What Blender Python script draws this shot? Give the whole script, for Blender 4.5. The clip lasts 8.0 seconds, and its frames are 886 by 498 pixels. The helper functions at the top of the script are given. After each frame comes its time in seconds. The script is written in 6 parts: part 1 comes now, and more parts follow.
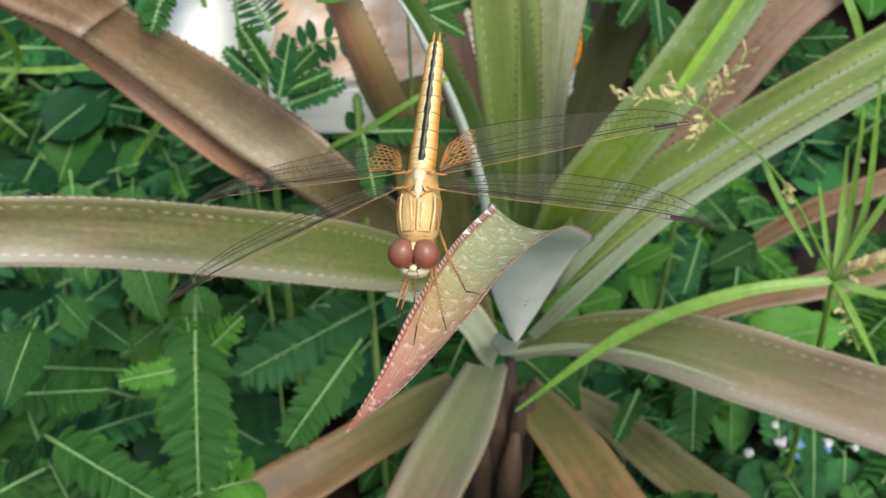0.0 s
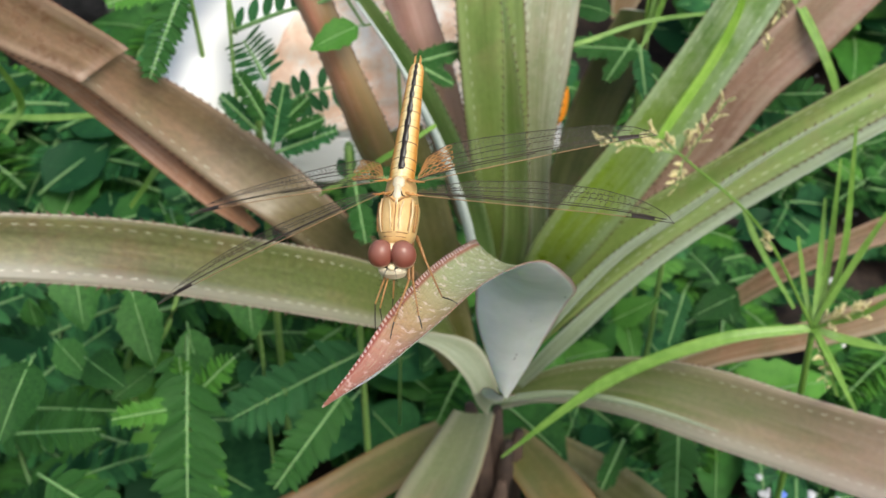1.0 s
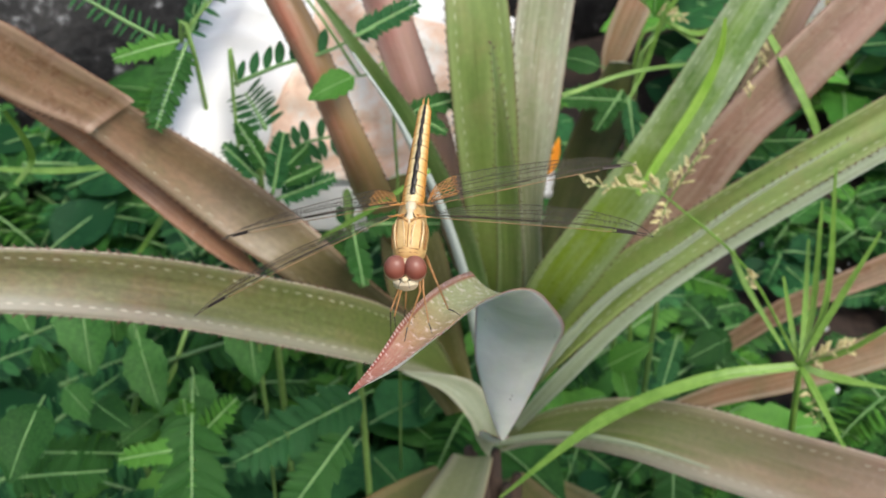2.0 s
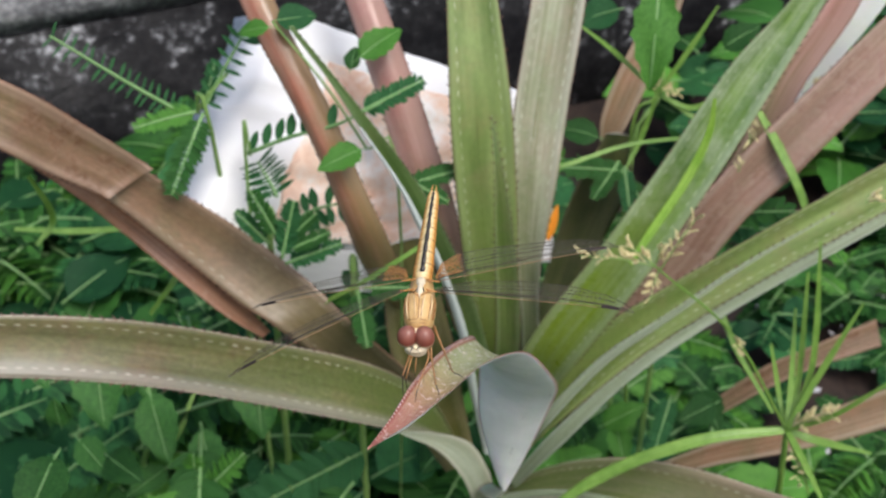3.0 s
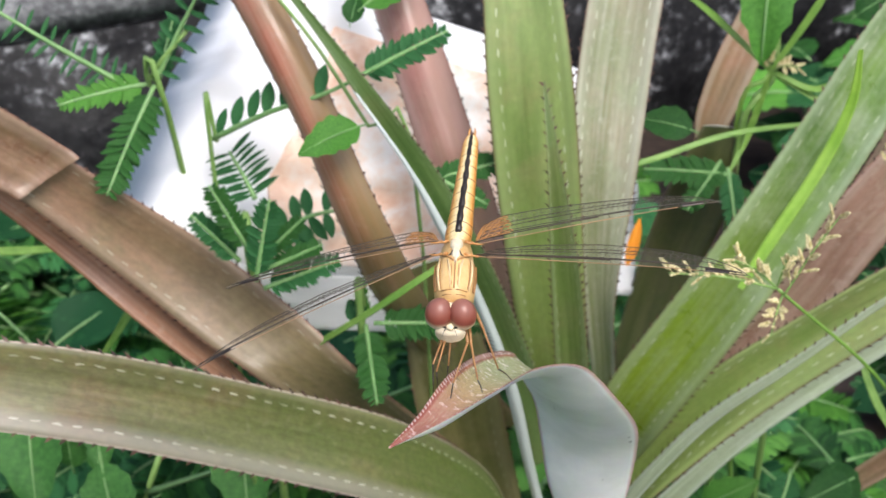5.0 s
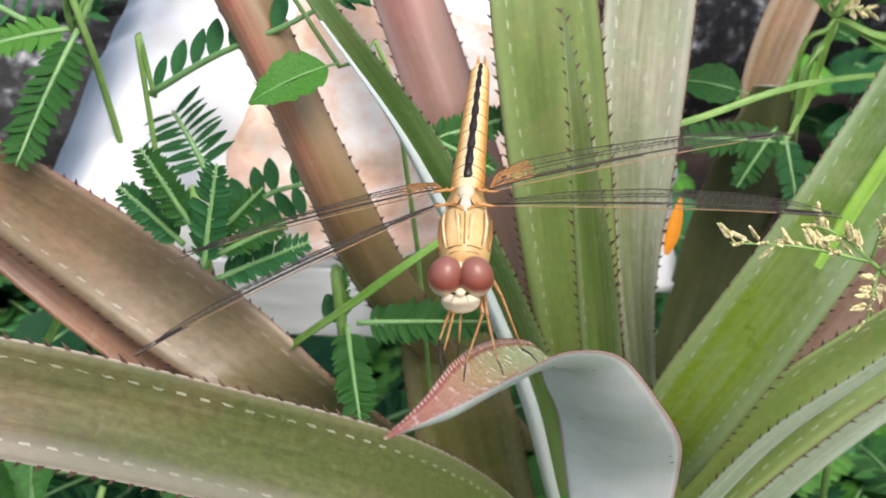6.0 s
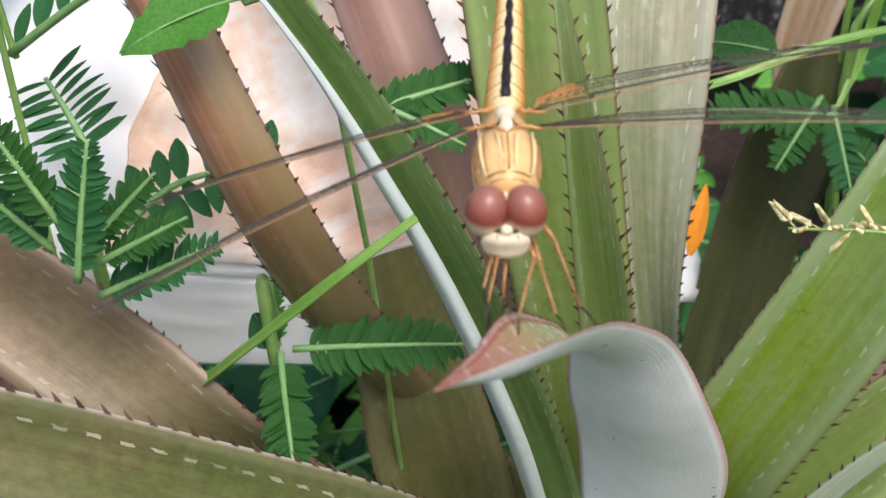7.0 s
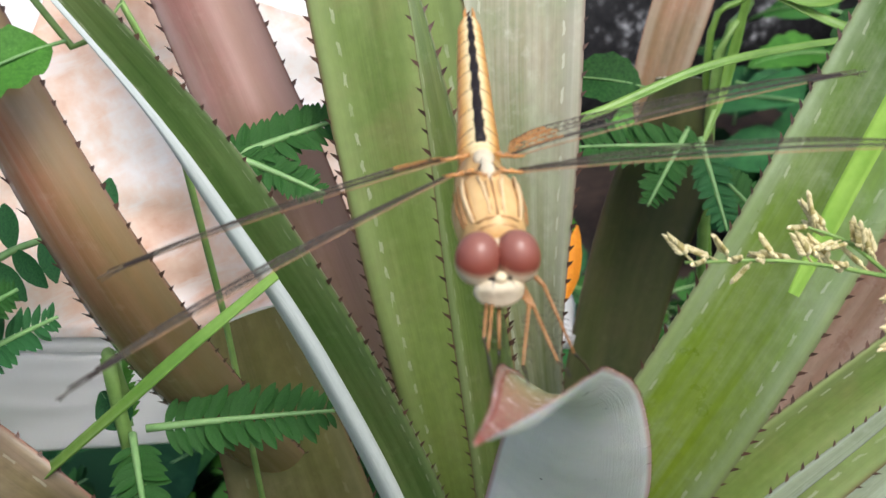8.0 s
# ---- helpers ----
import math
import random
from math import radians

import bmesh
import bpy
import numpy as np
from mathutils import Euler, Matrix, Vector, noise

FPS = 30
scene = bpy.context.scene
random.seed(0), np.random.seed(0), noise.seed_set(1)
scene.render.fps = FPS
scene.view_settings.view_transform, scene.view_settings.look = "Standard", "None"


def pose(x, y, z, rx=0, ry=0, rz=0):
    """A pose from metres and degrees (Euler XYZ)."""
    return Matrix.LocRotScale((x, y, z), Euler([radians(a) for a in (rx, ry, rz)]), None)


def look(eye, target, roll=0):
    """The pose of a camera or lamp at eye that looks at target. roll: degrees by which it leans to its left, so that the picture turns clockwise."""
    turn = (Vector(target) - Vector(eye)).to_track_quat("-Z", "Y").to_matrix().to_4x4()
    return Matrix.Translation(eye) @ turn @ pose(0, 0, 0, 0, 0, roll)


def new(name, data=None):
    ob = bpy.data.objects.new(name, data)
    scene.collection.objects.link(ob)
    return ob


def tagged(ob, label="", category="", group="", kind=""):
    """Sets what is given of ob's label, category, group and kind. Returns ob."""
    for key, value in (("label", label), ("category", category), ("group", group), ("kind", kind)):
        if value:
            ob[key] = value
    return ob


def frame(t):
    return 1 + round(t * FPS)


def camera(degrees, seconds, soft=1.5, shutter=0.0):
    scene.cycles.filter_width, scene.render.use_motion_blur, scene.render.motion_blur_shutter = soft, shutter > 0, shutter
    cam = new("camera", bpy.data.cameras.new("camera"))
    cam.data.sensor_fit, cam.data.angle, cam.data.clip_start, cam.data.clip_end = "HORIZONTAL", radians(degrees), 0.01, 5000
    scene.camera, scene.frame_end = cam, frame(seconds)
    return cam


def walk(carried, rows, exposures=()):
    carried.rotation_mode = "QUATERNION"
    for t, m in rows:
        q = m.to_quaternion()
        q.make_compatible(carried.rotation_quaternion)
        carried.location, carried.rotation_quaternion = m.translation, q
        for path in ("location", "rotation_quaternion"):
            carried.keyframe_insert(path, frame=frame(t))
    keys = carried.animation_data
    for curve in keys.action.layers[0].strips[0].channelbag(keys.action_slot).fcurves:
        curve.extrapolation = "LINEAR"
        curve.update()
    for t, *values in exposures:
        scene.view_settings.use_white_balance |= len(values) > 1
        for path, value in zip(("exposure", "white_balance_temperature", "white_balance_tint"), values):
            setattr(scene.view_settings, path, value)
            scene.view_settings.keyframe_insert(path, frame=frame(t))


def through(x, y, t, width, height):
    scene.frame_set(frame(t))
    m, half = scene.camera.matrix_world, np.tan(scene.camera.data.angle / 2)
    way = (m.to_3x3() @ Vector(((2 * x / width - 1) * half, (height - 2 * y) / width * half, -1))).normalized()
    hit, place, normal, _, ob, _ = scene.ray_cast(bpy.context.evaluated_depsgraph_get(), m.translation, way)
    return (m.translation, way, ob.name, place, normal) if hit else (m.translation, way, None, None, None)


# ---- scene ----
cam = camera(36.0, 8.0, soft=1.5)
cam.data.dof.use_dof, cam.data.dof.focus_distance, cam.data.dof.aperture_fstop = True, 0.17, 72.0
PATH = [
    (0, (-0.0017, -0.2649, 0.4531), (-0.0024, -0.0526, 0.2412), 0.10),
    (0.5, (-0.0019, -0.2682, 0.4529), (-0.0011, -0.0517, 0.2452), 0.63),
    (1, (0.0004, -0.2777, 0.4543), (0.0007, -0.0545, 0.2539), 0.77),
    (1.2, (0.0011, -0.2826, 0.4617), (0.0017, -0.0565, 0.2645), 0.74),
    (2.3, (0.0044, -0.2958, 0.4567), (0.0027, -0.0609, 0.2701), -0.33),
    (2.5, (0.0001, -0.2980, 0.4600), (0.0001, -0.0617, 0.2752), 0.00),
    (3, (0.0055, -0.3043, 0.4734), (0.0027, -0.0649, 0.2926), 0.53),
    (3.5, (0.0132, -0.3121, 0.4731), (0.0062, -0.0699, 0.2962), 0.27),
    (4, (0.0294, -0.2981, 0.4497), (0.0115, -0.0528, 0.2778), -1.25),
    (4.5, (0.0215, -0.2535, 0.4160), (0.0005, -0.0058, 0.2481), -1.72),
    (4.7, (0.0173, -0.2368, 0.4083), (-0.0049, 0.0090, 0.2377), -2.03),
    (6, (0.0170, -0.1712, 0.3535), (-0.0111, 0.0782, 0.1892), -3.84),
    (6.5, (0.0172, -0.1414, 0.3339), (-0.0174, 0.1081, 0.1711), -5.42),
    (7, (0.0190, -0.1221, 0.3185), (-0.0116, 0.1290, 0.1573), -5.28),
    (7.5, (0.0172, -0.1165, 0.3148), (-0.0042, 0.1369, 0.1558), -5.36),
    (8, (0.0168, -0.1097, 0.3102), (0.0181, 0.1484, 0.1574), -4.79),
]
walk(cam, [(t, look(eye, target, roll)) for t, eye, target, roll in PATH], exposures=[(0, 0.22, 6450, 1), (1.2, 0.2, 6400, 4), (2.4, 0.1, 6300, 8), (3.0, 0.0, 6150, 10), (3.5, -0.06, 6100, 10), (3.8, 0.38, 6050, 10), (6, 0.38, 6200, 10), (8, 0.3, 6100, 10)])

# ---- daylight: a bright overcast sky with a broad soft sun ----
world = bpy.data.worlds.new("overcast_sky")
scene.world = world
world.use_nodes = True
wn = world.node_tree.nodes
sky = wn.new("ShaderNodeTexSky")
sky.sky_type = "NISHITA"
sky.sun_disc = False
sky.sun_elevation, sky.sun_rotation = radians(58), radians(150)
sky.air_density, sky.dust_density, sky.ozone_density = 1.0, 6.0, 1.0
wn["Background"].inputs["Strength"].default_value = 0.15
world.node_tree.links.new(sky.outputs["Color"], wn["Background"].inputs["Color"])
sun = new("sun", bpy.data.lights.new("sun", "SUN"))
sun.data.energy, sun.data.angle, sun.data.color = 1.5, radians(25), (1.0, 0.97, 0.92)
sun.matrix_world = look((0.35, -0.45, 1.0), (0, 0, 0))


# ---- materials ----
def material(name, rough=0.5, spec=0.5):
    """A new node material; returns it, its tree and its shader."""
    m = bpy.data.materials.new(name)
    m.use_nodes = True
    t = m.node_tree
    s = t.nodes["Principled BSDF"]
    s.inputs["Roughness"].default_value = rough
    s.inputs["Specular IOR Level"].default_value = spec
    return m, t, s


def coords(t, kind="Object", scale=(1, 1, 1)):
    c = t.nodes.new("ShaderNodeTexCoord")
    mp = t.nodes.new("ShaderNodeMapping")
    mp.inputs["Scale"].default_value = scale
    t.links.new(c.outputs[kind], mp.inputs["Vector"])
    return mp.outputs["Vector"]


def noise_of(t, vec, scale, detail=4.0, rough=0.6):
    n = t.nodes.new("ShaderNodeTexNoise")
    n.inputs["Scale"].default_value, n.inputs["Detail"].default_value, n.inputs["Roughness"].default_value = scale, detail, rough
    t.links.new(vec, n.inputs["Vector"])
    return n.outputs["Fac"]


def ramp(t, fac, *stops):
    r = t.nodes.new("ShaderNodeValToRGB")
    e = r.color_ramp.elements
    while len(e) < len(stops):
        e.new(0.5)
    for n, (p, c) in enumerate(stops):
        e[n].position, e[n].color = p, (*c, 1) if len(c) == 3 else c
    t.links.new(fac, r.inputs["Fac"])
    return r.outputs["Color"]


def mix(t, fac, a, b, kind="MIX"):
    m = t.nodes.new("ShaderNodeMix")
    m.data_type, m.blend_type = "RGBA", kind
    for sock, v in ((m.inputs["Factor"], fac), (m.inputs["A"], a), (m.inputs["B"], b)):
        if isinstance(v, bpy.types.NodeSocket):
            t.links.new(v, sock)
        else:
            sock.default_value = v if isinstance(v, float) else (*v, 1)
    return m.outputs["Result"]


def maths(t, op, a, b=0.0, c=0.0):
    m = t.nodes.new("ShaderNodeMath")
    m.operation = op
    for sock, v in zip(m.inputs, (a, b, c)):
        if isinstance(v, bpy.types.NodeSocket):
            t.links.new(v, sock)
        else:
            sock.default_value = v
    return m.outputs[0]


def relief(t, s, fac, strength, distance):
    b = t.nodes.new("ShaderNodeBump")
    b.inputs["Strength"].default_value, b.inputs["Distance"].default_value = strength, distance
    t.links.new(fac, b.inputs["Height"])
    t.links.new(b.outputs["Normal"], s.inputs["Normal"])


def uv_parts(t):
    c = t.nodes.new("ShaderNodeTexCoord")
    x = t.nodes.new("ShaderNodeSeparateXYZ")
    t.links.new(c.outputs["UV"], x.inputs[0])
    return x.outputs["X"], x.outputs["Y"]


def blade_material(name, dark, light, rim, dots=0.6, streak=0.2, gloss=0.33, pale=0.0, blush=(0.3, 0.15, 0.09), blushed=0.3, root=None, reach=(0.3, 0.9), bloom=(0.5, 0.46, 0.37), bloomed=0.26, outer=0.28, grained=0.15, side_tint=None):
    """A leathery leaf: streaks along it at three breadths, blotches, a silvery bloom, a tinted rim and broken rows of pale dashes near both margins.
    The UV map holds the place across (0 to 1) and along (in units of 10 cm)."""
    m, t, s = material(name, gloss, spec=0.5)
    u, v = uv_parts(t)

    def stretched(a, c, scale=1.0, detail=3.0):
        comb = t.nodes.new("ShaderNodeCombineXYZ")
        t.links.new(maths(t, "MULTIPLY", u, a), comb.inputs[0])
        t.links.new(maths(t, "MULTIPLY", v, c), comb.inputs[1])
        return noise_of(t, comb.outputs[0], scale, detail)

    lines, mid, bands = stretched(60.0, 7.0), stretched(9.0, 1.0), stretched(2.2, 1.2, 1.3, 2.0)
    spots = noise_of(t, coords(t, "Object"), 420.0, 4.0)
    grain = stretched(15.0, 45.0, 1.0, 9.0)
    blot = noise_of(t, coords(t, "Object"), 70.0, 7.0, 0.68)
    col = mix(t, ramp(t, bands, (0.35, (0, 0, 0)), (0.65, (1, 1, 1))), dark, light)
    col = mix(t, maths(t, "MULTIPLY", ramp(t, blot, (0.46, (0, 0, 0)), (0.66, (1, 1, 1))), blushed), col, blush)
    if root:
        low = t.nodes.new("ShaderNodeMapRange")
        low.inputs[1].default_value, low.inputs[2].default_value, low.inputs[3].default_value, low.inputs[4].default_value = reach[0], reach[1], 0.9, 0.0
        t.links.new(maths(t, "MULTIPLY_ADD", bands, 0.7, maths(t, "SUBTRACT", v, 0.35)), low.inputs[0])
        col = mix(t, low.outputs[0], col, root)
    col = mix(t, streak, col, ramp(t, lines, (0.3, (0.36, 0.36, 0.36)), (0.7, (0.62, 0.62, 0.62))), "OVERLAY")
    col = mix(t, maths(t, "MULTIPLY", maths(t, "MULTIPLY", ramp(t, mid, (0.42, (0, 0, 0)), (0.7, (1, 1, 1))), ramp(t, blot, (0.3, (0.3, 0.3, 0.3)), (0.6, (1, 1, 1)))), bloomed), col, bloom)
    col = mix(t, maths(t, "MULTIPLY", ramp(t, spots, (0.58, (0, 0, 0)), (0.78, (1, 1, 1))), 0.25), col, bloom)
    col = mix(t, grained, col, ramp(t, grain, (0.34, (0.2, 0.2, 0.2)), (0.66, (0.76, 0.76, 0.76))), "OVERLAY")
    # paler bands outside the rows of dashes
    side = maths(t, "ABSOLUTE", maths(t, "SUBTRACT", u, 0.5))
    col = mix(t, maths(t, "MULTIPLY", ramp(t, maths(t, "MULTIPLY_ADD", blot, 0.06, side), (0.33, (0, 0, 0)), (0.4, (1, 1, 1))), outer), col, bloom)
    # rows of pale dashes, broken here and there
    near = maths(t, "COMPARE", maths(t, "MULTIPLY_ADD", spots, 0.045, side), 0.365, 0.011)
    wob = maths(t, "FRACT", maths(t, "MULTIPLY_ADD", v, 24.0, maths(t, "MULTIPLY", mid, 2.2)))
    dash = maths(t, "MULTIPLY", maths(t, "MULTIPLY", near, maths(t, "LESS_THAN", wob, 0.42)), ramp(t, blot, (0.36, (0.15, 0.15, 0.15)), (0.56, (1, 1, 1))))
    col = mix(t, maths(t, "MULTIPLY", dash, dots), col, (0.6, 0.62, 0.48))
    if side_tint:
        col = mix(t, maths(t, "MULTIPLY", ramp(t, maths(t, "MULTIPLY_ADD", blot, 0.3, u), (0.5, (0, 0, 0)), (0.85, (1, 1, 1))), 0.7), col, side_tint)
    if pale:
        col = mix(t, maths(t, "MULTIPLY", ramp(t, u, (0.72, (0, 0, 0)), (0.86, (1, 1, 1))), pale), col, (0.36, 0.33, 0.3))
    col = mix(t, maths(t, "MULTIPLY", ramp(t, side, (0.47, (0, 0, 0)), (0.495, (1, 1, 1))), 0.75), col, rim)
    t.links.new(col, s.inputs["Base Color"])
    t.links.new(maths(t, "MULTIPLY_ADD", blot, 0.3, gloss - 0.12), s.inputs["Roughness"])
    relief(t, s, maths(t, "MULTIPLY_ADD", mid, 1.5, maths(t, "MULTIPLY", lines, 0.5)), 0.14, 0.0004)
    return m


def tissue(name, dark, light, scale=400.0, rough=0.45, bump=0.2, spec=0.45, through=0.0, by_piece=0.25, specks=False):
    """A plain living or dead surface: two colours mixed by fine and coarse grain, with a little change from piece to piece."""
    m, t, s = material(name, rough, spec=spec)
    vec = coords(t, "Object")
    fine, coarse = noise_of(t, vec, scale, 5.0), noise_of(t, vec, scale * 0.12, 3.0)
    fac = maths(t, "MULTIPLY_ADD", fine, 0.5, maths(t, "MULTIPLY", coarse, 0.5))
    geo = t.nodes.new("ShaderNodeNewGeometry")
    fac = maths(t, "ADD", fac, maths(t, "MULTIPLY", maths(t, "SUBTRACT", geo.outputs["Random Per Island"], 0.5), by_piece))
    t.links.new(ramp(t, fac, (0.32, dark), (0.68, light)), s.inputs["Base Color"])
    if through:
        s.inputs["Subsurface Weight"].default_value = through
        s.inputs["Subsurface Radius"].default_value = (0.002, 0.003, 0.001)
    if specks:
        dot = noise_of(t, vec, 260.0, 1.0)
        t.links.new(mix(t, ramp(t, dot, (0.735, (0, 0, 0)), (0.75, (1, 1, 1))), ramp(t, fac, (0.32, dark), (0.68, light)), (0.05, 0.04, 0.04)), s.inputs["Base Color"])
    relief(t, s, fine, bump, 0.0006)
    return m


GREEN = blade_material("leaf_green", (0.12, 0.185, 0.04), (0.26, 0.345, 0.11), (0.16, 0.1, 0.06), dots=0.6, blush=(0.25, 0.2, 0.09), blushed=0.4, root=(0.23, 0.31, 0.06), reach=(0.3, 0.95), bloom=(0.32, 0.4, 0.17))
BRIGHT = blade_material("leaf_fresh_green", (0.065, 0.14, 0.02), (0.16, 0.265, 0.048), (0.2, 0.22, 0.1), dots=0.45, blush=(0.32, 0.38, 0.24), blushed=0.5, gloss=0.28, root=(0.22, 0.31, 0.018), reach=(0.5, 1.15), bloom=(0.42, 0.5, 0.36), bloomed=0.32)
DEEP = blade_material("leaf_deep_green", (0.05, 0.105, 0.018), (0.11, 0.185, 0.05), (0.15, 0.15, 0.08), dots=0.35, blushed=0.1, bloom=(0.25, 0.34, 0.15), bloomed=0.2)
YOUNG = blade_material("leaf_young_green", (0.075, 0.125, 0.02), (0.14, 0.2, 0.05), (0.2, 0.11, 0.06), dots=0.3, blush=(0.16, 0.15, 0.06), blushed=0.4, bloom=(0.28, 0.34, 0.18), bloomed=0.2)
OLIVE = blade_material("leaf_olive_brown", (0.072, 0.076, 0.022), (0.142, 0.14, 0.05), (0.5, 0.42, 0.36), dots=0.55, pale=0.38, blush=(0.15, 0.085, 0.042), blushed=0.6, root=(0.1, 0.15, 0.03), reach=(0.5, 1.6), bloom=(0.28, 0.25, 0.17), bloomed=0.22, outer=0.1, streak=0.3, grained=0.32)
BROWN = blade_material("leaf_brown", (0.185, 0.1, 0.058), (0.3, 0.175, 0.11), (0.26, 0.12, 0.085), dots=0.3, blush=(0.15, 0.14, 0.05), blushed=0.55, root=(0.14, 0.12, 0.052), reach=(0.6, 1.5), bloom=(0.32, 0.24, 0.18), bloomed=0.25, gloss=0.4, streak=0.1, grained=0.25)
SHEATH = blade_material("leaf_sheath_brown", (0.15, 0.085, 0.045), (0.26, 0.155, 0.095), (0.24, 0.11, 0.065), dots=0.0, blush=(0.17, 0.14, 0.06), blushed=0.65, bloom=(0.5, 0.36, 0.28), bloomed=0.35, gloss=0.26, streak=0.3, grained=0.25)
RUSSET = blade_material("leaf_russet", (0.32, 0.115, 0.07), (0.48, 0.21, 0.135), (0.27, 0.15, 0.11), dots=0.05, blush=(0.2, 0.14, 0.07), blushed=0.35, streak=0.1, grained=0.08, gloss=0.16, side_tint=(0.19, 0.15, 0.06), root=(0.16, 0.15, 0.055), reach=(0.6, 1.5), bloom=(0.52, 0.36, 0.29), bloomed=0.35)
PINK = blade_material("leaf_pinkish", (0.38, 0.175, 0.15), (0.54, 0.3, 0.265), (0.28, 0.13, 0.11), dots=0.1, blush=(0.34, 0.26, 0.2), blushed=0.4, streak=0.1, grained=0.08, gloss=0.18, side_tint=(0.37, 0.23, 0.18), root=(0.18, 0.155, 0.07), reach=(0.3, 0.85), bloom=(0.6, 0.42, 0.37))
# strong bloom: silvery coating plus the leaf's highlight stripes, painted in
GREYED = blade_material("leaf_greyish", (0.15, 0.17, 0.07), (0.3, 0.33, 0.2), (0.2, 0.13, 0.1), dots=0.55, blush=(0.29, 0.22, 0.15), blushed=0.5, root=(0.19, 0.24, 0.07), bloom=(0.55, 0.55, 0.47), bloomed=0.45)
KEEL = blade_material("leaf_keel_grey_green", (0.24, 0.28, 0.18), (0.36, 0.4, 0.31), (0.3, 0.27, 0.22), dots=0.0, blush=(0.28, 0.3, 0.17), blushed=0.3, streak=0.3)
# olive with the shade among inner and lower leaves put into its colour
OLIVE_SHADE = blade_material("leaf_shaded_olive", (0.065, 0.075, 0.016), (0.13, 0.125, 0.036), (0.19, 0.13, 0.07), dots=0.1, blush=(0.15, 0.12, 0.05), blushed=0.5, bloom=(0.24, 0.22, 0.12))
BACK_BROWN = blade_material("leaf_back_rosy_brown", (0.24, 0.14, 0.095), (0.38, 0.235, 0.18), (0.3, 0.15, 0.1), dots=0.1, blush=(0.2, 0.16, 0.08), blushed=0.4, bloom=(0.5, 0.4, 0.33), bloomed=0.4, gloss=0.25, streak=0.12)
# olive colours darkened to carry the shade behind the rosette
SHADED = blade_material("leaf_olive_deep_shade", (0.03, 0.042, 0.01), (0.065, 0.075, 0.022), (0.1, 0.07, 0.04), dots=0.0, blush=(0.08, 0.065, 0.03), blushed=0.4, bloom=(0.13, 0.12, 0.07), bloomed=0.15, outer=0.1)
RUST = blade_material("leaf_strip_rust", (0.2, 0.085, 0.042), (0.35, 0.17, 0.09), (0.3, 0.13, 0.07), dots=0.0, blush=(0.38, 0.17, 0.08), blushed=0.5, outer=0.0)
ROSY_OLIVE = blade_material("leaf_olive_to_rosy", (0.175, 0.125, 0.075), (0.28, 0.2, 0.135), (0.5, 0.42, 0.36), dots=0.4, pale=0.4, blush=(0.24, 0.12, 0.085), blushed=0.5, root=(0.1, 0.15, 0.03), reach=(0.55, 1.4), bloom=(0.38, 0.3, 0.25), bloomed=0.3, outer=0.15)
DROOPING = blade_material("leaf_drooping_mottled", (0.1, 0.075, 0.04), (0.19, 0.145, 0.09), (0.2, 0.13, 0.08), dots=0.0, blush=(0.27, 0.14, 0.085), blushed=0.5, root=(0.15, 0.18, 0.085), reach=(0.3, 0.7), bloom=(0.32, 0.3, 0.24))
UMBER = blade_material("leaf_umber", (0.09, 0.055, 0.022), (0.18, 0.1, 0.042), (0.26, 0.13, 0.05), dots=0.0, blush=(0.3, 0.12, 0.045), blushed=0.55, root=(0.1, 0.115, 0.03), reach=(0.2, 0.7), bloom=(0.3, 0.2, 0.11), bloomed=0.2)
STRAW = blade_material("leaf_dry_tan", (0.16, 0.105, 0.045), (0.27, 0.175, 0.09), (0.28, 0.14, 0.075), dots=0.0, blush=(0.3, 0.14, 0.075), blushed=0.6)
WHITE_UNDER = tissue("leaf_underside_grey_white", (0.66, 0.69, 0.65), (0.75, 0.77, 0.74), 1400, 0.7, 0.08, spec=0.15, through=0.35, by_piece=0.0, specks=True)
MARGIN = blade_material("leaf_margin_grey", (0.19, 0.24, 0.13), (0.29, 0.35, 0.22), (0.3, 0.3, 0.26), dots=0.0, blush=(0.28, 0.31, 0.23), blushed=0.3, streak=0.2, gloss=0.5, bloom=(0.44, 0.48, 0.43))
ROLLED = blade_material("leaf_rolled_margin_white", (0.42, 0.48, 0.46), (0.56, 0.62, 0.6), (0.5, 0.54, 0.5), dots=0.0, blush=(0.48, 0.53, 0.48), blushed=0.3, streak=0.2, gloss=0.5, bloom=(0.62, 0.66, 0.64))
TOOTH_ROSY = tissue("tooth_rosy", (0.13, 0.05, 0.035), (0.36, 0.2, 0.15), 900, 0.45)
TOOTH = tissue("tooth_brown", (0.03, 0.016, 0.011), (0.13, 0.065, 0.045), 800, 0.4)
WEED = tissue("weed_green", (0.008, 0.04, 0.008), (0.042, 0.14, 0.026), 250, 0.6, spec=0.16, through=0.15, by_piece=0.5)
WEED_FRESH = tissue("weed_fresh_green", (0.035, 0.125, 0.015), (0.1, 0.27, 0.038), 250, 0.55, spec=0.18, through=0.15, by_piece=0.4)
WEED_BLUE = tissue("weed_blue_green", (0.009, 0.05, 0.016), (0.042, 0.155, 0.046), 250, 0.6, spec=0.16, through=0.1, by_piece=0.5)
WEED_SOFT = tissue("weed_soft_green", (0.026, 0.1, 0.02), (0.085, 0.225, 0.05), 200, 0.55, spec=0.18, through=0.2, by_piece=0.3)
RIB = tissue("leaf_rib_pale", (0.14, 0.29, 0.09), (0.26, 0.43, 0.17), 500, 0.45)
STALK = tissue("stalk_green", (0.14, 0.26, 0.06), (0.27, 0.42, 0.12), 400, 0.45)
SEDGE = tissue("sedge_green", (0.12, 0.25, 0.035), (0.25, 0.41, 0.085), 300, 0.38)
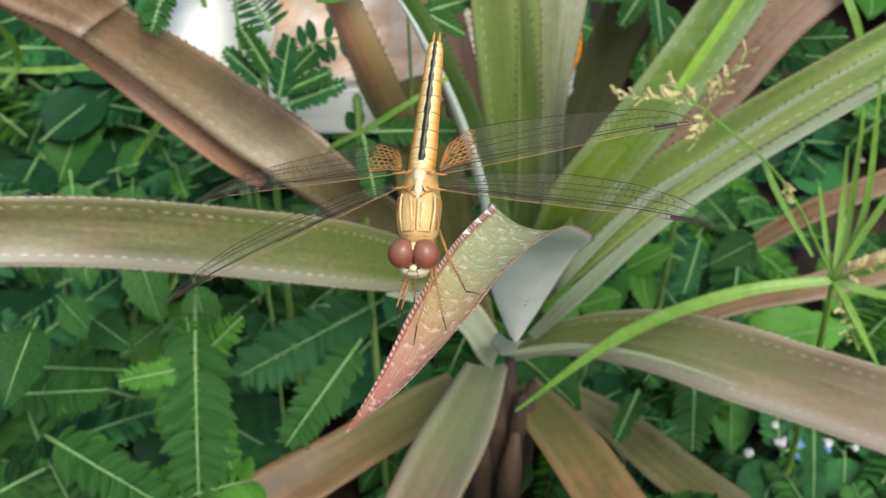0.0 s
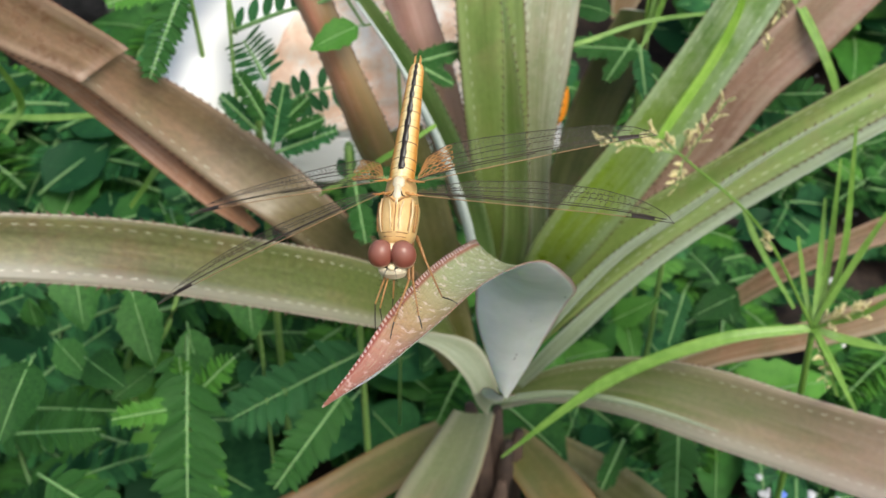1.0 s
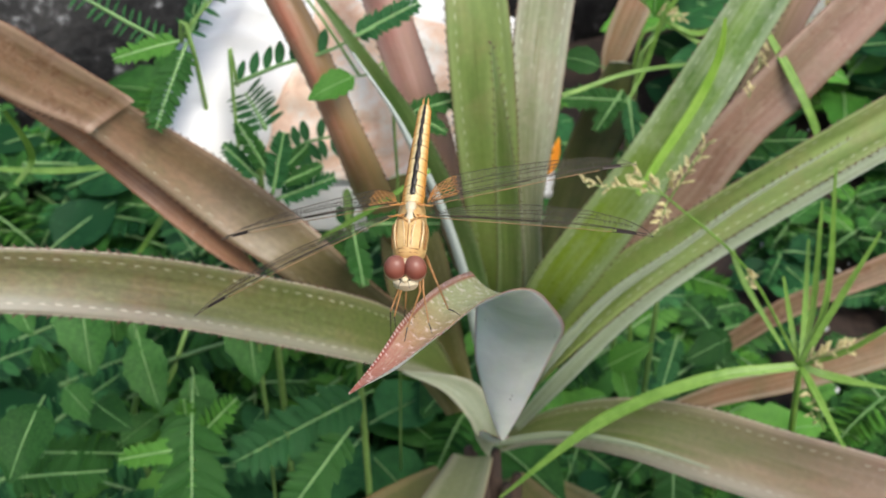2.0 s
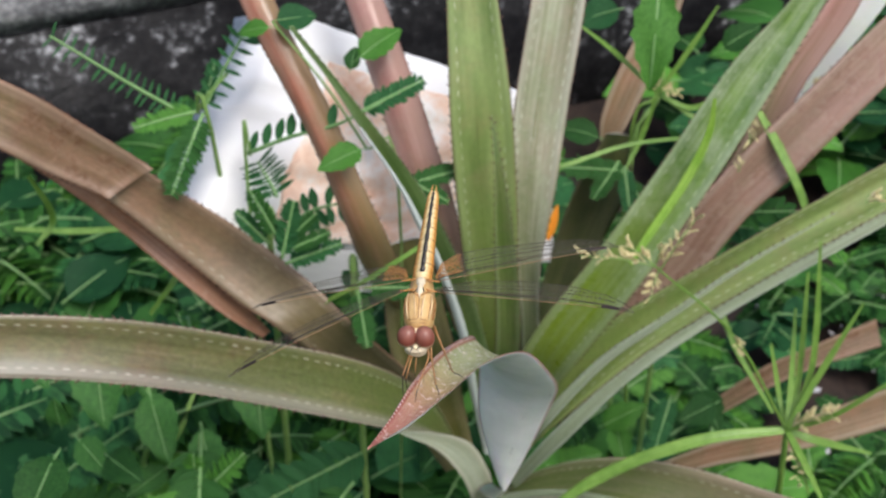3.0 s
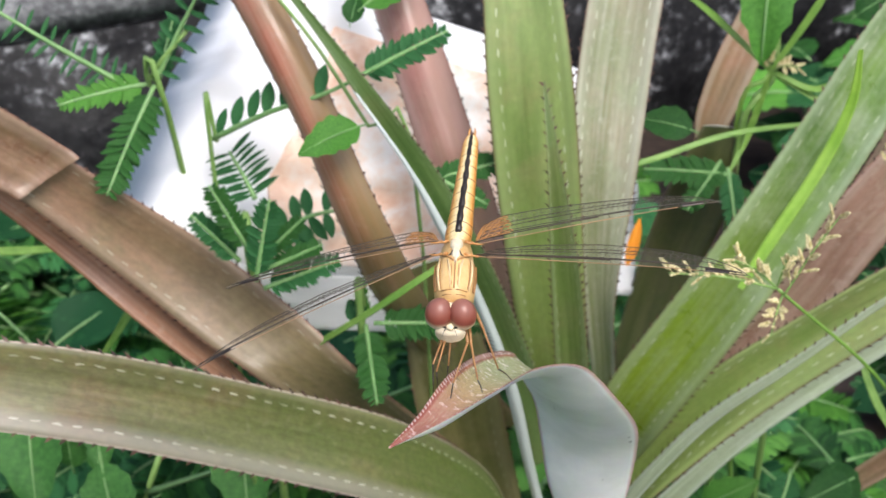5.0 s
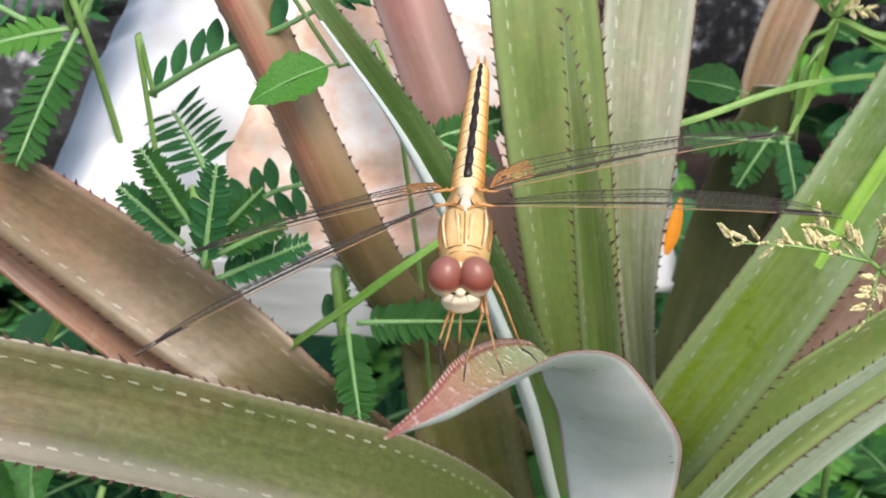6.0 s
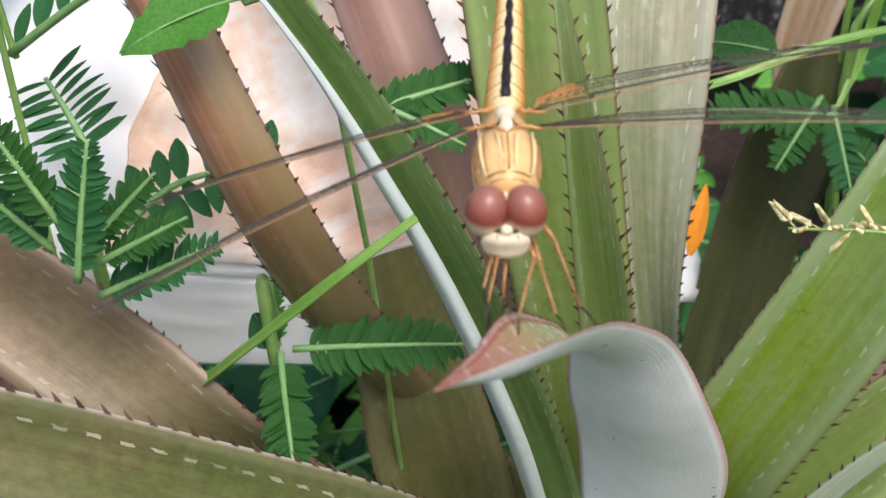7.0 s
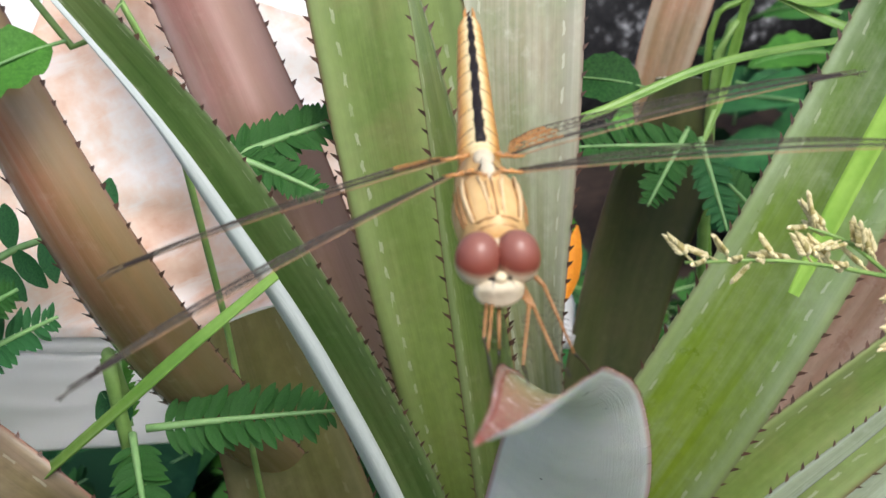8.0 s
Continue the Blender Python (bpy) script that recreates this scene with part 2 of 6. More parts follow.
LIME = tissue("blade_lime_green", (0.2, 0.38, 0.04), (0.36, 0.55, 0.1), 300, 0.35)
FLOWER = tissue("spikelet_straw_yellow", (0.4, 0.34, 0.13), (0.74, 0.66, 0.38), 1100, 0.6, by_piece=0.6)
SOIL = tissue("soil_dark", (0.014, 0.009, 0.007), (0.075, 0.046, 0.032), 160, 0.75, 1.0)
LITTER = tissue("dead_leaf_brown", (0.1, 0.045, 0.02), (0.28, 0.15, 0.08), 200, 0.65)
ORANGE = tissue("print_edge_orange", (0.75, 0.23, 0.01), (0.95, 0.42, 0.03), 300, 0.45, by_piece=0.0)


def wall_material():
    m, t, s = material("concrete_black_mould", 0.8, spec=0.2)
    vec = coords(t, "Object")
    a, b, c = noise_of(t, vec, 22, 6), noise_of(t, vec, 160, 5), noise_of(t, vec, 7, 3)
    col = ramp(t, maths(t, "MULTIPLY_ADD", a, 0.6, maths(t, "MULTIPLY", b, 0.4)), (0.42, (0.004, 0.004, 0.005)), (0.53, (0.016, 0.016, 0.017)), (0.57, (0.075, 0.077, 0.082)), (0.64, (0.45, 0.46, 0.48)))
    t.links.new(col, s.inputs["Base Color"])
    t.links.new(ramp(t, c, (0.36, (0.35, 0.35, 0.35)), (0.5, (0.9, 0.9, 0.9))), s.inputs["Roughness"])
    relief(t, s, b, 0.6, 0.003)
    return m


def cap_material():
    m, t, s = material("concrete_grey_weathered", 0.75)
    vec = coords(t, "Object")
    a, b = noise_of(t, vec, 18, 6), noise_of(t, vec, 220, 5)
    t.links.new(ramp(t, maths(t, "MULTIPLY_ADD", a, 0.6, maths(t, "MULTIPLY", b, 0.4)), (0.4, (0.025, 0.025, 0.026)), (0.52, (0.11, 0.113, 0.118)), (0.66, (0.38, 0.39, 0.39))), s.inputs["Base Color"])
    relief(t, s, b, 0.5, 0.002)
    return m


MOULD, CAP = wall_material(), cap_material()
SACK = tissue("sack_white", (0.86, 0.86, 0.87), (0.92, 0.92, 0.93), 60, 0.55, 0.1)


def print_material():
    """A faded peach print, worn to white along creases, with thin tan scratches."""
    m, t, s = material("print_faded_peach", 0.5)
    vec = coords(t, "Object", (1.0, 1.0, 1.0))
    long = coords(t, "Object", (28.0, 28.0, 160.0))
    wide, fine, streak = noise_of(t, vec, 38.0, 5.0), noise_of(t, vec, 300.0, 4.0), noise_of(t, long, 1.0, 5.0, 0.65)
    col = ramp(t, maths(t, "MULTIPLY_ADD", wide, 0.7, maths(t, "MULTIPLY", fine, 0.3)), (0.36, (0.74, 0.44, 0.29)), (0.5, (0.86, 0.64, 0.5)), (0.64, (0.92, 0.87, 0.82)))
    col = mix(t, maths(t, "MULTIPLY", ramp(t, streak, (0.5, (0, 0, 0)), (0.6, (1, 1, 1))), 0.6), col, (0.92, 0.89, 0.86))
    col = mix(t, maths(t, "MULTIPLY", ramp(t, streak, (0.27, (1, 1, 1)), (0.34, (0, 0, 0))), 0.6), col, (0.42, 0.25, 0.17))
    t.links.new(col, s.inputs["Base Color"])
    relief(t, s, streak, 0.3, 0.001)
    return m


PRINT = print_material()


# ---- shaping helpers ----
def link(name, bm, mat, parent=None, label="", smooth=True):
    me = bpy.data.meshes.new(name)
    bm.to_mesh(me)
    bm.free()
    for m in mat if isinstance(mat, (list, tuple)) else [mat]:
        me.materials.append(m)
    if smooth:
        me.shade_smooth()
    ob = new(name, me)
    if parent:
        ob.parent = parent
    return tagged(ob, label)


def part(name, bm, mat, parent, label="", smooth=True):
    return link(name, bm, mat, parent, label, smooth)


def thing(name, place, label, category, group="", kind=""):
    ob = new(name)
    ob.empty_display_size = 0.01
    ob.location = place
    return tagged(ob, label, category, group, kind)


def spline(rows, n):
    """n + 1 points evenly along a smooth curve through the rows."""
    p = np.array(rows, float)
    q = np.vstack([2 * p[0] - p[1], p, 2 * p[-1] - p[-2]])
    out = []
    for k in range(n + 1):
        s = k / n * (len(p) - 1)
        i = min(int(s), len(p) - 2)
        f = s - i
        a, b, c, d = q[i : i + 4]
        out.append(0.5 * (2 * b + (c - a) * f + (2 * a - 5 * b + 4 * c - d) * f * f + (3 * b - 3 * c + d - a) * f**3))
    return np.array(out)


def tube(bm, pts, radii, sides=6, cap=True):
    """A round tapering tube through the points."""
    pts = [Vector(p) for p in pts]
    rings = []
    ref = Vector((0.3, 0.5, 0.81))
    for i, p in enumerate(pts):
        d = (pts[min(i + 1, len(pts) - 1)] - pts[max(i - 1, 0)]).normalized()
        x = d.cross(ref).normalized() if abs(d.dot(ref)) < 0.98 else d.orthogonal().normalized()
        y = d.cross(x)
        r = float(radii[i] if hasattr(radii, "__len__") else radii)
        rings.append([bm.verts.new(p + r * (math.cos(2 * math.pi * k / sides) * x + math.sin(2 * math.pi * k / sides) * y)) for k in range(sides)])
    for a, b in zip(rings, rings[1:]):
        for k in range(sides):
            bm.faces.new((a[k], a[(k + 1) % sides], b[(k + 1) % sides], b[k]))
    if cap:
        bm.faces.new(rings[0][::-1])
        bm.faces.new(rings[-1])
    return rings


def ellipsoid(bm, centre, radii, turn=None, u=20, v=14):
    m = Matrix.Translation(centre) @ (turn.to_4x4() if turn else Matrix()) @ Matrix.Diagonal((*radii, 1))
    return bmesh.ops.create_uvsphere(bm, u_segments=u, v_segments=v, radius=1, matrix=m)["verts"]


# ---- pineapple leaves ----
def blade_bmesh(rows, n=40, across=10, trough=0.25, thick=0.0013, flip=None, rim=0.5, span=None):
    """A strap leaf: rows of its middle and half its breadth (x, y, z, ax, ay, az) from base to tip. It is dished across, has two skins
    and a rim. span: build that stretch of its n steps alone, with a thin tongue under the stretch before it. Returns the bmesh, and points and directions along both margins. Material 0 above, 1 beneath."""
    bm = bmesh.new()
    uv = bm.loops.layers.uv.new("UVMap")
    st = spline(rows, n)
    turn = 0.0
    for i in range(n):
        turn += Vector(st[i][3:]).cross(Vector(st[i + 1][:3]) - Vector(st[i][:3])).dot(Vector((0, -0.6, 0.8)))
    flip = flip if flip is not None else turn < 0
    top, low, edges, run = [], [], ([], []), 0.0
    runs = []
    for i, r in enumerate(st):
        mid, half = Vector(r[:3]), Vector(r[3:])
        ahead = Vector(st[min(i + 1, n)][:3]) - Vector(st[max(i - 1, 0)][:3])
        run += (mid - Vector(st[i - 1][:3])).length if i else 0
        runs.append(run)
        up = half.cross(ahead).normalized() * (-1 if flip else 1)
        w = half.length
        dip = trough if isinstance(trough, float) else float(np.interp(i / n * (len(trough) - 1), range(len(trough)), trough))
        ta, tb = [], []
        for k in range(across + 1):
            s = 2 * k / across - 1
            dish = dip * w * (s * s - rim)
            p = mid + half * s + up * dish
            th = thick * (0.25 + 0.75 * (1 - s * s)) * min(1.0, w / 0.004)
            ta.append(bm.verts.new(p + up * th * 0.5))
            tb.append(bm.verts.new(p - up * th * 0.5))
        top.append(ta), low.append(tb)
        edges[0].append((ta[0].co.copy(), -half.normalized(), ahead.normalized(), up))
        edges[1].append((ta[-1].co.copy(), half.normalized(), ahead.normalized(), up))

    def face(vs, mat, st_uv):
        f = bm.faces.new(vs)
        f.material_index, f.smooth = mat, True
        for lp, c in zip(f.loops, st_uv):
            lp[uv].uv = c

    first, last = span or (0, n)
    if first:
        rings = [[bm.verts.new((a.co + b.co) * 0.5 + (a.co - b.co) * 0.2) for a, b in zip(top[i], low[i])] for i in (first - 2, first)]
        for k in range(across):
            face((rings[0][k], rings[0][k + 1], rings[1][k + 1], rings[1][k]), 1, [(0.5, runs[first] / 0.1)] * 4)
    for i in range(first, last):
        va, vb = runs[i] / 0.1, runs[i + 1] / 0.1
        for k in range(across):
            ua, ub = k / across, (k + 1) / across
            face((top[i][k], top[i][k + 1], top[i + 1][k + 1], top[i + 1][k]), 0, ((ua, va), (ub, va), (ub, vb), (ua, vb)))
            face((low[i][k], low[i + 1][k], low[i + 1][k + 1], low[i][k + 1]), 1, ((ua, va), (ua, vb), (ub, vb), (ub, va)))
        for k in (0, across):
            u = k / across
            face((top[i][k], top[i + 1][k], low[i + 1][k], low[i][k]), 0, ((u, va), (u, vb), (u, vb), (u, va)))
    bmesh.ops.delete(bm, geom=[v for v in bm.verts if not v.link_faces], context="VERTS")
    bmesh.ops.recalc_face_normals(bm, faces=bm.faces)
    return bm, edges, runs


def teeth_bmesh(edges, runs, gap=0.0022, size=0.0011, start=0.25, seed=0, sides=(0, 1), stop=0.995, bm=None, slot=0):
    """Small hooked teeth along both margins, that lean to the tip."""
    bm = bm or bmesh.new()
    whole = len(bm.faces)
    rnd = random.Random(seed)
    for e in sides:
        s = runs[-1] * start
        while s < runs[-1] * stop:
            i = min(int(np.searchsorted(runs, s)), len(runs) - 1)
            f = (s - runs[i - 1]) / max(runs[i] - runs[i - 1], 1e-6)
            (pa, oa, aa, ua), (pb, _, _, _) = edges[e][i - 1], edges[e][i]
            p, k = pa.lerp(pb, f), size * rnd.uniform(0.7, 1.15)
            base = [bm.verts.new(p + aa * k * 0.42 - oa * k * 0.15 + ua * 0.0001), bm.verts.new(p - aa * k * 0.42 - oa * k * 0.15 + ua * 0.0001), bm.verts.new(p - oa * k * 0.2 - ua * k * 0.25)]
            mid = bm.verts.new(p + oa * k * 0.45 + aa * k * 0.3)
            apex = bm.verts.new(p + oa * k * 0.8 + aa * k * 0.95)
            for a, b in ((0, 1), (1, 2), (2, 0)):
                bm.faces.new((base[a], base[b], mid))
            bm.faces.new((base[0], mid, apex)), bm.faces.new((mid, base[2], apex))
            s += gap * rnd.uniform(0.8, 1.25)
    bm.faces.ensure_lookup_table()
    for f in bm.faces[whole:]:
        f.material_index = slot
    return bm


HEART = Vector((0.013, 0.055, 0.06))
plant = thing("pineapple_plant", HEART, "pineapple rosette of arching toothed green and brown leaves", "plant")


def leaf(rows, above, beneath=WHITE_UNDER, label="", teeth=0.0026, size=0.00095, parent=None, base=None, tooth=None, **how):
    """One leaf of the rosette, with its margin of teeth."""
    o = base if base is not None else HEART
    rows = [(r[0] - o[0], r[1] - o[1], r[2] - o[2], *r[3:]) for r in rows]
    start, sides, seed = how.pop("start", 0.2), how.pop("sides", (0, 1)), how.pop("seed", 0)
    bm, edges, runs = blade_bmesh(rows, **how)
    ob = part("leaf", bm, [above, beneath], parent or plant, label)
    if teeth:
        tagged(part("margin_teeth", teeth_bmesh(edges, runs, teeth, size, start, seed, sides), tooth or TOOTH, ob, "fine brown hooked teeth", smooth=False), kind="stuff")
    return ob


arching = leaf([(0.0114, 0.0502, 0.1088, 0.0041, -0.0043, -0.0066), (0.0020, 0.0367, 0.1422, 0.0030, -0.0047, -0.0069), (-0.0174, 0.0083, 0.1813, 0.0010, -0.0056, -0.0082), (-0.0454, -0.0081, 0.2059, 0.0002, -0.0054, -0.0078), (-0.0719, -0.0201, 0.2238, 0.0002, -0.0052, -0.0074), (-0.0979, -0.0282, 0.2344, 0.0002, -0.0049, -0.0070), (-0.1237, -0.0347, 0.2408, 0.0002, -0.0047, -0.0067)], OLIVE, label="olive-brown arching leaf with pale dashes and a toothed margin", trough=0.32, seed=1, teeth=0.0028, size=0.0012)
leaf([(0.0201, 0.0262, 0.1117, 0.0019, 0.0022, 0.0028), (0.0176, 0.0198, 0.1275, 0.0027, 0.0033, 0.0042), (0.0130, 0.0174, 0.1425, 0.0017, 0.0034, 0.0043), (0.0048, 0.0132, 0.1552, 0.0009, 0.0017, 0.0021), (-0.0073, 0.0021, 0.1711, 0.0002, 0.0002, 0.0003)], KEEL, label="grey-white turned base of the arching leaf", trough=0.3, seed=28, teeth=0, parent=arching)
leaf([(-0.0132, 0.0495, 0.1428, -0.0076, -0.0027, -0.0030), (-0.0360, 0.0267, 0.1901, -0.0099, -0.0018, -0.0016), (-0.0524, 0.0305, 0.2036, -0.0085, -0.0035, -0.0041), (-0.0706, 0.0347, 0.2180, -0.0067, -0.0038, -0.0048), (-0.0944, 0.0321, 0.2426, -0.0065, -0.0025, -0.0029), (-0.1078, 0.0276, 0.2569, -0.0046, -0.0039, -0.0051), (-0.1179, 0.0218, 0.2691, -0.0029, -0.0046, -0.0063), (-0.1340, 0.0166, 0.2828, -0.0021, -0.0044, -0.0061)], BROWN, label="dull brown leaf, creased and cracked near its end", trough=0.25, seed=2)
leaf([(-0.0914, 0.0289, 0.2442, -0.0066, -0.0030, -0.0036), (-0.0953, 0.0288, 0.2476, -0.0065, -0.0032, -0.0039), (-0.1073, 0.0246, 0.2591, -0.0054, -0.0042, -0.0054), (-0.1173, 0.0188, 0.2712, -0.0037, -0.0048, -0.0065), (-0.1331, 0.0136, 0.2848, -0.0028, -0.0047, -0.0063)], SHEATH, label="cracked outer sheath of the brown leaf", trough=0.3, seed=26)
leaf([(-0.0552, 0.0291, 0.1858, -0.0013, -0.0007, -0.0008), (-0.0657, 0.0307, 0.1957, -0.0028, -0.0014, -0.0017), (-0.0790, 0.0337, 0.2078, -0.0031, -0.0016, -0.0019), (-0.0934, 0.0370, 0.2204, -0.0026, -0.0014, -0.0018), (-0.1084, 0.0347, 0.2381, -0.0018, -0.0013, -0.0017), (-0.1258, 0.0321, 0.2556, -0.0014, -0.0012, -0.0016)], RUST, label="torn rusty strip under the brown leaf", trough=0.3, seed=27, teeth=0)
leaf([(0.0043, 0.0817, 0.1287, 0.0054, 0.0003, -0.0001), (-0.0104, 0.0574, 0.1731, 0.0056, 0.0003, -0.0001), (-0.0182, 0.0380, 0.2075, 0.0059, 0.0004, -0.0001), (-0.0229, 0.0291, 0.2309, 0.0057, -0.0001, -0.0008), (-0.0305, 0.0331, 0.2503, 0.0063, -0.0015, -0.0028), (-0.0401, 0.0415, 0.2697, 0.0076, -0.0021, -0.0037), (-0.0517, 0.0534, 0.2879, 0.0052, 0.0003, -0.0001), (-0.0596, 0.0630, 0.3024, 0.0048, 0.0003, -0.0001)], RUSSET, label="russet-brown upright leaf", trough=-0.3, seed=3, teeth=0.0032)
leaf([(0.0104, 0.0602, 0.1619, 0.0047, 0.0003, -0.0001), (0.0026, 0.0579, 0.1983, 0.0063, 0.0004, -0.0001), (-0.0052, 0.0598, 0.2277, 0.0074, -0.0001, -0.0008), (-0.0097, 0.0644, 0.2411, 0.0072, -0.0001, -0.0008), (-0.0160, 0.0716, 0.2585, 0.0069, -0.0001, -0.0008), (-0.0238, 0.0835, 0.2763, 0.0060, 0.0004, -0.0001), (-0.0300, 0.0920, 0.2890, 0.0056, 0.0003, -0.0001)], PINK, label="pinkish upright leaf", trough=-0.45, seed=4, teeth=0.0032)
leaf([(0.0156, 0.0485, 0.1447, 0.0041, 0.0013, 0.0015), (0.0110, 0.0404, 0.1789, 0.0040, 0.0008, 0.0007), (0.0039, 0.0315, 0.2122, 0.0040, 0.0000, -0.0004), (-0.0035, 0.0282, 0.2340, 0.0041, -0.0002, -0.0007), (-0.0099, 0.0284, 0.2480, 0.0034, -0.0001, -0.0005), (-0.0194, 0.0295, 0.2634, 0.0031, -0.0004, -0.0009), (-0.0297, 0.0338, 0.2770, 0.0019, -0.0003, -0.0007), (-0.0420, 0.0388, 0.2919, 0.0008, 0.0001, 0.0001)], DEEP, label="narrow twisted leaf with a folded margin", trough=0.2, seed=6, sides=(1,))
leaf([(0.0184, 0.0517, 0.1103, 0.0013, 0.0001, -0.0000), (0.0151, 0.0495, 0.1301, 0.0013, 0.0001, 0.0001), (0.0124, 0.0448, 0.1496, 0.0014, 0.0002, 0.0001), (0.0084, 0.0356, 0.1819, 0.0015, 0.0002, 0.0001), (0.0009, 0.0271, 0.2158, 0.0013, 0.0001, -0.0000), (-0.0065, 0.0237, 0.2376, 0.0011, 0.0000, -0.0001), (-0.0124, 0.0237, 0.2511, 0.0007, -0.0001, -0.0002), (-0.0226, 0.0270, 0.2666, 0.0005, -0.0002, -0.0003)], ROLLED, label="rolled grey-white margin of the twisted leaf", trough=-0.6, seed=24, teeth=0)
leaf([(0.0205, 0.0600, 0.1348, 0.0054, 0.0003, -0.0001), (0.0195, 0.0507, 0.1733, 0.0080, -0.0011, -0.0024), (0.0159, 0.0485, 0.2158, 0.0093, 0.0006, -0.0002), (0.0125, 0.0529, 0.2547, 0.0094, 0.0015, 0.0012), (0.0094, 0.0648, 0.2850, 0.0078, 0.0005, -0.0001), (0.0067, 0.0742, 0.3051, 0.0066, 0.0004, -0.0001)], GREEN, label="broad light green upright leaf", trough=0.3, seed=7)
leaf([(0.0230, 0.0539, 0.1453, 0.0042, 0.0003, -0.0001), (0.0233, 0.0407, 0.1780, 0.0041, 0.0002, -0.0001), (0.0211, 0.0348, 0.2150, 0.0035, 0.0002, -0.0001), (0.0182, 0.0349, 0.2445, 0.0016, 0.0001, -0.0000), (0.0157, 0.0420, 0.2614, 0.0003, 0.0001, 0.0001)], YOUNG, label="young green pointed leaf", trough=0.4, seed=8)
leaf([(0.0317, 0.0657, 0.1354, 0.0030, 0.0002, -0.0001), (0.0320, 0.0586, 0.1639, 0.0030, 0.0002, -0.0001), (0.0295, 0.0519, 0.1999, 0.0042, -0.0013, -0.0023), (0.0295, 0.0551, 0.2303, 0.0075, -0.0005, -0.0015), (0.0319, 0.0673, 0.2538, 0.0086, 0.0010, 0.0005), (0.0358, 0.0802, 0.2783, 0.0085, 0.0005, -0.0002), (0.0382, 0.0939, 0.2976, 0.0080, 0.0005, -0.0001)], GREYED, label="greyish upright leaf with a silvery bloom", trough=0.35, seed=9)
leaf([(0.0322, 0.0551, 0.1395, 0.0063, -0.0007, -0.0017), (0.0389, 0.0390, 0.1740, 0.0077, -0.0021, -0.0038), (0.0575, 0.0353, 0.2119, 0.0060, -0.0033, -0.0053), (0.0751, 0.0431, 0.2406, 0.0066, -0.0024, -0.0042), (0.0929, 0.0547, 0.2682, 0.0065, -0.0017, -0.0031), (0.1078, 0.0648, 0.2877, 0.0056, 0.0003, -0.0001), (0.1177, 0.0720, 0.3033, 0.0047, 0.0003, -0.0001)], BRIGHT, label="fresh green slanting leaf with a silvery bloom", trough=0.45, seed=10)
leaf([(0.0258, 0.0516, 0.1094, 0.0007, -0.0051, -0.0074), (0.0379, 0.0438, 0.1422, 0.0016, -0.0053, -0.0078), (0.0584, 0.0428, 0.1710, 0.0046, -0.0036, -0.0056), (0.0828, 0.0455, 0.1917, 0.0054, -0.0027, -0.0044), (0.1136, 0.0494, 0.2133, 0.0035, -0.0032, -0.0050), (0.1437, 0.0552, 0.2315, 0.0018, -0.0038, -0.0056), (0.1674, 0.0587, 0.2468, 0.0014, -0.0035, -0.0051)], GREEN, label="channelled green leaf with a pale keel", trough=0.7, seed=11)
leaf([(0.0329, 0.0464, 0.1205, 0.0008, -0.0009, -0.0014), (0.0368, 0.0353, 0.1431, 0.0010, -0.0010, -0.0015), (0.0550, 0.0357, 0.1709, 0.0010, -0.0007, -0.0011), (0.0752, 0.0369, 0.1898, 0.0006, -0.0005, -0.0008), (0.0967, 0.0401, 0.2082, 0.0004, -0.0003, -0.0005), (0.1246, 0.0456, 0.2261, 0.0001, -0.0001, -0.0001)], MARGIN, label="grey-white turned margin of the channelled leaf", trough=-0.2, seed=29, sides=(0,))
leaf([(0.0278, 0.0445, 0.1023, 0.0013, -0.0007, -0.0011), (0.0415, 0.0360, 0.1339, 0.0015, -0.0014, -0.0021), (0.0640, 0.0366, 0.1647, 0.0008, -0.0013, -0.0019), (0.0889, 0.0402, 0.1866, 0.0007, -0.0012, -0.0017), (0.1176, 0.0436, 0.2078, 0.0005, -0.0011, -0.0017), (0.1456, 0.0488, 0.2254, 0.0005, -0.0011, -0.0017), (0.1686, 0.0526, 0.2413, 0.0005, -0.0011, -0.0016)], MARGIN, label="grey-white keel of the channelled leaf", trough=0.2, seed=25, sides=(0,))
leaf([(0.0229, 0.0497, 0.0874, -0.0005, -0.0021, -0.0021), (0.0397, 0.0415, 0.1053, -0.0009, -0.0043, -0.0043), (0.0633, 0.0263, 0.1214, -0.0009, -0.0069, -0.0069), (0.0867, 0.0121, 0.1281, -0.0017, -0.0084, -0.0084), (0.1102, -0.0008, 0.1308, -0.0017, -0.0085, -0.0085), (0.1348, -0.0139, 0.1333, -0.0025, -0.0086, -0.0086), (0.1553, -0.0234, 0.1343, -0.0024, -0.0081, -0.0081)], ROSY_OLIVE, label="brown-green arching leaf with a pale lower margin", trough=0.3, seed=12)
leaf([(0.0197, 0.0413, 0.0968, 0.0003, -0.0008, -0.0008), (0.0304, 0.0351, 0.1064, 0.0001, -0.0009, -0.0010), (0.0416, 0.0287, 0.1148, 0.0000, -0.0008, -0.0009), (0.0551, 0.0214, 0.1211, -0.0001, -0.0007, -0.0007), (0.0698, 0.0124, 0.1257, -0.0002, -0.0004, -0.0005), (0.0878, 0.0026, 0.1273, -0.0001, -0.0002, -0.0002)], MARGIN, label="grey-white ridge along the brown-green leaf", trough=-0.3, seed=30, teeth=0)
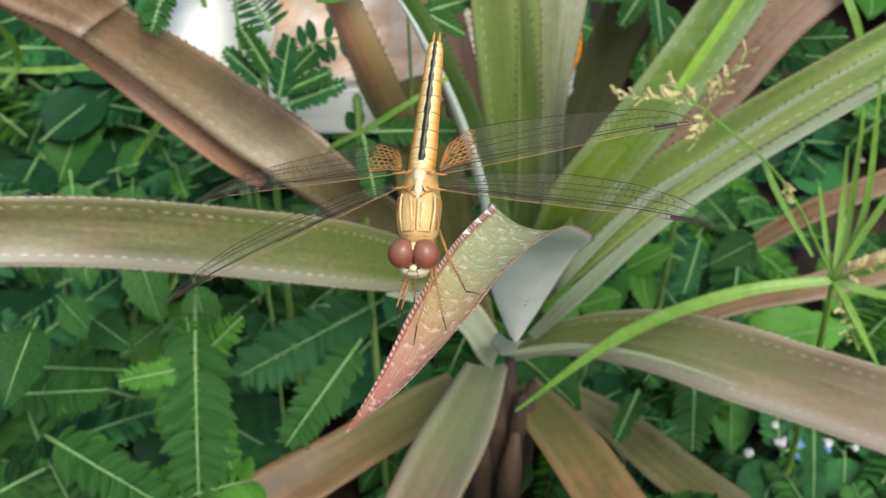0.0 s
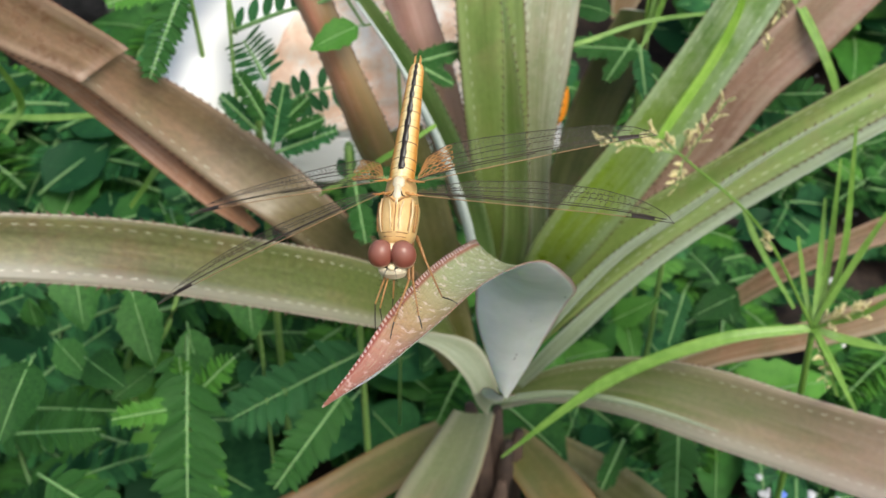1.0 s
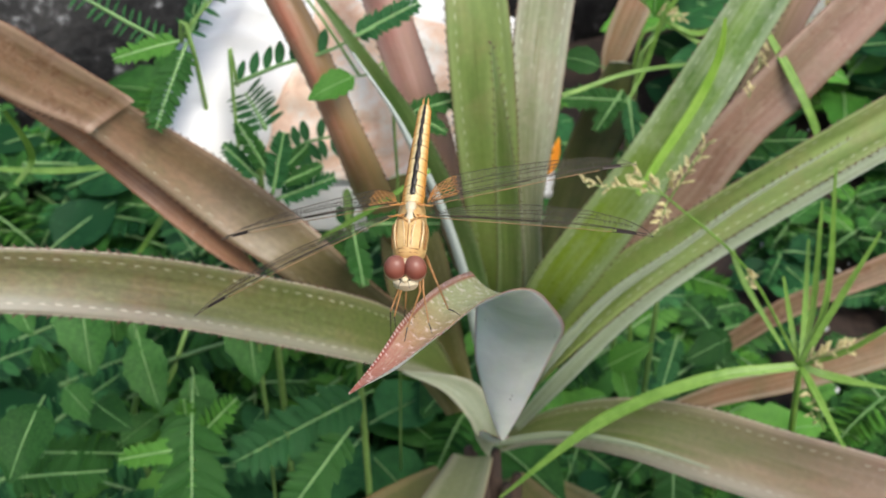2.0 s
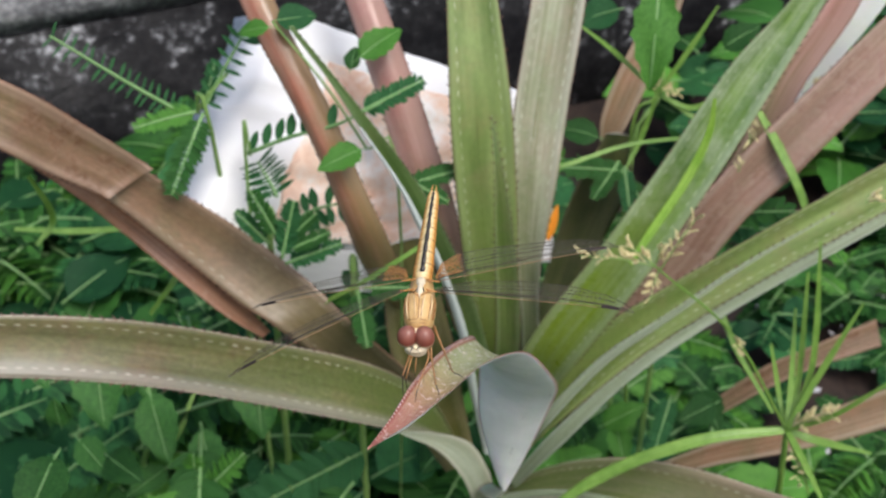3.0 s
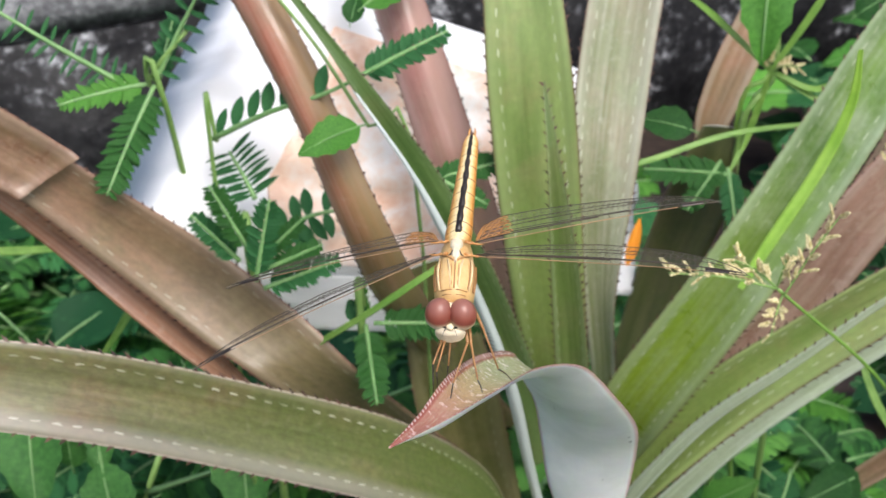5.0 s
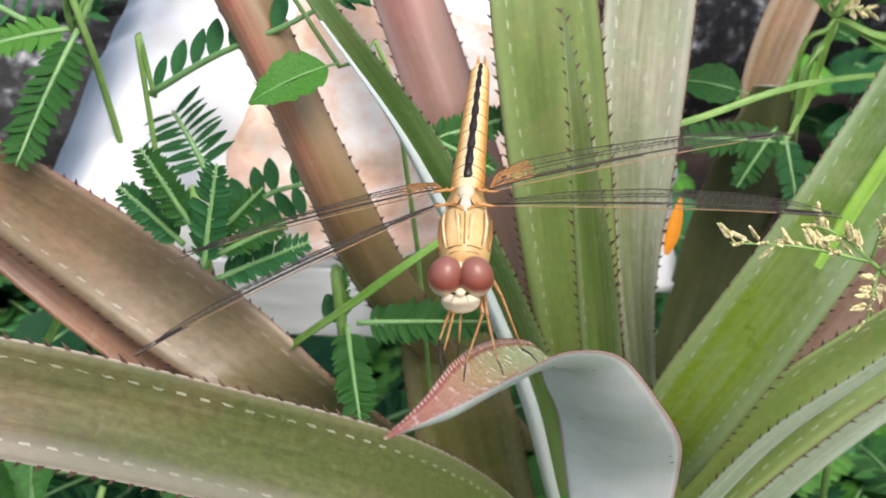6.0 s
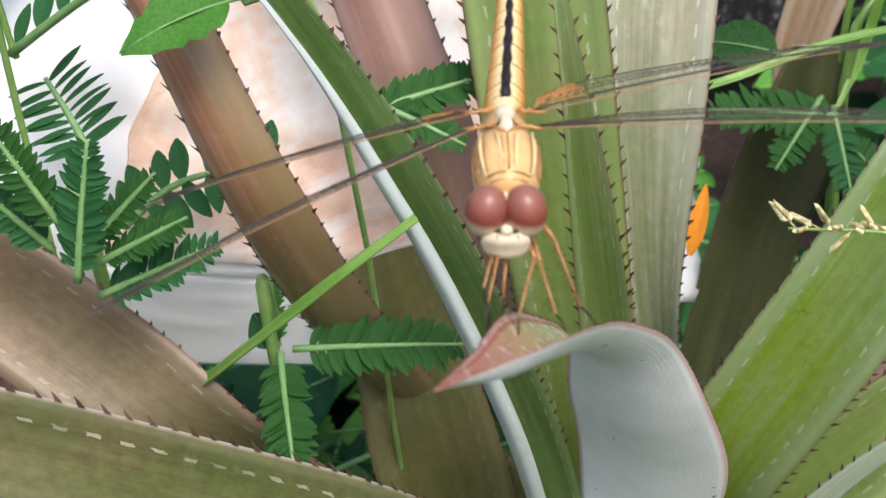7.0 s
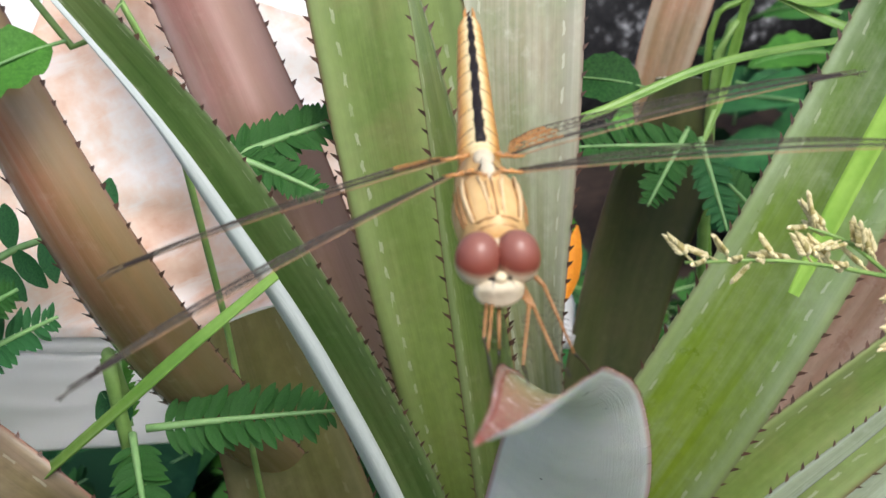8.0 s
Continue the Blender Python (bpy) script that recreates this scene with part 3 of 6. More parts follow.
leaf([(0.0130, 0.0468, 0.0845, 0.0075, 0.0000, 0.0000), (0.0063, 0.0269, 0.0856, 0.0106, 0.0000, 0.0000), (-0.0009, 0.0071, 0.0867, 0.0126, 0.0001, 0.0000), (-0.0090, -0.0134, 0.0872, 0.0122, 0.0001, 0.0000), (-0.0153, -0.0318, 0.0897, 0.0122, 0.0001, 0.0000)], DROOPING, label="short drooping olive leaf", trough=0.3, seed=13, teeth=0.0036, size=0.0006)
leaf([(0.0027, 0.0567, 0.0631, 0.0042, -0.0022, -0.0022), (-0.0136, 0.0416, 0.0637, 0.0061, -0.0043, -0.0043), (-0.0350, 0.0229, 0.0660, 0.0079, -0.0038, -0.0038), (-0.0544, 0.0079, 0.0668, 0.0087, -0.0044, -0.0044), (-0.0739, -0.0077, 0.0669, 0.0085, -0.0046, -0.0047)], UMBER, label="drooping brown lower leaf", trough=0.2, seed=14, teeth=0)
leaf([(0.0271, 0.0608, 0.0566, 0.0053, 0.0015, 0.0015), (0.0354, 0.0457, 0.0572, 0.0088, 0.0022, 0.0022), (0.0449, 0.0273, 0.0597, 0.0110, 0.0015, 0.0014), (0.0547, 0.0068, 0.0600, 0.0122, 0.0007, 0.0007), (0.0625, -0.0090, 0.0599, 0.0124, 0.0007, 0.0007)], UMBER, label="withered tan lower leaf", trough=0.2, seed=15, teeth=0)
leaf([(0.0443, 0.0688, 0.0436, 0.0043, 0.0016, 0.0015), (0.0630, 0.0551, 0.0403, 0.0064, 0.0031, 0.0030), (0.0827, 0.0364, 0.0373, 0.0084, 0.0030, 0.0030), (0.1015, 0.0190, 0.0355, 0.0082, 0.0037, 0.0036)], OLIVE_SHADE, label="olive lower leaf with shade in its colour", trough=0.2, seed=16, teeth=0)
leaf([(0.0652, 0.0809, 0.1470, 0.0051, -0.0020, -0.0034), (0.0867, 0.0850, 0.1765, 0.0068, -0.0018, -0.0033), (0.0977, 0.0866, 0.1971, 0.0099, -0.0002, -0.0013), (0.1125, 0.0906, 0.2142, 0.0093, -0.0016, -0.0032), (0.1272, 0.0944, 0.2309, 0.0056, -0.0036, -0.0057), (0.1473, 0.1017, 0.2522, 0.0048, -0.0038, -0.0060), (0.1647, 0.1101, 0.2688, 0.0037, -0.0034, -0.0052)], BACK_BROWN, label="pale rosy-brown leaf behind the rosette", trough=0.3, seed=17, teeth=0.0032)
leaf([(0.1050, 0.1124, 0.1880, 0.0060, -0.0002, -0.0009), (0.1142, 0.1163, 0.2055, 0.0059, -0.0002, -0.0009), (0.1240, 0.1238, 0.2281, 0.0049, -0.0008, -0.0017), (0.1382, 0.1317, 0.2508, 0.0057, -0.0002, -0.0009), (0.1463, 0.1367, 0.2699, 0.0047, 0.0003, -0.0001)], PINK, label="pinkish leaf behind the rosette", trough=0.3, seed=18, teeth=0)
leaf([(0.1231, 0.1272, 0.2123, 0.0010, -0.0003, -0.0005), (0.1305, 0.1289, 0.2230, 0.0026, -0.0009, -0.0015), (0.1396, 0.1311, 0.2355, 0.0031, -0.0008, -0.0015), (0.1486, 0.1336, 0.2492, 0.0034, -0.0008, -0.0015), (0.1577, 0.1379, 0.2640, 0.0038, -0.0006, -0.0012)], WHITE_UNDER, label="white turned underside of the pinkish leaf", trough=0.2, seed=33, teeth=0)
leaf([(0.0914, 0.1927, 0.2394, 0.0059, 0.0004, -0.0001), (0.0851, 0.1862, 0.2178, 0.0060, -0.0003, -0.0010), (0.0752, 0.1759, 0.1977, 0.0063, -0.0008, -0.0017), (0.0691, 0.1696, 0.1829, 0.0055, -0.0005, -0.0013), (0.0669, 0.1673, 0.1733, 0.0033, -0.0001, -0.0004)], STRAW, label="dry peach-brown hanging leaf tip", trough=0.3, seed=19, teeth=0)
leaf([(0.0846, 0.0665, 0.0858, 0.0011, -0.0017, -0.0026), (0.1042, 0.0665, 0.0966, 0.0011, -0.0023, -0.0034), (0.1305, 0.0635, 0.1090, 0.0011, -0.0028, -0.0041), (0.1632, 0.0635, 0.1250, 0.0011, -0.0039, -0.0056), (0.1841, 0.0642, 0.1368, 0.0011, -0.0033, -0.0048)], STRAW, label="dry brown low leaf", trough=0.3, seed=20, teeth=0)
leaf([(0.1144, 0.1075, 0.0831, 0.0012, -0.0018, -0.0028), (0.1319, 0.1072, 0.1001, 0.0012, -0.0024, -0.0036), (0.1496, 0.1075, 0.1117, 0.0012, -0.0024, -0.0035), (0.1731, 0.1087, 0.1239, 0.0012, -0.0030, -0.0044)], SHEATH, label="brown low leaf in the undergrowth", trough=0.3, seed=21, teeth=0)
leaf([(0.0340, 0.0860, 0.1020, 0.0070, 0.0000, -0.0010), (0.0450, 0.1040, 0.1400, 0.0080, 0.0000, -0.0010), (0.0525, 0.1130, 0.1650, 0.0088, 0.0000, -0.0010), (0.0600, 0.1180, 0.1860, 0.0095, 0.0000, -0.0010), (0.0650, 0.1230, 0.2050, 0.0050, 0.0000, -0.0005)], SHADED, label="olive leaf behind the rosette, darkened for shade", trough=0.3, seed=31, teeth=0)
leaf([(0.0092, 0.0531, 0.1003, 0.0061, 0.0004, -0.0001), (-0.0007, 0.0525, 0.1328, 0.0092, 0.0028, 0.0030), (-0.0060, 0.0512, 0.1638, 0.0102, 0.0028, 0.0029), (-0.0099, 0.0558, 0.1837, 0.0087, 0.0026, 0.0029), (-0.0128, 0.0590, 0.2015, 0.0063, 0.0014, 0.0014)], OLIVE_SHADE, label="olive inner leaf with shade in its colour", trough=0.3, seed=22, teeth=0.0032)

# ---- the perch leaf: it carries the dragonfly and sways with it ----
PERCH = [(0.0292, 0.0505, -0.1094, 0.0013, 0.0008, -0.0025), (0.0281, 0.0484, -0.0950, 0.0048, -0.0000, -0.0014), (0.0270, 0.0459, -0.0808, 0.0075, -0.0011, -0.0005), (0.0264, 0.0419, -0.0670, 0.0086, -0.0027, -0.0001), (0.0251, 0.0349, -0.0543, 0.0087, -0.0040, 0.0002), (0.0215, 0.0260, -0.0420, 0.0075, -0.0038, 0.0008), (0.0170, 0.0164, -0.0295, 0.0052, -0.0029, 0.0010), (0.0094, 0.0033, -0.0200, 0.0041, -0.0022, 0.0009), (0.0029, -0.0113, -0.0122, 0.0033, -0.0015, 0.0004), (-0.0031, -0.0237, -0.0079, 0.0018, -0.0007, 0.0005), (-0.0085, -0.0322, -0.0055, 0.0001, 0.0000, -0.0001)]


def perch_material():
    m, t, s = material("perch_leaf_rosy_to_green", 0.33)
    u, v = uv_parts(t)
    c = t.nodes.new("ShaderNodeCombineXYZ")
    t.links.new(maths(t, "MULTIPLY", u, 70.0), c.inputs[0])
    t.links.new(maths(t, "MULTIPLY", v, 25.0), c.inputs[1])
    lines = noise_of(t, c.outputs[0], 1.0, 4.0)
    blot = noise_of(t, coords(t, "Object"), 800.0, 4.0)
    along = maths(t, "MULTIPLY_ADD", maths(t, "SUBTRACT", lines, 0.5), 0.16, maths(t, "MULTIPLY_ADD", maths(t, "SUBTRACT", blot, 0.5), 0.1, v))
    col = ramp(t, maths(t, "SUBTRACT", 1.539, along), (0.06, (0.4, 0.115, 0.095)), (0.2, (0.5, 0.24, 0.18)), (0.31, (0.53, 0.37, 0.18)), (0.46, (0.4, 0.43, 0.22)))
    col = mix(t, maths(t, "MULTIPLY", ramp(t, lines, (0.48, (0, 0, 0)), (0.6, (1, 1, 1))), 0.35), col, (0.7, 0.64, 0.46))
    # pale blotches; glints and patches of sheen are put into this colour too
    col = mix(t, maths(t, "MULTIPLY", ramp(t, blot, (0.54, (0, 0, 0)), (0.62, (1, 1, 1))), 0.38), col, (0.85, 0.7, 0.64))
    side = maths(t, "ABSOLUTE", maths(t, "SUBTRACT", u, 0.5))
    col = mix(t, maths(t, "MULTIPLY", ramp(t, side, (0.4, (0, 0, 0)), (0.43, (1, 1, 1))), 0.8), col, (0.34, 0.08, 0.065))
    bead = maths(t, "LESS_THAN", maths(t, "FRACT", maths(t, "MULTIPLY", v, 92.0)), 0.5)
    col = mix(t, maths(t, "MULTIPLY", maths(t, "MULTIPLY", bead, maths(t, "GREATER_THAN", side, 0.45)), 0.85), col, (0.8, 0.6, 0.54))
    t.links.new(col, s.inputs["Base Color"])
    s.inputs["Subsurface Weight"].default_value = 0.2
    s.inputs["Subsurface Radius"].default_value = (0.003, 0.002, 0.001)
    t.links.new(maths(t, "MULTIPLY_ADD", blot, 0.4, 0.03), s.inputs["Roughness"])
    relief(t, s, maths(t, "MULTIPLY_ADD", blot, 2.0, lines), 0.55, 0.0007)
    return m


def perch_under_material():
    """Grey-white felt with fine ribs along it, dark specks and a rosy rim."""
    m, t, s = material("perch_leaf_underside", 0.68, spec=0.18)
    u, v = uv_parts(t)
    c = t.nodes.new("ShaderNodeCombineXYZ")
    t.links.new(maths(t, "MULTIPLY", u, 110.0), c.inputs[0])
    t.links.new(maths(t, "MULTIPLY", v, 6.0), c.inputs[1])
    ribs = noise_of(t, c.outputs[0], 1.0, 3.0)
    vec = coords(t, "Object")
    fine, wide, dot = noise_of(t, vec, 1400.0, 4.0), noise_of(t, vec, 120.0, 4.0), noise_of(t, vec, 560.0, 1.0)
    col = ramp(t, wide, (0.35, (0.74, 0.76, 0.73)), (0.65, (0.83, 0.84, 0.82)))
    col = mix(t, 0.18, col, ramp(t, ribs, (0.35, (0.4, 0.4, 0.4)), (0.65, (0.57, 0.57, 0.57))), "OVERLAY")
    col = mix(t, maths(t, "MULTIPLY", ramp(t, dot, (0.765, (0, 0, 0)), (0.775, (1, 1, 1))), 0.85), col, (0.09, 0.08, 0.075))
    side = maths(t, "ABSOLUTE", maths(t, "SUBTRACT", u, 0.5))
    col = mix(t, maths(t, "MULTIPLY", ramp(t, side, (0.465, (0, 0, 0)), (0.49, (1, 1, 1))), 0.7), col, (0.42, 0.2, 0.17))
    t.links.new(col, s.inputs["Base Color"])
    s.inputs["Subsurface Weight"].default_value = 0.3
    s.inputs["Subsurface Radius"].default_value = (0.002, 0.003, 0.001)
    relief(t, s, maths(t, "MULTIPLY_ADD", ribs, 1.2, fine), 0.25, 0.0005)
    return m


PERCH_CUTS = (0, 88, 93, 98, 103, 108, 113, 118, 123, 180)
PERCH_SKIN = [perch_material(), perch_under_material(), TOOTH_ROSY]


def perch_piece(first, last, parent, name, label):
    """A stretch of the perch leaf with its rosy teeth."""
    bm, edges, runs = blade_bmesh(PERCH, n=180, across=16, trough=[0.3, 0.3, 0.28, 0.25, 0.25, 0.3, 0.4, 0.55, 0.75, 0.8, 0.6], rim=1.0, thick=0.0006, flip=True, span=(first, last))
    if runs[last] > 0.3 * runs[-1]:
        teeth_bmesh(edges, runs, 0.0013, 0.0003, max(0.3, runs[first] / runs[-1]), first, stop=min(0.995, runs[last] / runs[-1]), bm=bm, slot=2)
    return part(name, bm, PERCH_SKIN, parent, label)


# dark stubs added to stand in for the deep shade between the leaf bases
bm = bmesh.new()
for i in range(11):
    a = i * 2.4
    r = 0.004 + 0.0009 * i
    foot, tall = Vector((0.016 + r * math.cos(a), 0.046 + r * math.sin(a), -0.003)), 0.09 - 0.0022 * i
    tube(bm, [foot - HEART, foot - HEART + Vector((0.1 * r * math.cos(a), 0.1 * r * math.sin(a), tall * 0.6)), foot - HEART + Vector((0.3 * r * math.cos(a), 0.3 * r * math.sin(a), tall))], [0.0055, 0.0048, 0.0018], 8)
part("core", bm, SOIL, plant, "dark stubs added for the shade in the rosette's heart")


# the leaf bends where it turns over: its tip first, then the stretches towards the base
perch = perch_piece(PERCH_CUTS[-2], PERCH_CUTS[-1], plant, "leaf", "curled leaf with a rosy pointed tip and grey-white underside")
perch_bends = [(perch_piece(a, b, perch, "leaf_stretch", "grey-white underside of the curled leaf"), Vector(spline(PERCH, 180)[b][:3])) for a, b in reversed(list(zip(PERCH_CUTS[:-2], PERCH_CUTS[1:-1])))]
FOOT = [(0, 0, -0.185, 0.0042, 0, 0), (0, 0.0012, -0.125, 0.0040, 0, 0), (0, 0.0012, -0.06, 0.0036, 0, 0), (0, 0, 0.001, 0.0026, 0, 0)]
perch_foot = part("leaf_stretch", blade_bmesh(FOOT, n=24, trough=0.3, thick=0.0006, flip=True)[0], PERCH_SKIN, plant, "grey-white foot of the curled leaf")


# ---- dragonfly: its origin lies on the thorax between the wings; lengths in millimetres ----
MM = 0.001
GOLD = tissue("chitin_golden", (0.5, 0.29, 0.1), (0.76, 0.52, 0.23), 700, 0.35, 0.15, by_piece=0.0)
GOLD_DARK = tissue("chitin_amber", (0.36, 0.15, 0.035), (0.6, 0.3, 0.09), 700, 0.35, by_piece=0.0)
CREAM = tissue("chitin_cream", (0.7, 0.58, 0.36), (0.85, 0.76, 0.55), 900, 0.38, by_piece=0.0)
SEAM = tissue("chitin_seam_brown", (0.26, 0.12, 0.04), (0.46, 0.24, 0.085), 900, 0.4, by_piece=0.0)
LEG = tissue("chitin_leg_amber", (0.26, 0.12, 0.04), (0.48, 0.25, 0.1), 900, 0.4, by_piece=0.0)
PALE_GOLD = tissue("chitin_pale_gold", (0.62, 0.43, 0.2), (0.8, 0.62, 0.36), 900, 0.36, by_piece=0.0)
IVORY = tissue("chitin_ivory", (0.56, 0.47, 0.31), (0.8, 0.72, 0.55), 900, 0.35, by_piece=0.0)
BLACK = tissue("chitin_black", (0.01, 0.006, 0.004), (0.03, 0.02, 0.014), 900, 0.35, by_piece=0.0)
VEIN = tissue("vein_dark", (0.02, 0.014, 0.01), (0.07, 0.045, 0.025), 900, 0.4)
COSTA = tissue("vein_tan", (0.2, 0.1, 0.045), (0.4, 0.24, 0.12), 900, 0.4)
AMBER = tissue("vein_amber", (0.34, 0.14, 0.035), (0.52, 0.25, 0.07), 900, 0.4)


def eye_material():
    m, t, s = material("eye_wine_red", 0.33)
    c = t.nodes.new("ShaderNodeTexCoord")
    x = t.nodes.new("ShaderNodeSeparateXYZ")
    t.links.new(c.outputs["Object"], x.inputs[0])
    low = maths(t, "MULTIPLY_ADD", x.outputs["Z"], 220.0, maths(t, "MULTIPLY_ADD", x.outputs["Y"], -60.0, 0.5))
    vec = coords(t, "Object")
    grain = noise_of(t, vec, 2500, 3)
    col = ramp(t, maths(t, "MULTIPLY_ADD", grain, 0.06, low), (0.38, (0.62, 0.54, 0.4)), (0.45, (0.46, 0.3, 0.2)), (0.54, (0.22, 0.05, 0.033)), (0.66, (0.24, 0.065, 0.045)), (1.0, (0.27, 0.11, 0.08)))
    t.links.new(col, s.inputs["Base Color"])
    relief(t, s, grain, 0.08, 0.0002)
    return m


def abdomen_material():
    m, t, s = material("abdomen_golden_banded", 0.33)
    u, v = uv_parts(t)
    side = maths(t, "ABSOLUTE", maths(t, "SUBTRACT", u, 0.5))
    vec = coords(t, "Object")
    grain = noise_of(t, vec, 900, 4)
    wide = maths(t, "MULTIPLY_ADD", grain, 0.05, side)
    col = ramp(t, wide, (0.12, (0.8, 0.64, 0.34)), (0.17, (0.7, 0.43, 0.14)), (0.22, (0.55, 0.23, 0.04)), (0.4, (0.6, 0.3, 0.08)))
    ring = maths(t, "LESS_THAN", maths(t, "FRACT", maths(t, "MULTIPLY_ADD", grain, 0.02, v)), 0.06)
    half = maths(t, "LESS_THAN", maths(t, "FRACT", maths(t, "MULTIPLY_ADD", grain, 0.03, maths(t, "ADD", v, 0.55))), 0.035)
    col = mix(t, maths(t, "MULTIPLY", half, 0.4), col, (0.2, 0.08, 0.02))
    col = mix(t, maths(t, "MULTIPLY", ring, 0.8), col, (0.08, 0.03, 0.01))
    edge = maths(t, "MULTIPLY_ADD", maths(t, "SINE", maths(t, "MULTIPLY", v, 6.283)), 0.01, 0.07)
    stripe = maths(t, "MULTIPLY", maths(t, "LESS_THAN", wide, maths(t, "ADD", edge, 0.018)), maths(t, "GREATER_THAN", v, 0.75))
    col = mix(t, stripe, col, (0.012, 0.007, 0.004))
    t.links.new(col, s.inputs["Base Color"])
    relief(t, s, grain, 0.15, 0.0003)
    return m


def membrane_material():
    m, t, s = material("wing_membrane", 0.12)
    s.inputs["Base Color"].default_value = (0.75, 0.72, 0.62, 1)
    s.inputs["Alpha"].default_value = 0.035
    return m


MEMBRANE = membrane_material()
fly = thing("dragonfly", (0, 0, 0), "golden dragonfly with wine-red eyes perched on a rosy leaf tip", "dragonfly")

# the body's own axes: across, towards the tail, and its back
TAIL = Vector((0.055, 0.93, 0.345)).normalized()
BACK = (Vector((-0.10, -0.33, 0.94)) - TAIL * Vector((-0.10, -0.33, 0.94)).dot(TAIL)).normalized()
SIDE = TAIL.cross(BACK).normalized()
BODY = Matrix((SIDE, TAIL, BACK)).transposed()


def at(x, y, z):
    """A place on the body in millimetres."""
    return BODY @ Vector((x, y, z)) * MM


def lathe_body(stations, sides=24, material_uv=None):
    """Rings along the body: (y, half breadth, half height, lift, keel). keel pinches the back to a ridge."""
    bm = bmesh.new()
    uv = bm.loops.layers.uv.new("UVMap")
    rings = []
    for y, w, h, lift, keel in stations:
        ring = []
        for k in range(sides):
            a = 2 * math.pi * k / sides - math.pi / 2
            x, z = math.cos(a), math.sin(a)
            if z > 0:
                x *= 1 - keel * z * z
            ring.append(bm.verts.new(at(x * w + 1.3 * max(0.0, y - 2.2) / 17, y, z * h + lift)))
        rings.append(ring)
    for i, (a, b) in enumerate(zip(rings, rings[1:])):
        for k in range(sides):
            f = bm.faces.new((a[k], b[k], b[(k + 1) % sides], a[(k + 1) % sides]))
            va, vb = (material_uv[i], material_uv[i + 1]) if material_uv else (i, i + 1)
            for lp, c in zip(f.loops, ((k / sides, va), (k / sides, vb), ((k + 1) / sides, vb), ((k + 1) / sides, va))):
                lp[uv].uv = c
    bm.faces.new(rings[0]), bm.faces.new(rings[-1][::-1])
    bmesh.ops.recalc_face_normals(bm, faces=bm.faces)
    return bm


# thorax, with its shoulder plates and the pale spot between the wings
part("thorax", lathe_body([(-7.3, 1.32, 1.3, -1.7, 0), (-7.0, 1.94, 2.1, -1.8, 0), (-6.5, 2.16, 2.5, -1.9, 0), (-6.2, 2.29, 2.8, -2.0, 0), (-5.8, 2.55, 3.0, -2.1, -0.05), (-4.6, 2.68, 3.5, -2.3, -0.1), (-3.0, 2.77, 3.8, -2.6, -0.12), (-1.4, 2.82, 3.9, -2.8, -0.1), (-0.6, 2.55, 3.7, -2.9, 0.05), (0.8, 2.29, 3.5, -2.9, 0.15), (2.2, 2.09, 2.9, -2.6, 0.15), (3.2, 1.52, 2.2, -2.2, 0.1)], 32), GOLD, fly, "golden thorax")
for sx in (-1, 1):
    bm = bmesh.new()
    tube(bm, [at(sx * x, y, z) for x, y, z in ((0.55, -5.9, 0.82), (0.62, -4.5, 1.12), (0.72, -3.0, 1.18), (1.0, -1.7, 1.0))], [0.09 * MM, 0.13 * MM, 0.15 * MM, 0.12 * MM], 6)
    part("shoulder_ridge", bm, PALE_GOLD, fly, "pale ridge on the thorax")
    bm = bmesh.new()
    tube(bm, [at(sx * x, y, z) for x, y, z in ((1.86, -6.0, 0.05), (2.12, -4.5, 0.25), (2.24, -3.0, 0.25), (2.07, -1.2, 0.3))], [0.1 * MM, 0.17 * MM, 0.19 * MM, 0.14 * MM], 6)
    part("shoulder_ridge", bm, PALE_GOLD, fly, "pale ridge on the thorax")
SEAMS = [([(0, -6.1, 0.9), (0, -4.5, 1.19), (0, -2.0, 1.17)], 0.1)]
for sx in (-1, 1):
    SEAMS.append(([(sx * 2.51, -5.6, -0.9), (sx * 2.75, -3.6, -1.0), (sx * 2.68, -1.4, -1.0)], 0.12))
    SEAMS.append(([(sx * 0.26, -1.9, 1.15), (sx * 0.97, -1.2, 1.0), (sx * 1.76, -0.7, 0.4)], 0.13))
    SEAMS.append(([(sx * 0.26, -6.25, 0.82), (sx * 0.97, -6.2, 0.62), (sx * 1.67, -6.15, 0.1)], 0.07))
    SEAMS.append(([(sx * 0.26, -6.75, 0.42), (sx * 0.97, -6.7, 0.25), (sx * 1.50, -6.65, -0.1)], 0.06))
    SEAMS.append(([(sx * 1.72, -5.8, 0.2), (sx * 1.94, -4.2, 0.46), (sx * 1.98, -1.6, 0.42)], 0.07))
    SEAMS.append(([(sx * 2.38, -5.8, -0.35), (sx * 2.53, -4.2, -0.2), (sx * 2.46, -1.6, -0.1)], 0.08))
    SEAMS.append(([(sx * 0.37, -5.6, 0.92), (sx * 0.44, -4.0, 1.17), (sx * 0.48, -2.4, 1.2)], 0.05))
for pts, r in SEAMS:
    bm = bmesh.new()
    tube(bm, [at(*p) for p in pts], r * MM, 6)
    part("thorax_seam", bm, SEAM, fly, "dark amber seam")
bm = bmesh.new()
ellipsoid(bm, at(0, -0.5, 0.75), (0.6 * MM, 1.35 * MM, 0.5 * MM), BODY)
ellipsoid(bm, at(0, -1.9, 1.05), (0.18 * MM, 0.9 * MM, 0.2 * MM), BODY, 10, 8)
ellipsoid(bm, at(0, 1.2, 0.4), (0.85 * MM, 1.0 * MM, 0.55 * MM), BODY)
part("scutellum", bm, IVORY, fly, "pale cream plate between the wings")
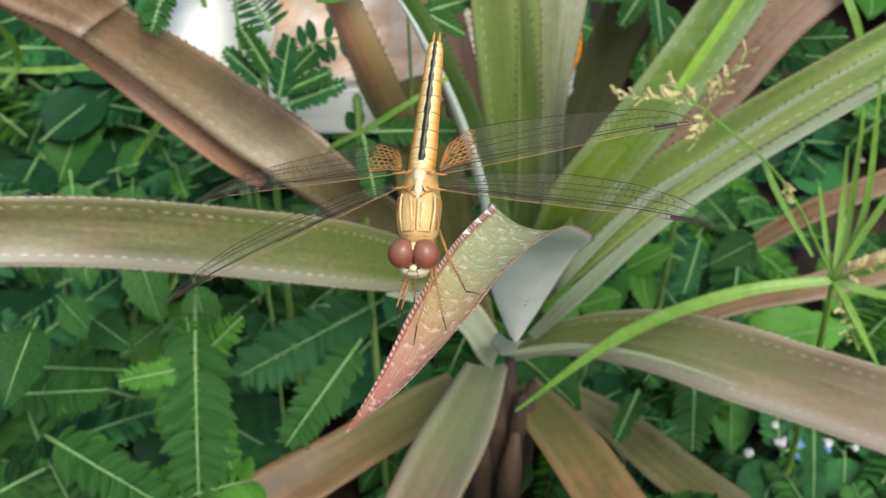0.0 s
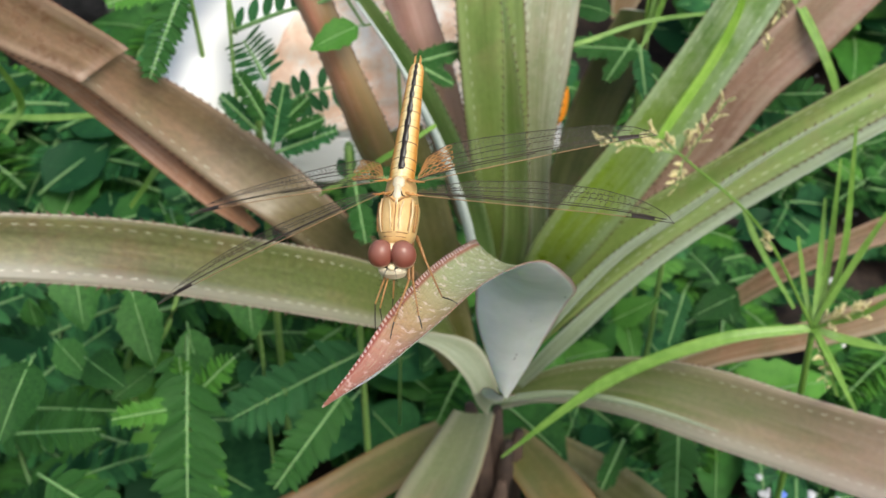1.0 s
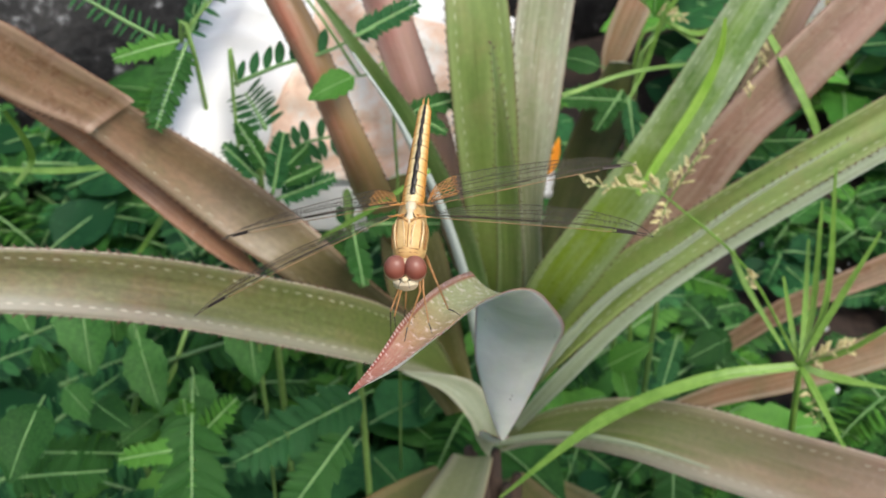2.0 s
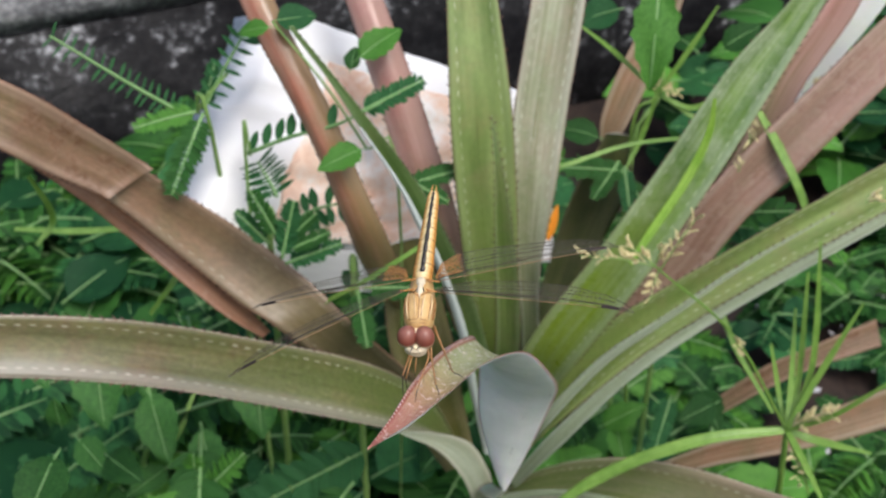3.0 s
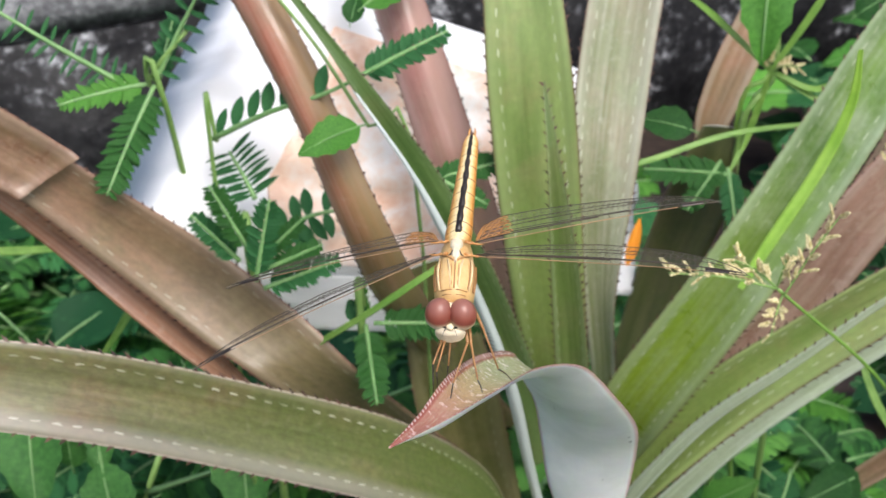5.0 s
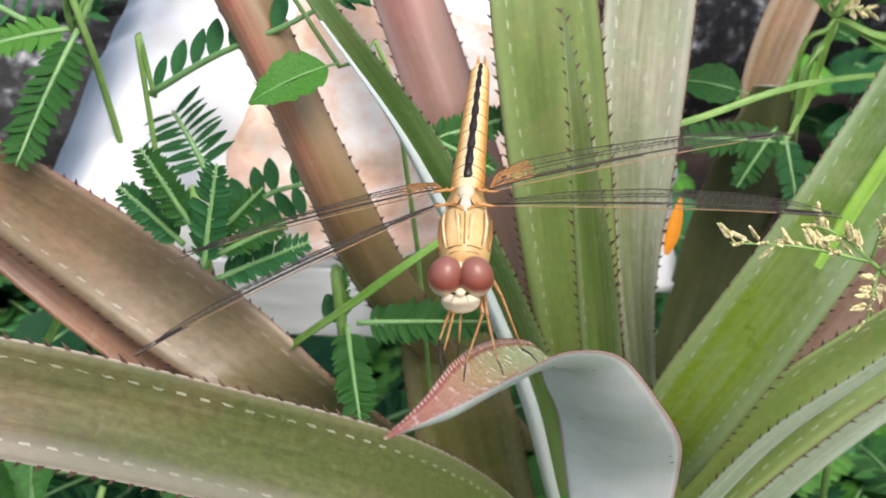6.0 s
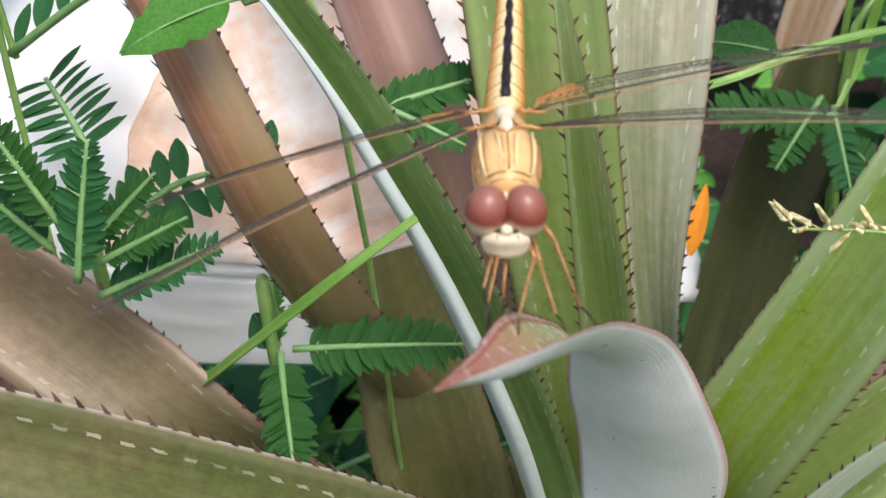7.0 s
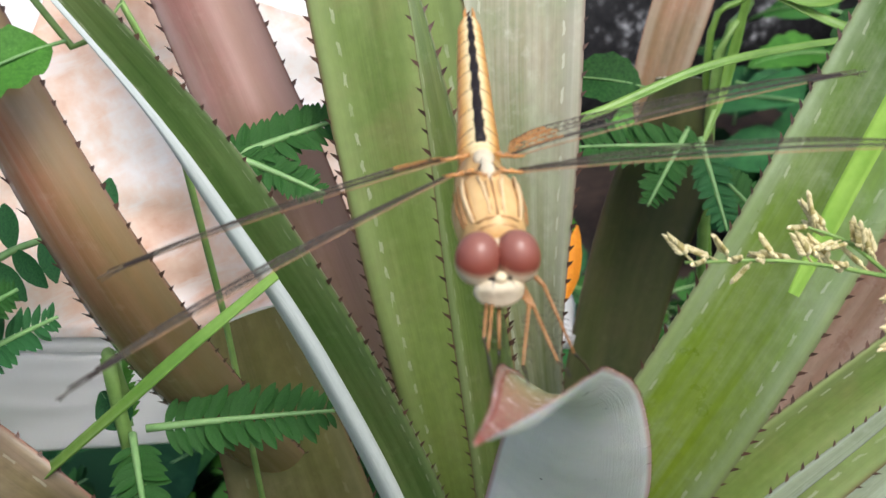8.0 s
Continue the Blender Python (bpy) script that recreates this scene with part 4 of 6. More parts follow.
for sx in (-1, 1):
    for y in (-0.4, 1.6):
        bm = bmesh.new()
        tube(bm, [at(sx * x, y + yy, z) for x, yy, z in ((1.0, 0.15, 0.4), (1.35, 0.15, 0.35), (1.7, -0.1, 0.3), (2.0, 0.1, 0.25), (2.35, -0.05, 0.22), (2.7, -0.1, 0.22), (3.0, -0.1, 0.2), (3.5, -0.1, 0.2))], [r * MM for r in (0.16, 0.24, 0.15, 0.24, 0.13, 0.18, 0.1, 0.07)], 10)
        part("wing_hinge", bm, GOLD_DARK, fly, "amber wing hinge")

for sx in (-1, 1):
    bm = bmesh.new()
    tube(bm, [at(sx * 0.45, -0.2, 1.05), at(sx * 0.75, -0.9, 0.98), at(sx * 1.25, -1.1, 0.9)], [0.05 * MM, 0.1 * MM, 0.04 * MM], 6)
    part("thorax_mark", bm, BLACK, fly, "small black mark between the wings")
# abdomen of ten segments
seg, lev = [], []
ends = [2.2, 3.6, 5.0, 7.3, 9.6, 11.8, 13.8, 15.6, 17.2, 18.3, 19.0]
for i in range(10):
    a, b = ends[i], ends[i + 1]
    for f in (0.0, 0.12, 0.5, 0.88, 1.0):
        y = a + (b - a) * f
        w = np.interp(y, [2.2, 4.5, 8, 12.4, 16, 18.2, 19.0], [1.75, 1.8, 1.6, 1.4, 1.2, 1.05, 0.75]) * (0.97 if f in (0.0, 1.0) else 1.0)
        h = np.interp(y, [2.2, 4.5, 8, 12.4, 16, 19.0], [2.0, 2.0, 1.75, 1.4, 1.1, 0.6]) * (0.96 if f in (0.0, 1.0) else 1.0)
        seg.append((y, w, h, np.interp(y, [2.2, 7, 19.0], [-1.7, -0.9, 1.5]), 0.45))
        lev.append(i + f * 0.999)
part("abdomen", lathe_body(seg, 24, lev), abdomen_material(), fly, "golden abdomen with a black stripe along its back")
for sx in (-1, 1):
    bm = bmesh.new()
    tube(bm, [at(1.3 + sx * 0.35, 18.6, 1.7), at(1.35 + sx * 0.4, 19.6, 1.9), at(1.4 + sx * 0.3, 20.2, 2.1)], [0.2 * MM, 0.18 * MM, 0.05 * MM], 6)
    part("tail_appendage", bm, GOLD_DARK, fly)

# head
hc = Vector((-0.3, -8.6, -1.6))
bm = bmesh.new()
ellipsoid(bm, at(hc[0], hc[1] + 0.3, hc[2] - 0.2), (2.1 * MM, 1.35 * MM, 1.9 * MM), BODY)
tube(bm, [at(0, -6.6, -1.7), at(hc[0] * 0.5, -7.6, -1.7), at(hc[0], -8.6, -1.7)], [1.4 * MM, 1.0 * MM, 1.2 * MM], 10)
part("head", bm, CREAM, fly, "cream head")
for sx in (-1, 1):
    bm = bmesh.new()
    ellipsoid(bm, (0, 0, 0), (1.78 * MM, 1.85 * MM, 2.15 * MM), BODY @ Euler((radians(-20), 0, radians(sx * 22))).to_matrix(), 36, 26)
    eye = part("eye", bm, eye_material() if sx < 0 else bpy.data.materials["eye_wine_red"], fly, "large wine-red compound eye")
    eye.location = at(hc[0] + sx * 1.54, hc[1] - 0.15, hc[2] + 0.45)
bm = bmesh.new()
ellipsoid(bm, at(hc[0], hc[1] - 1.85, hc[2] - 1.45), (2.0 * MM, 1.0 * MM, 1.35 * MM), BODY, 24, 16)
for v in bm.verts:
    v.co += at(0, -0.12, 0) * math.cos(9 * (BODY.transposed() @ v.co).z / MM * 0.35)
part("face", bm, IVORY, fly, "pale cream bulging face")
bm = bmesh.new()
ellipsoid(bm, at(hc[0], hc[1] - 1.9, hc[2] + 0.0), (0.55 * MM, 0.5 * MM, 0.5 * MM), BODY, 14, 10)
part("forehead_knob", bm, CREAM, fly, "small cream knob on the forehead")
bm = bmesh.new()
line = [(x, 0.02 - 0.22 * x * x) for x in (-1.5, -1.1, -0.75, -0.4, 0, 0.4, 0.75, 1.1, 1.5)]
tube(bm, [at(hc[0] + x, hc[1] - 2.0 + 0.25 * x * x, hc[2] + z) for x, z in line], [r * MM for r in (0.04, 0.09, 0.12, 0.14, 0.16, 0.14, 0.12, 0.09, 0.04)], 6)
part("face_line", bm, BLACK, fly, "dark line above the face")
for sx in (-1, 1):
    bm = bmesh.new()
    tube(bm, [at(hc[0] + sx * 0.45, hc[1] - 2.0, hc[2] + 0.1), at(hc[0] + sx * 0.75, hc[1] - 2.9, hc[2] + 0.5), at(hc[0] + sx * 0.9, hc[1] - 3.6, hc[2] + 0.6)], [0.06 * MM, 0.04 * MM, 0.02 * MM], 5)
    part("antenna", bm, BLACK, fly, "short dark antenna")


# wings
def wing(tip, root, chord, hind, name, chord_way):
    """A wing from root to tip (millimetres, the dragonfly's own axes): leading vein, long veins, a net of cells, clear skin and dark mark."""
    root, tip = Vector(root) * MM, Vector(tip) * MM
    ax = tip - root
    span = ax.length
    ax = ax.normalized()
    back = Vector(chord_way)
    back = (back - ax * back.dot(ax)).normalized()
    nrm = ax.cross(back)
    side = 1 if nrm.dot(BACK) > 0 else -1
    rnd = random.Random(span * 1e5)

    def profile(s):
        """Leading and trailing edges at s of the span."""
        lead = -0.06 * math.sin(math.pi * min(1, s * 1.05)) * span * 0.35 * (1 - s)
        if hind:
            width = chord * np.interp(s, [0, 0.05, 0.14, 0.3, 0.55, 0.8, 0.92, 0.98, 1], [0.2, 0.75, 1.0, 0.98, 0.82, 0.62, 0.4, 0.18, 0.0])
        else:
            width = chord * np.interp(s, [0, 0.05, 0.2, 0.45, 0.7, 0.86, 0.94, 0.985, 1], [0.25, 0.45, 0.8, 1.0, 0.92, 0.68, 0.42, 0.18, 0.0])
        return lead, lead + width

    def on(s, f, lift=0.0):
        a, b = profile(s)
        ripple = 0.25 * MM * math.sin(f * 14) * (1 - f) + lift
        sag = 0.06 * span * s * (1 - s)
        return root + ax * float(span * s) + back * float(a + (b - a) * f) + nrm * float(side * (ripple + sag + 0.1 * chord * f * (0.5 - f)))

    w = part(name, membrane_bmesh(on), MEMBRANE, fly, "clear narrow wing with a fine dark net of veins")
    bm = bmesh.new()
    tube(bm, [on(s, 0) for s in np.linspace(0, 0.82, 24)], np.linspace(0.065, 0.055, 24) * MM, 5)
    part("leading_vein", bm, COSTA, w, "tan leading vein", smooth=True)
    bm = bmesh.new()
    tube(bm, [on(s, 0) for s in np.linspace(0.82, 1, 8)], 0.06 * MM, 5)
    part("tip_vein", bm, VEIN, w)
    bm = bmesh.new()
    tube(bm, [on(s, 1.0) for s in np.linspace(0.06, 0.995, 40)], 0.05 * MM, 4)
    part("trailing_vein", bm, VEIN, w)
    for f0, f1, s0, s1 in ((0.1, 0.1, 0, 0.5), (0.2, 0.13, 0, 0.97), (0.34, 0.3, 0, 0.95), (0.45, 0.55, 0.02, 0.9), (0.55, 0.8, 0.04, 0.75)):
        bm = bmesh.new()
        tube(bm, [on(s, f0 + (f1 - f0) * (s - s0) / (s1 - s0)) for s in np.linspace(s0, s1, 20)], 0.07 * MM if f0 < 0.3 else 0.045 * MM, 4)
        part("long_vein", bm, VEIN, w)
    # the net of cells: each row is set off by half a cell, and cells grow smaller to the back
    bm = bmesh.new()
    lanes = [0.02, 0.12, 0.22, 0.33, 0.46, 0.58, 0.7, 0.81, 0.91, 0.99]
    for r, (fa, fb) in enumerate(zip(lanes, lanes[1:])):
        count = 24 if r < 2 else 34 + 2 * r
        for k in range(count):
            s = 0.03 + 0.95 * (k + (0.5 if r % 2 else 0) + rnd.uniform(-0.15, 0.15)) / count
            a, b = profile(s)
            if s > 0.985 or (b - a) * (fb - fa) < (0.5 * MM if r < 3 else 0.42 * MM) and k % 2 or s > 0.9 and k % 3:
                continue
            tube(bm, [on(s, fa), on(s + rnd.uniform(-0.006, 0.006), fb)], 0.028 * MM, 3, False)
            if r > 2:
                zig = on(s + 0.48 / count, fb + rnd.uniform(-0.015, 0.015))
                tube(bm, [on(s, fb), zig], 0.026 * MM, 3, False)
    tagged(part("vein_net", bm, VEIN, w, "fine dark net of cross veins", smooth=False), kind="stuff")
    bm = bmesh.new()
    quad = [on(s, f, 0.05 * MM) for s in np.linspace(0.84, 0.925, 6) for f in (0.0, 0.15)]
    quad2 = [on(s, f, -0.05 * MM) for s in np.linspace(0.84, 0.925, 6) for f in (0.0, 0.15)]
    a, b = [bm.verts.new(p) for p in quad], [bm.verts.new(p) for p in quad2]
    for i in range(0, 10, 2):
        bm.faces.new((a[i], a[i + 1], a[i + 3], a[i + 2])), bm.faces.new((b[i], b[i + 2], b[i + 3], b[i + 1]))
        bm.faces.new((a[i], a[i + 2], b[i + 2], b[i])), bm.faces.new((a[i + 1], b[i + 1], b[i + 3], a[i + 3]))
    part("wing_mark", bm, BLACK, w, "dark mark near the wing tip")
    if hind:
        bm = bmesh.new()
        for r in range(8):
            for k in range(5):
                s, f = 0.02 + 0.028 * k + 0.014 * (r % 2), 0.2 + 0.1 * r
                c, ring = on(s, f), []
                for j in range(7):
                    q = 2 * math.pi * j / 6 + 0.5
                    ring.append(on(max(0.005, s + 0.016 * math.cos(q)), min(1.0, f + 0.058 * math.sin(q))))
                tube(bm, ring, 0.065 * MM, 4, False)
        tagged(part("amber_base_net", bm, AMBER, w, "amber honeycomb patch at the wing base"), kind="stuff")
    return w


def membrane_bmesh(on):
    bm = bmesh.new()
    grid = [[bm.verts.new(on(s, f)) for f in np.linspace(0, 1, 9)] for s in np.linspace(0, 0.998, 41)]
    for a, b in zip(grid, grid[1:]):
        for k in range(8):
            bm.faces.new((a[k], a[k + 1], b[k + 1], b[k]))
    return bm


W_ROOT = BODY @ Vector((2.6, -0.5, 0.2)), BODY @ Vector((2.5, 1.5, 0.15))
W_ROOT_L = BODY @ Vector((-2.6, -0.5, 0.2)), BODY @ Vector((-2.5, 1.5, 0.15))
wing((-33.4, -9.1, -14.1), W_ROOT_L[0], 5.6 * MM, False, "fore_wing", (0, 0.965, -0.26))
wing((-30.5, 5.1, -10.9), W_ROOT_L[1], 7.4 * MM, True, "hind_wing", (0, 0.965, -0.26))
wing((36.0, -10.0, 5.4), W_ROOT[0], 5.6 * MM, False, "fore_wing", (0, 0.99, -0.1))
wing((35.0, 4.5, 7.4), W_ROOT[1], 7.4 * MM, True, "hind_wing", (0, 0.99, -0.1))


# legs: hip, knee, ankle and toe in millimetres, the dragonfly's own axes
def leg(hip, knee, ankle, toe, seed):
    rnd = random.Random(seed)
    hip, knee, ankle, toe = [Vector(p) * MM for p in (hip, knee, ankle, toe)]
    bm = bmesh.new()
    tube(bm, [hip, hip.lerp(knee, 0.5), knee], [0.28 * MM, 0.24 * MM, 0.2 * MM], 8)
    ob = part("leg", bm, LEG, fly, "thin amber leg with dark bristles")
    bm = bmesh.new()
    tube(bm, [knee, knee.lerp(ankle, 0.5), ankle], [0.16 * MM, 0.13 * MM, 0.1 * MM], 8)
    part("shin", bm, LEG, ob)
    bm = bmesh.new()
    tube(bm, [ankle, ankle.lerp(toe, 0.5) + Vector((0, 0, 0.25 * MM)), toe], [0.11 * MM, 0.09 * MM, 0.06 * MM], 6)
    part("foot", bm, BLACK, ob, "dark foot")
    bm = bmesh.new()
    d = (ankle - knee).normalized()
    for k in range(9):
        p = knee.lerp(ankle, 0.12 + 0.09 * k)
        for s in (-1, 1):
            q = d.cross(Vector((rnd.uniform(-0.4, 0.4), 1, rnd.uniform(-0.5, 0.5)))).normalized() * s
            tube(bm, [p, p + (q * 0.85 + d * 0.5) * MM * rnd.uniform(0.6, 0.95)], [0.045 * MM, 0.02 * MM], 3, False)
    tagged(part("bristles", bm, BLACK, ob, "short dark bristles", smooth=False), kind="stuff")


for n, (hip, knee, ankle, toe) in enumerate([
    ((2.2, -4.2, -5.6), (3.9, -6.0, -7.4), (6.3, -8.2, -12.4), (8.5, -7.1, -15.1)),
    ((1.7, -4.8, -5.6), (2.2, -9.1, -7.8), (3.1, -13.4, -10.3), (3.6, -15.3, -10.7)),
    ((1.1, -5.4, -5.4), (1.7, -9.4, -7.4), (-0.2, -15.1, -9.6), (-0.6, -17.9, -9.7)),
    ((-1.5, -4.2, -5.6), (-1.2, -9.2, -7.4), (-2.2, -12.6, -9.8), (-1.9, -13.2, -12.2)),
    ((-1.2, -4.8, -5.6), (-0.4, -8.5, -8.0), (-0.5, -9.9, -10.9), (-0.6, -10.5, -12.1)),
    ((-0.8, -5.4, -5.4), (-1.6, -9.1, -7.4), (-2.8, -13.2, -8.2), (-2.7, -16.3, -10.2)),
]):
    leg(BODY @ Vector(hip), knee, ankle, toe, n)


# ---- ground, wall and what lies there ----
def ground_bmesh():
    bm = bmesh.new()
    xs = np.concatenate([[-60, -6, -1.5, -0.6], np.linspace(-0.4, 0.4, 81), [0.6, 1.5, 6, 60]])
    rows = []
    for y in np.concatenate([[-60, -6, -1.5, -0.6], np.linspace(-0.4, 0.4, 81), [0.6, 1.5, 6, 60]]):
        row = []
        for x in xs:
            near = max(0.0, 1 - max(abs(x), abs(y)) / 0.5)
            row.append(bm.verts.new((x, y, 0.012 * near * noise.fractal(Vector((x * 14, y * 14, 0)), 0.8, 2.0, 4))))
        rows.append(row)
    for a, b in zip(rows, rows[1:]):
        for k in range(len(xs) - 1):
            bm.faces.new((a[k], a[k + 1], b[k + 1], b[k]))
    return bm


tagged(link("ground", ground_bmesh(), SOIL), "dark damp garden soil under the weeds", "ground", kind="structure")


def slab_bmesh(lx, ly, z0, z1, nx, ny, nz, bump, bevel):
    """A rough-faced block with worn edges."""
    bm = bmesh.new()
    bmesh.ops.create_cube(bm, size=1, matrix=Matrix.Translation((0, ly / 2, (z0 + z1) / 2)) @ Matrix.Diagonal((lx, ly, z1 - z0, 1)))
    bmesh.ops.bevel(bm, geom=bm.edges[:], offset=bevel, segments=2, affect="EDGES")
    bmesh.ops.subdivide_edges(bm, edges=[e for e in bm.edges if e.calc_length() > 0.2], cuts=nx, use_grid_fill=True)
    for v in bm.verts:
        v.co += Vector((0, noise.noise(v.co * 30) * bump, noise.noise(v.co * 30 + Vector((5, 0, 0))) * bump))
    return bm


yard_wall = link("wall_north", slab_bmesh(2.4, 0.05, -0.05, 0.12, 40, 1, 1, 0.004, 0.006), MOULD)
yard_wall.matrix_world = pose(-0.0686, 0.4165, 0, 0, 0, 24.4)
tagged(yard_wall, "low concrete wall blackened with damp mould", "wall", kind="structure")
cap = link("wall_cap", slab_bmesh(2.4, 0.3, 0.12, 0.145, 40, 6, 1, 0.003, 0.005), CAP)
cap.matrix_world = pose(-0.0686, 0.4165 , 0, 0, 0, 24.4) @ pose(0, 0.004, 0.0005)
tagged(cap, "weathered grey concrete top of the low wall", "wall", kind="structure")


def patch_bmesh(tl, tr, bl, br, u0, u1, v0, v1, lift, thick, n=28, seed=0.0, bulge=0.003, crease=1.0):
    """A crumpled, padded sheet over part of a four-cornered patch, closed at the back."""
    bm = bmesh.new()
    tl, tr, bl, br = [Vector(p) for p in (tl, tr, bl, br)]
    nrm = (tr - tl).cross(tl - bl).normalized()
    nrm = nrm if nrm.y < 0 else -nrm
    front, rear = [], []
    for j in range(n + 1):
        a, b = [], []
        for i in range(n + 1):
            u, v = u0 + (u1 - u0) * i / n, v0 + (v1 - v0) * j / n
            p = tl.lerp(tr, u).lerp(bl.lerp(br, u), v)
            pad = bulge * (math.sin(math.pi * min(max(u, 0), 1)) * math.sin(math.pi * min(max(v, 0), 1))) ** 0.5
            fold = 0.0022 * noise.fractal(Vector((u * 4 + seed, v * 9, seed)), 0.7, 2.0, 3) + 0.0016 * abs(noise.noise(Vector((u * 11 - v * 5, seed, 1))))
            out = 0.003 * noise.noise(Vector((u * 3, v * 3, seed + 4)))
            a.append(bm.verts.new(p + nrm * (pad + fold * crease + lift) + (tr - tl).normalized() * out))
            b.append(bm.verts.new(p + nrm * (pad + fold * crease + lift - thick) + (tr - tl).normalized() * out))
        front.append(a), rear.append(b)
    for j in range(n):
        for i in range(n):
            bm.faces.new((front[j][i], front[j + 1][i], front[j + 1][i + 1], front[j][i + 1]))
            bm.faces.new((rear[j][i], rear[j][i + 1], rear[j + 1][i + 1], rear[j + 1][i]))
    for j in range(n):
        for i in (0, n):
            bm.faces.new((front[j][i], front[j + 1][i], rear[j + 1][i], rear[j][i]))
            bm.faces.new((front[i][j], front[i][j + 1], rear[i][j + 1], rear[i][j]))
    bmesh.ops.recalc_face_normals(bm, faces=bm.faces)
    return bm


SACK_AT = [(-0.0528, 0.0973, 0.2668), (0.0438, 0.1493, 0.2017), (-0.0784, 0.0378, 0.2167), (0.0413, 0.1082, 0.1562)]
sack = tagged(link("sack", patch_bmesh(*SACK_AT, 0, 1, 0, 1, 0.0, 0.03), SACK), "crumpled white plastic sack leaning by the wall", "sack")
SACK_LOW = [SACK_AT[2], SACK_AT[3], (-0.0770, 0.0545, 0.1340), (0.0360, 0.1194, 0.0914)]
part("lower_fold", patch_bmesh(*SACK_LOW, 0, 0.62, 0, 0.25, 0.0, 0.004, crease=0.2), SACK, sack, "crumpled white lower fold")
part("printed_panel", patch_bmesh(*SACK_AT, 0.17, 0.93, 0.16, 0.97, 0.0012, 0.0008), PRINT, sack, "faded peach printed panel")


# ---- weeds ----
def leaflet_bmesh(length=1.0, width=0.4, n=6, fold=0.12, curl=0.08, point=0.0, across=(-1, -0.5, 0, 0.5, 1)):
    """An oval leaflet along +y, folded a little on its midrib."""
    bm = bmesh.new()
    rows = []
    for i in range(n + 1):
        s = i / n
        w = width / 2 * (math.sin(math.pi * (0.04 + 0.94 * s)) ** 0.75) * (1 - point * s)
        rows.append([bm.verts.new((x * w, s * length, fold * abs(x) * w * 2 - curl * length * s * s)) for x in across])
    for a, b in zip(rows, rows[1:]):
        for k in range(len(across) - 1):
            bm.faces.new((a[k], a[k + 1], b[k + 1], b[k]))
    return bm


def add_leaflet(bm, m, length, width, n=4, fold=0.12, curl=0.1, point=0.0):
    src = leaflet_bmesh(length, width, n, fold, curl, point, (-1, 0, 1))
    made = {v: bm.verts.new(m @ v.co) for v in src.verts}
    for f in src.faces:
        bm.faces.new([made[v] for v in f.verts]).smooth = True
    src.free()


def frond_mesh(name, pairs, width, leaf_w, seed, mat, gap=1.0, fall=0.25):
    """A feather leaf one unit long along +y: a pale rib and two rows of small overlapping leaflets."""
    rnd = random.Random(seed)
    bm = bmesh.new()
    for i in range(pairs):
        s = 0.1 + 0.88 * (i + 0.5) / pairs
        ln = width * (0.55 + 0.75 * math.sin(math.pi * min(1, 0.16 + 0.84 * s)) ** 0.7) * rnd.uniform(0.9, 1.08) * 0.62
        for sx in (-1, 1):
            m = Matrix.Translation((sx * 0.006, s, -fall * s * s + 0.004)) @ Euler((radians(rnd.uniform(-14, 4)), radians(sx * rnd.uniform(2, 20)), radians(-sx * rnd.uniform(60, 74)))).to_matrix().to_4x4()
            add_leaflet(bm, m, ln, leaf_w * rnd.uniform(0.9, 1.1), 3)
    rib = bmesh.new()
    tube(rib, [(0, s, -fall * s * s + 0.016) for s in np.linspace(0, 0.99, 9)], np.linspace(0.02, 0.006, 9), 5)
    made = {v: bm.verts.new(v.co) for v in rib.verts}
    for f in rib.faces:
        bm.faces.new([made[v] for v in f.verts]).material_index = 1
    rib.free()
    me = bpy.data.meshes.new(name)
    bm.to_mesh(me)
    bm.free()
    me.materials.append(mat), me.materials.append(RIB)
    me.shade_smooth()
    return me


def broad_mesh(name, width, lobes, mat, seed, fall=0.3):
    """A broad leaf one unit long, with a toothed outline, a folded blade, side ribs and a stalk."""
    rnd = random.Random(seed)
    bm = bmesh.new()
    rows, n = [], 14
    for i in range(n + 1):
        s = i / n
        w = width / 2 * (math.sin(math.pi * (0.03 + 0.96 * s**0.8)) ** 0.8) * (1 + 0.1 * lobes * math.sin(s * 31 + seed))
        rows.append([bm.verts.new((x * w, 0.12 + s * 0.88, 0.16 * abs(x) ** 1.5 * w - fall * s * s + 0.02 * math.sin(7 * s + 3 * x + seed) + 0.01 * (i % 2) * abs(x))) for x in (-1, -0.66, -0.33, 0, 0.33, 0.66, 1)])
    for a, b in zip(rows, rows[1:]):
        for k in range(6):
            bm.faces.new((a[k], a[k + 1], b[k + 1], b[k]))
    rib = bmesh.new()
    tube(rib, [(0, s, -fall * max(0, s - 0.12) ** 2 * 1.25 + 0.008) for s in np.linspace(0, 0.97, 9)], np.linspace(0.016, 0.005, 9), 5)
    made = {v: bm.verts.new(v.co) for v in rib.verts}
    for f in rib.faces:
        bm.faces.new([made[v] for v in f.verts]).material_index = 1
    rib.free()
    me = bpy.data.meshes.new(name)
    bm.to_mesh(me)
    bm.free()
    me.materials.append(mat), me.materials.append(RIB)
    me.shade_smooth()
    return me


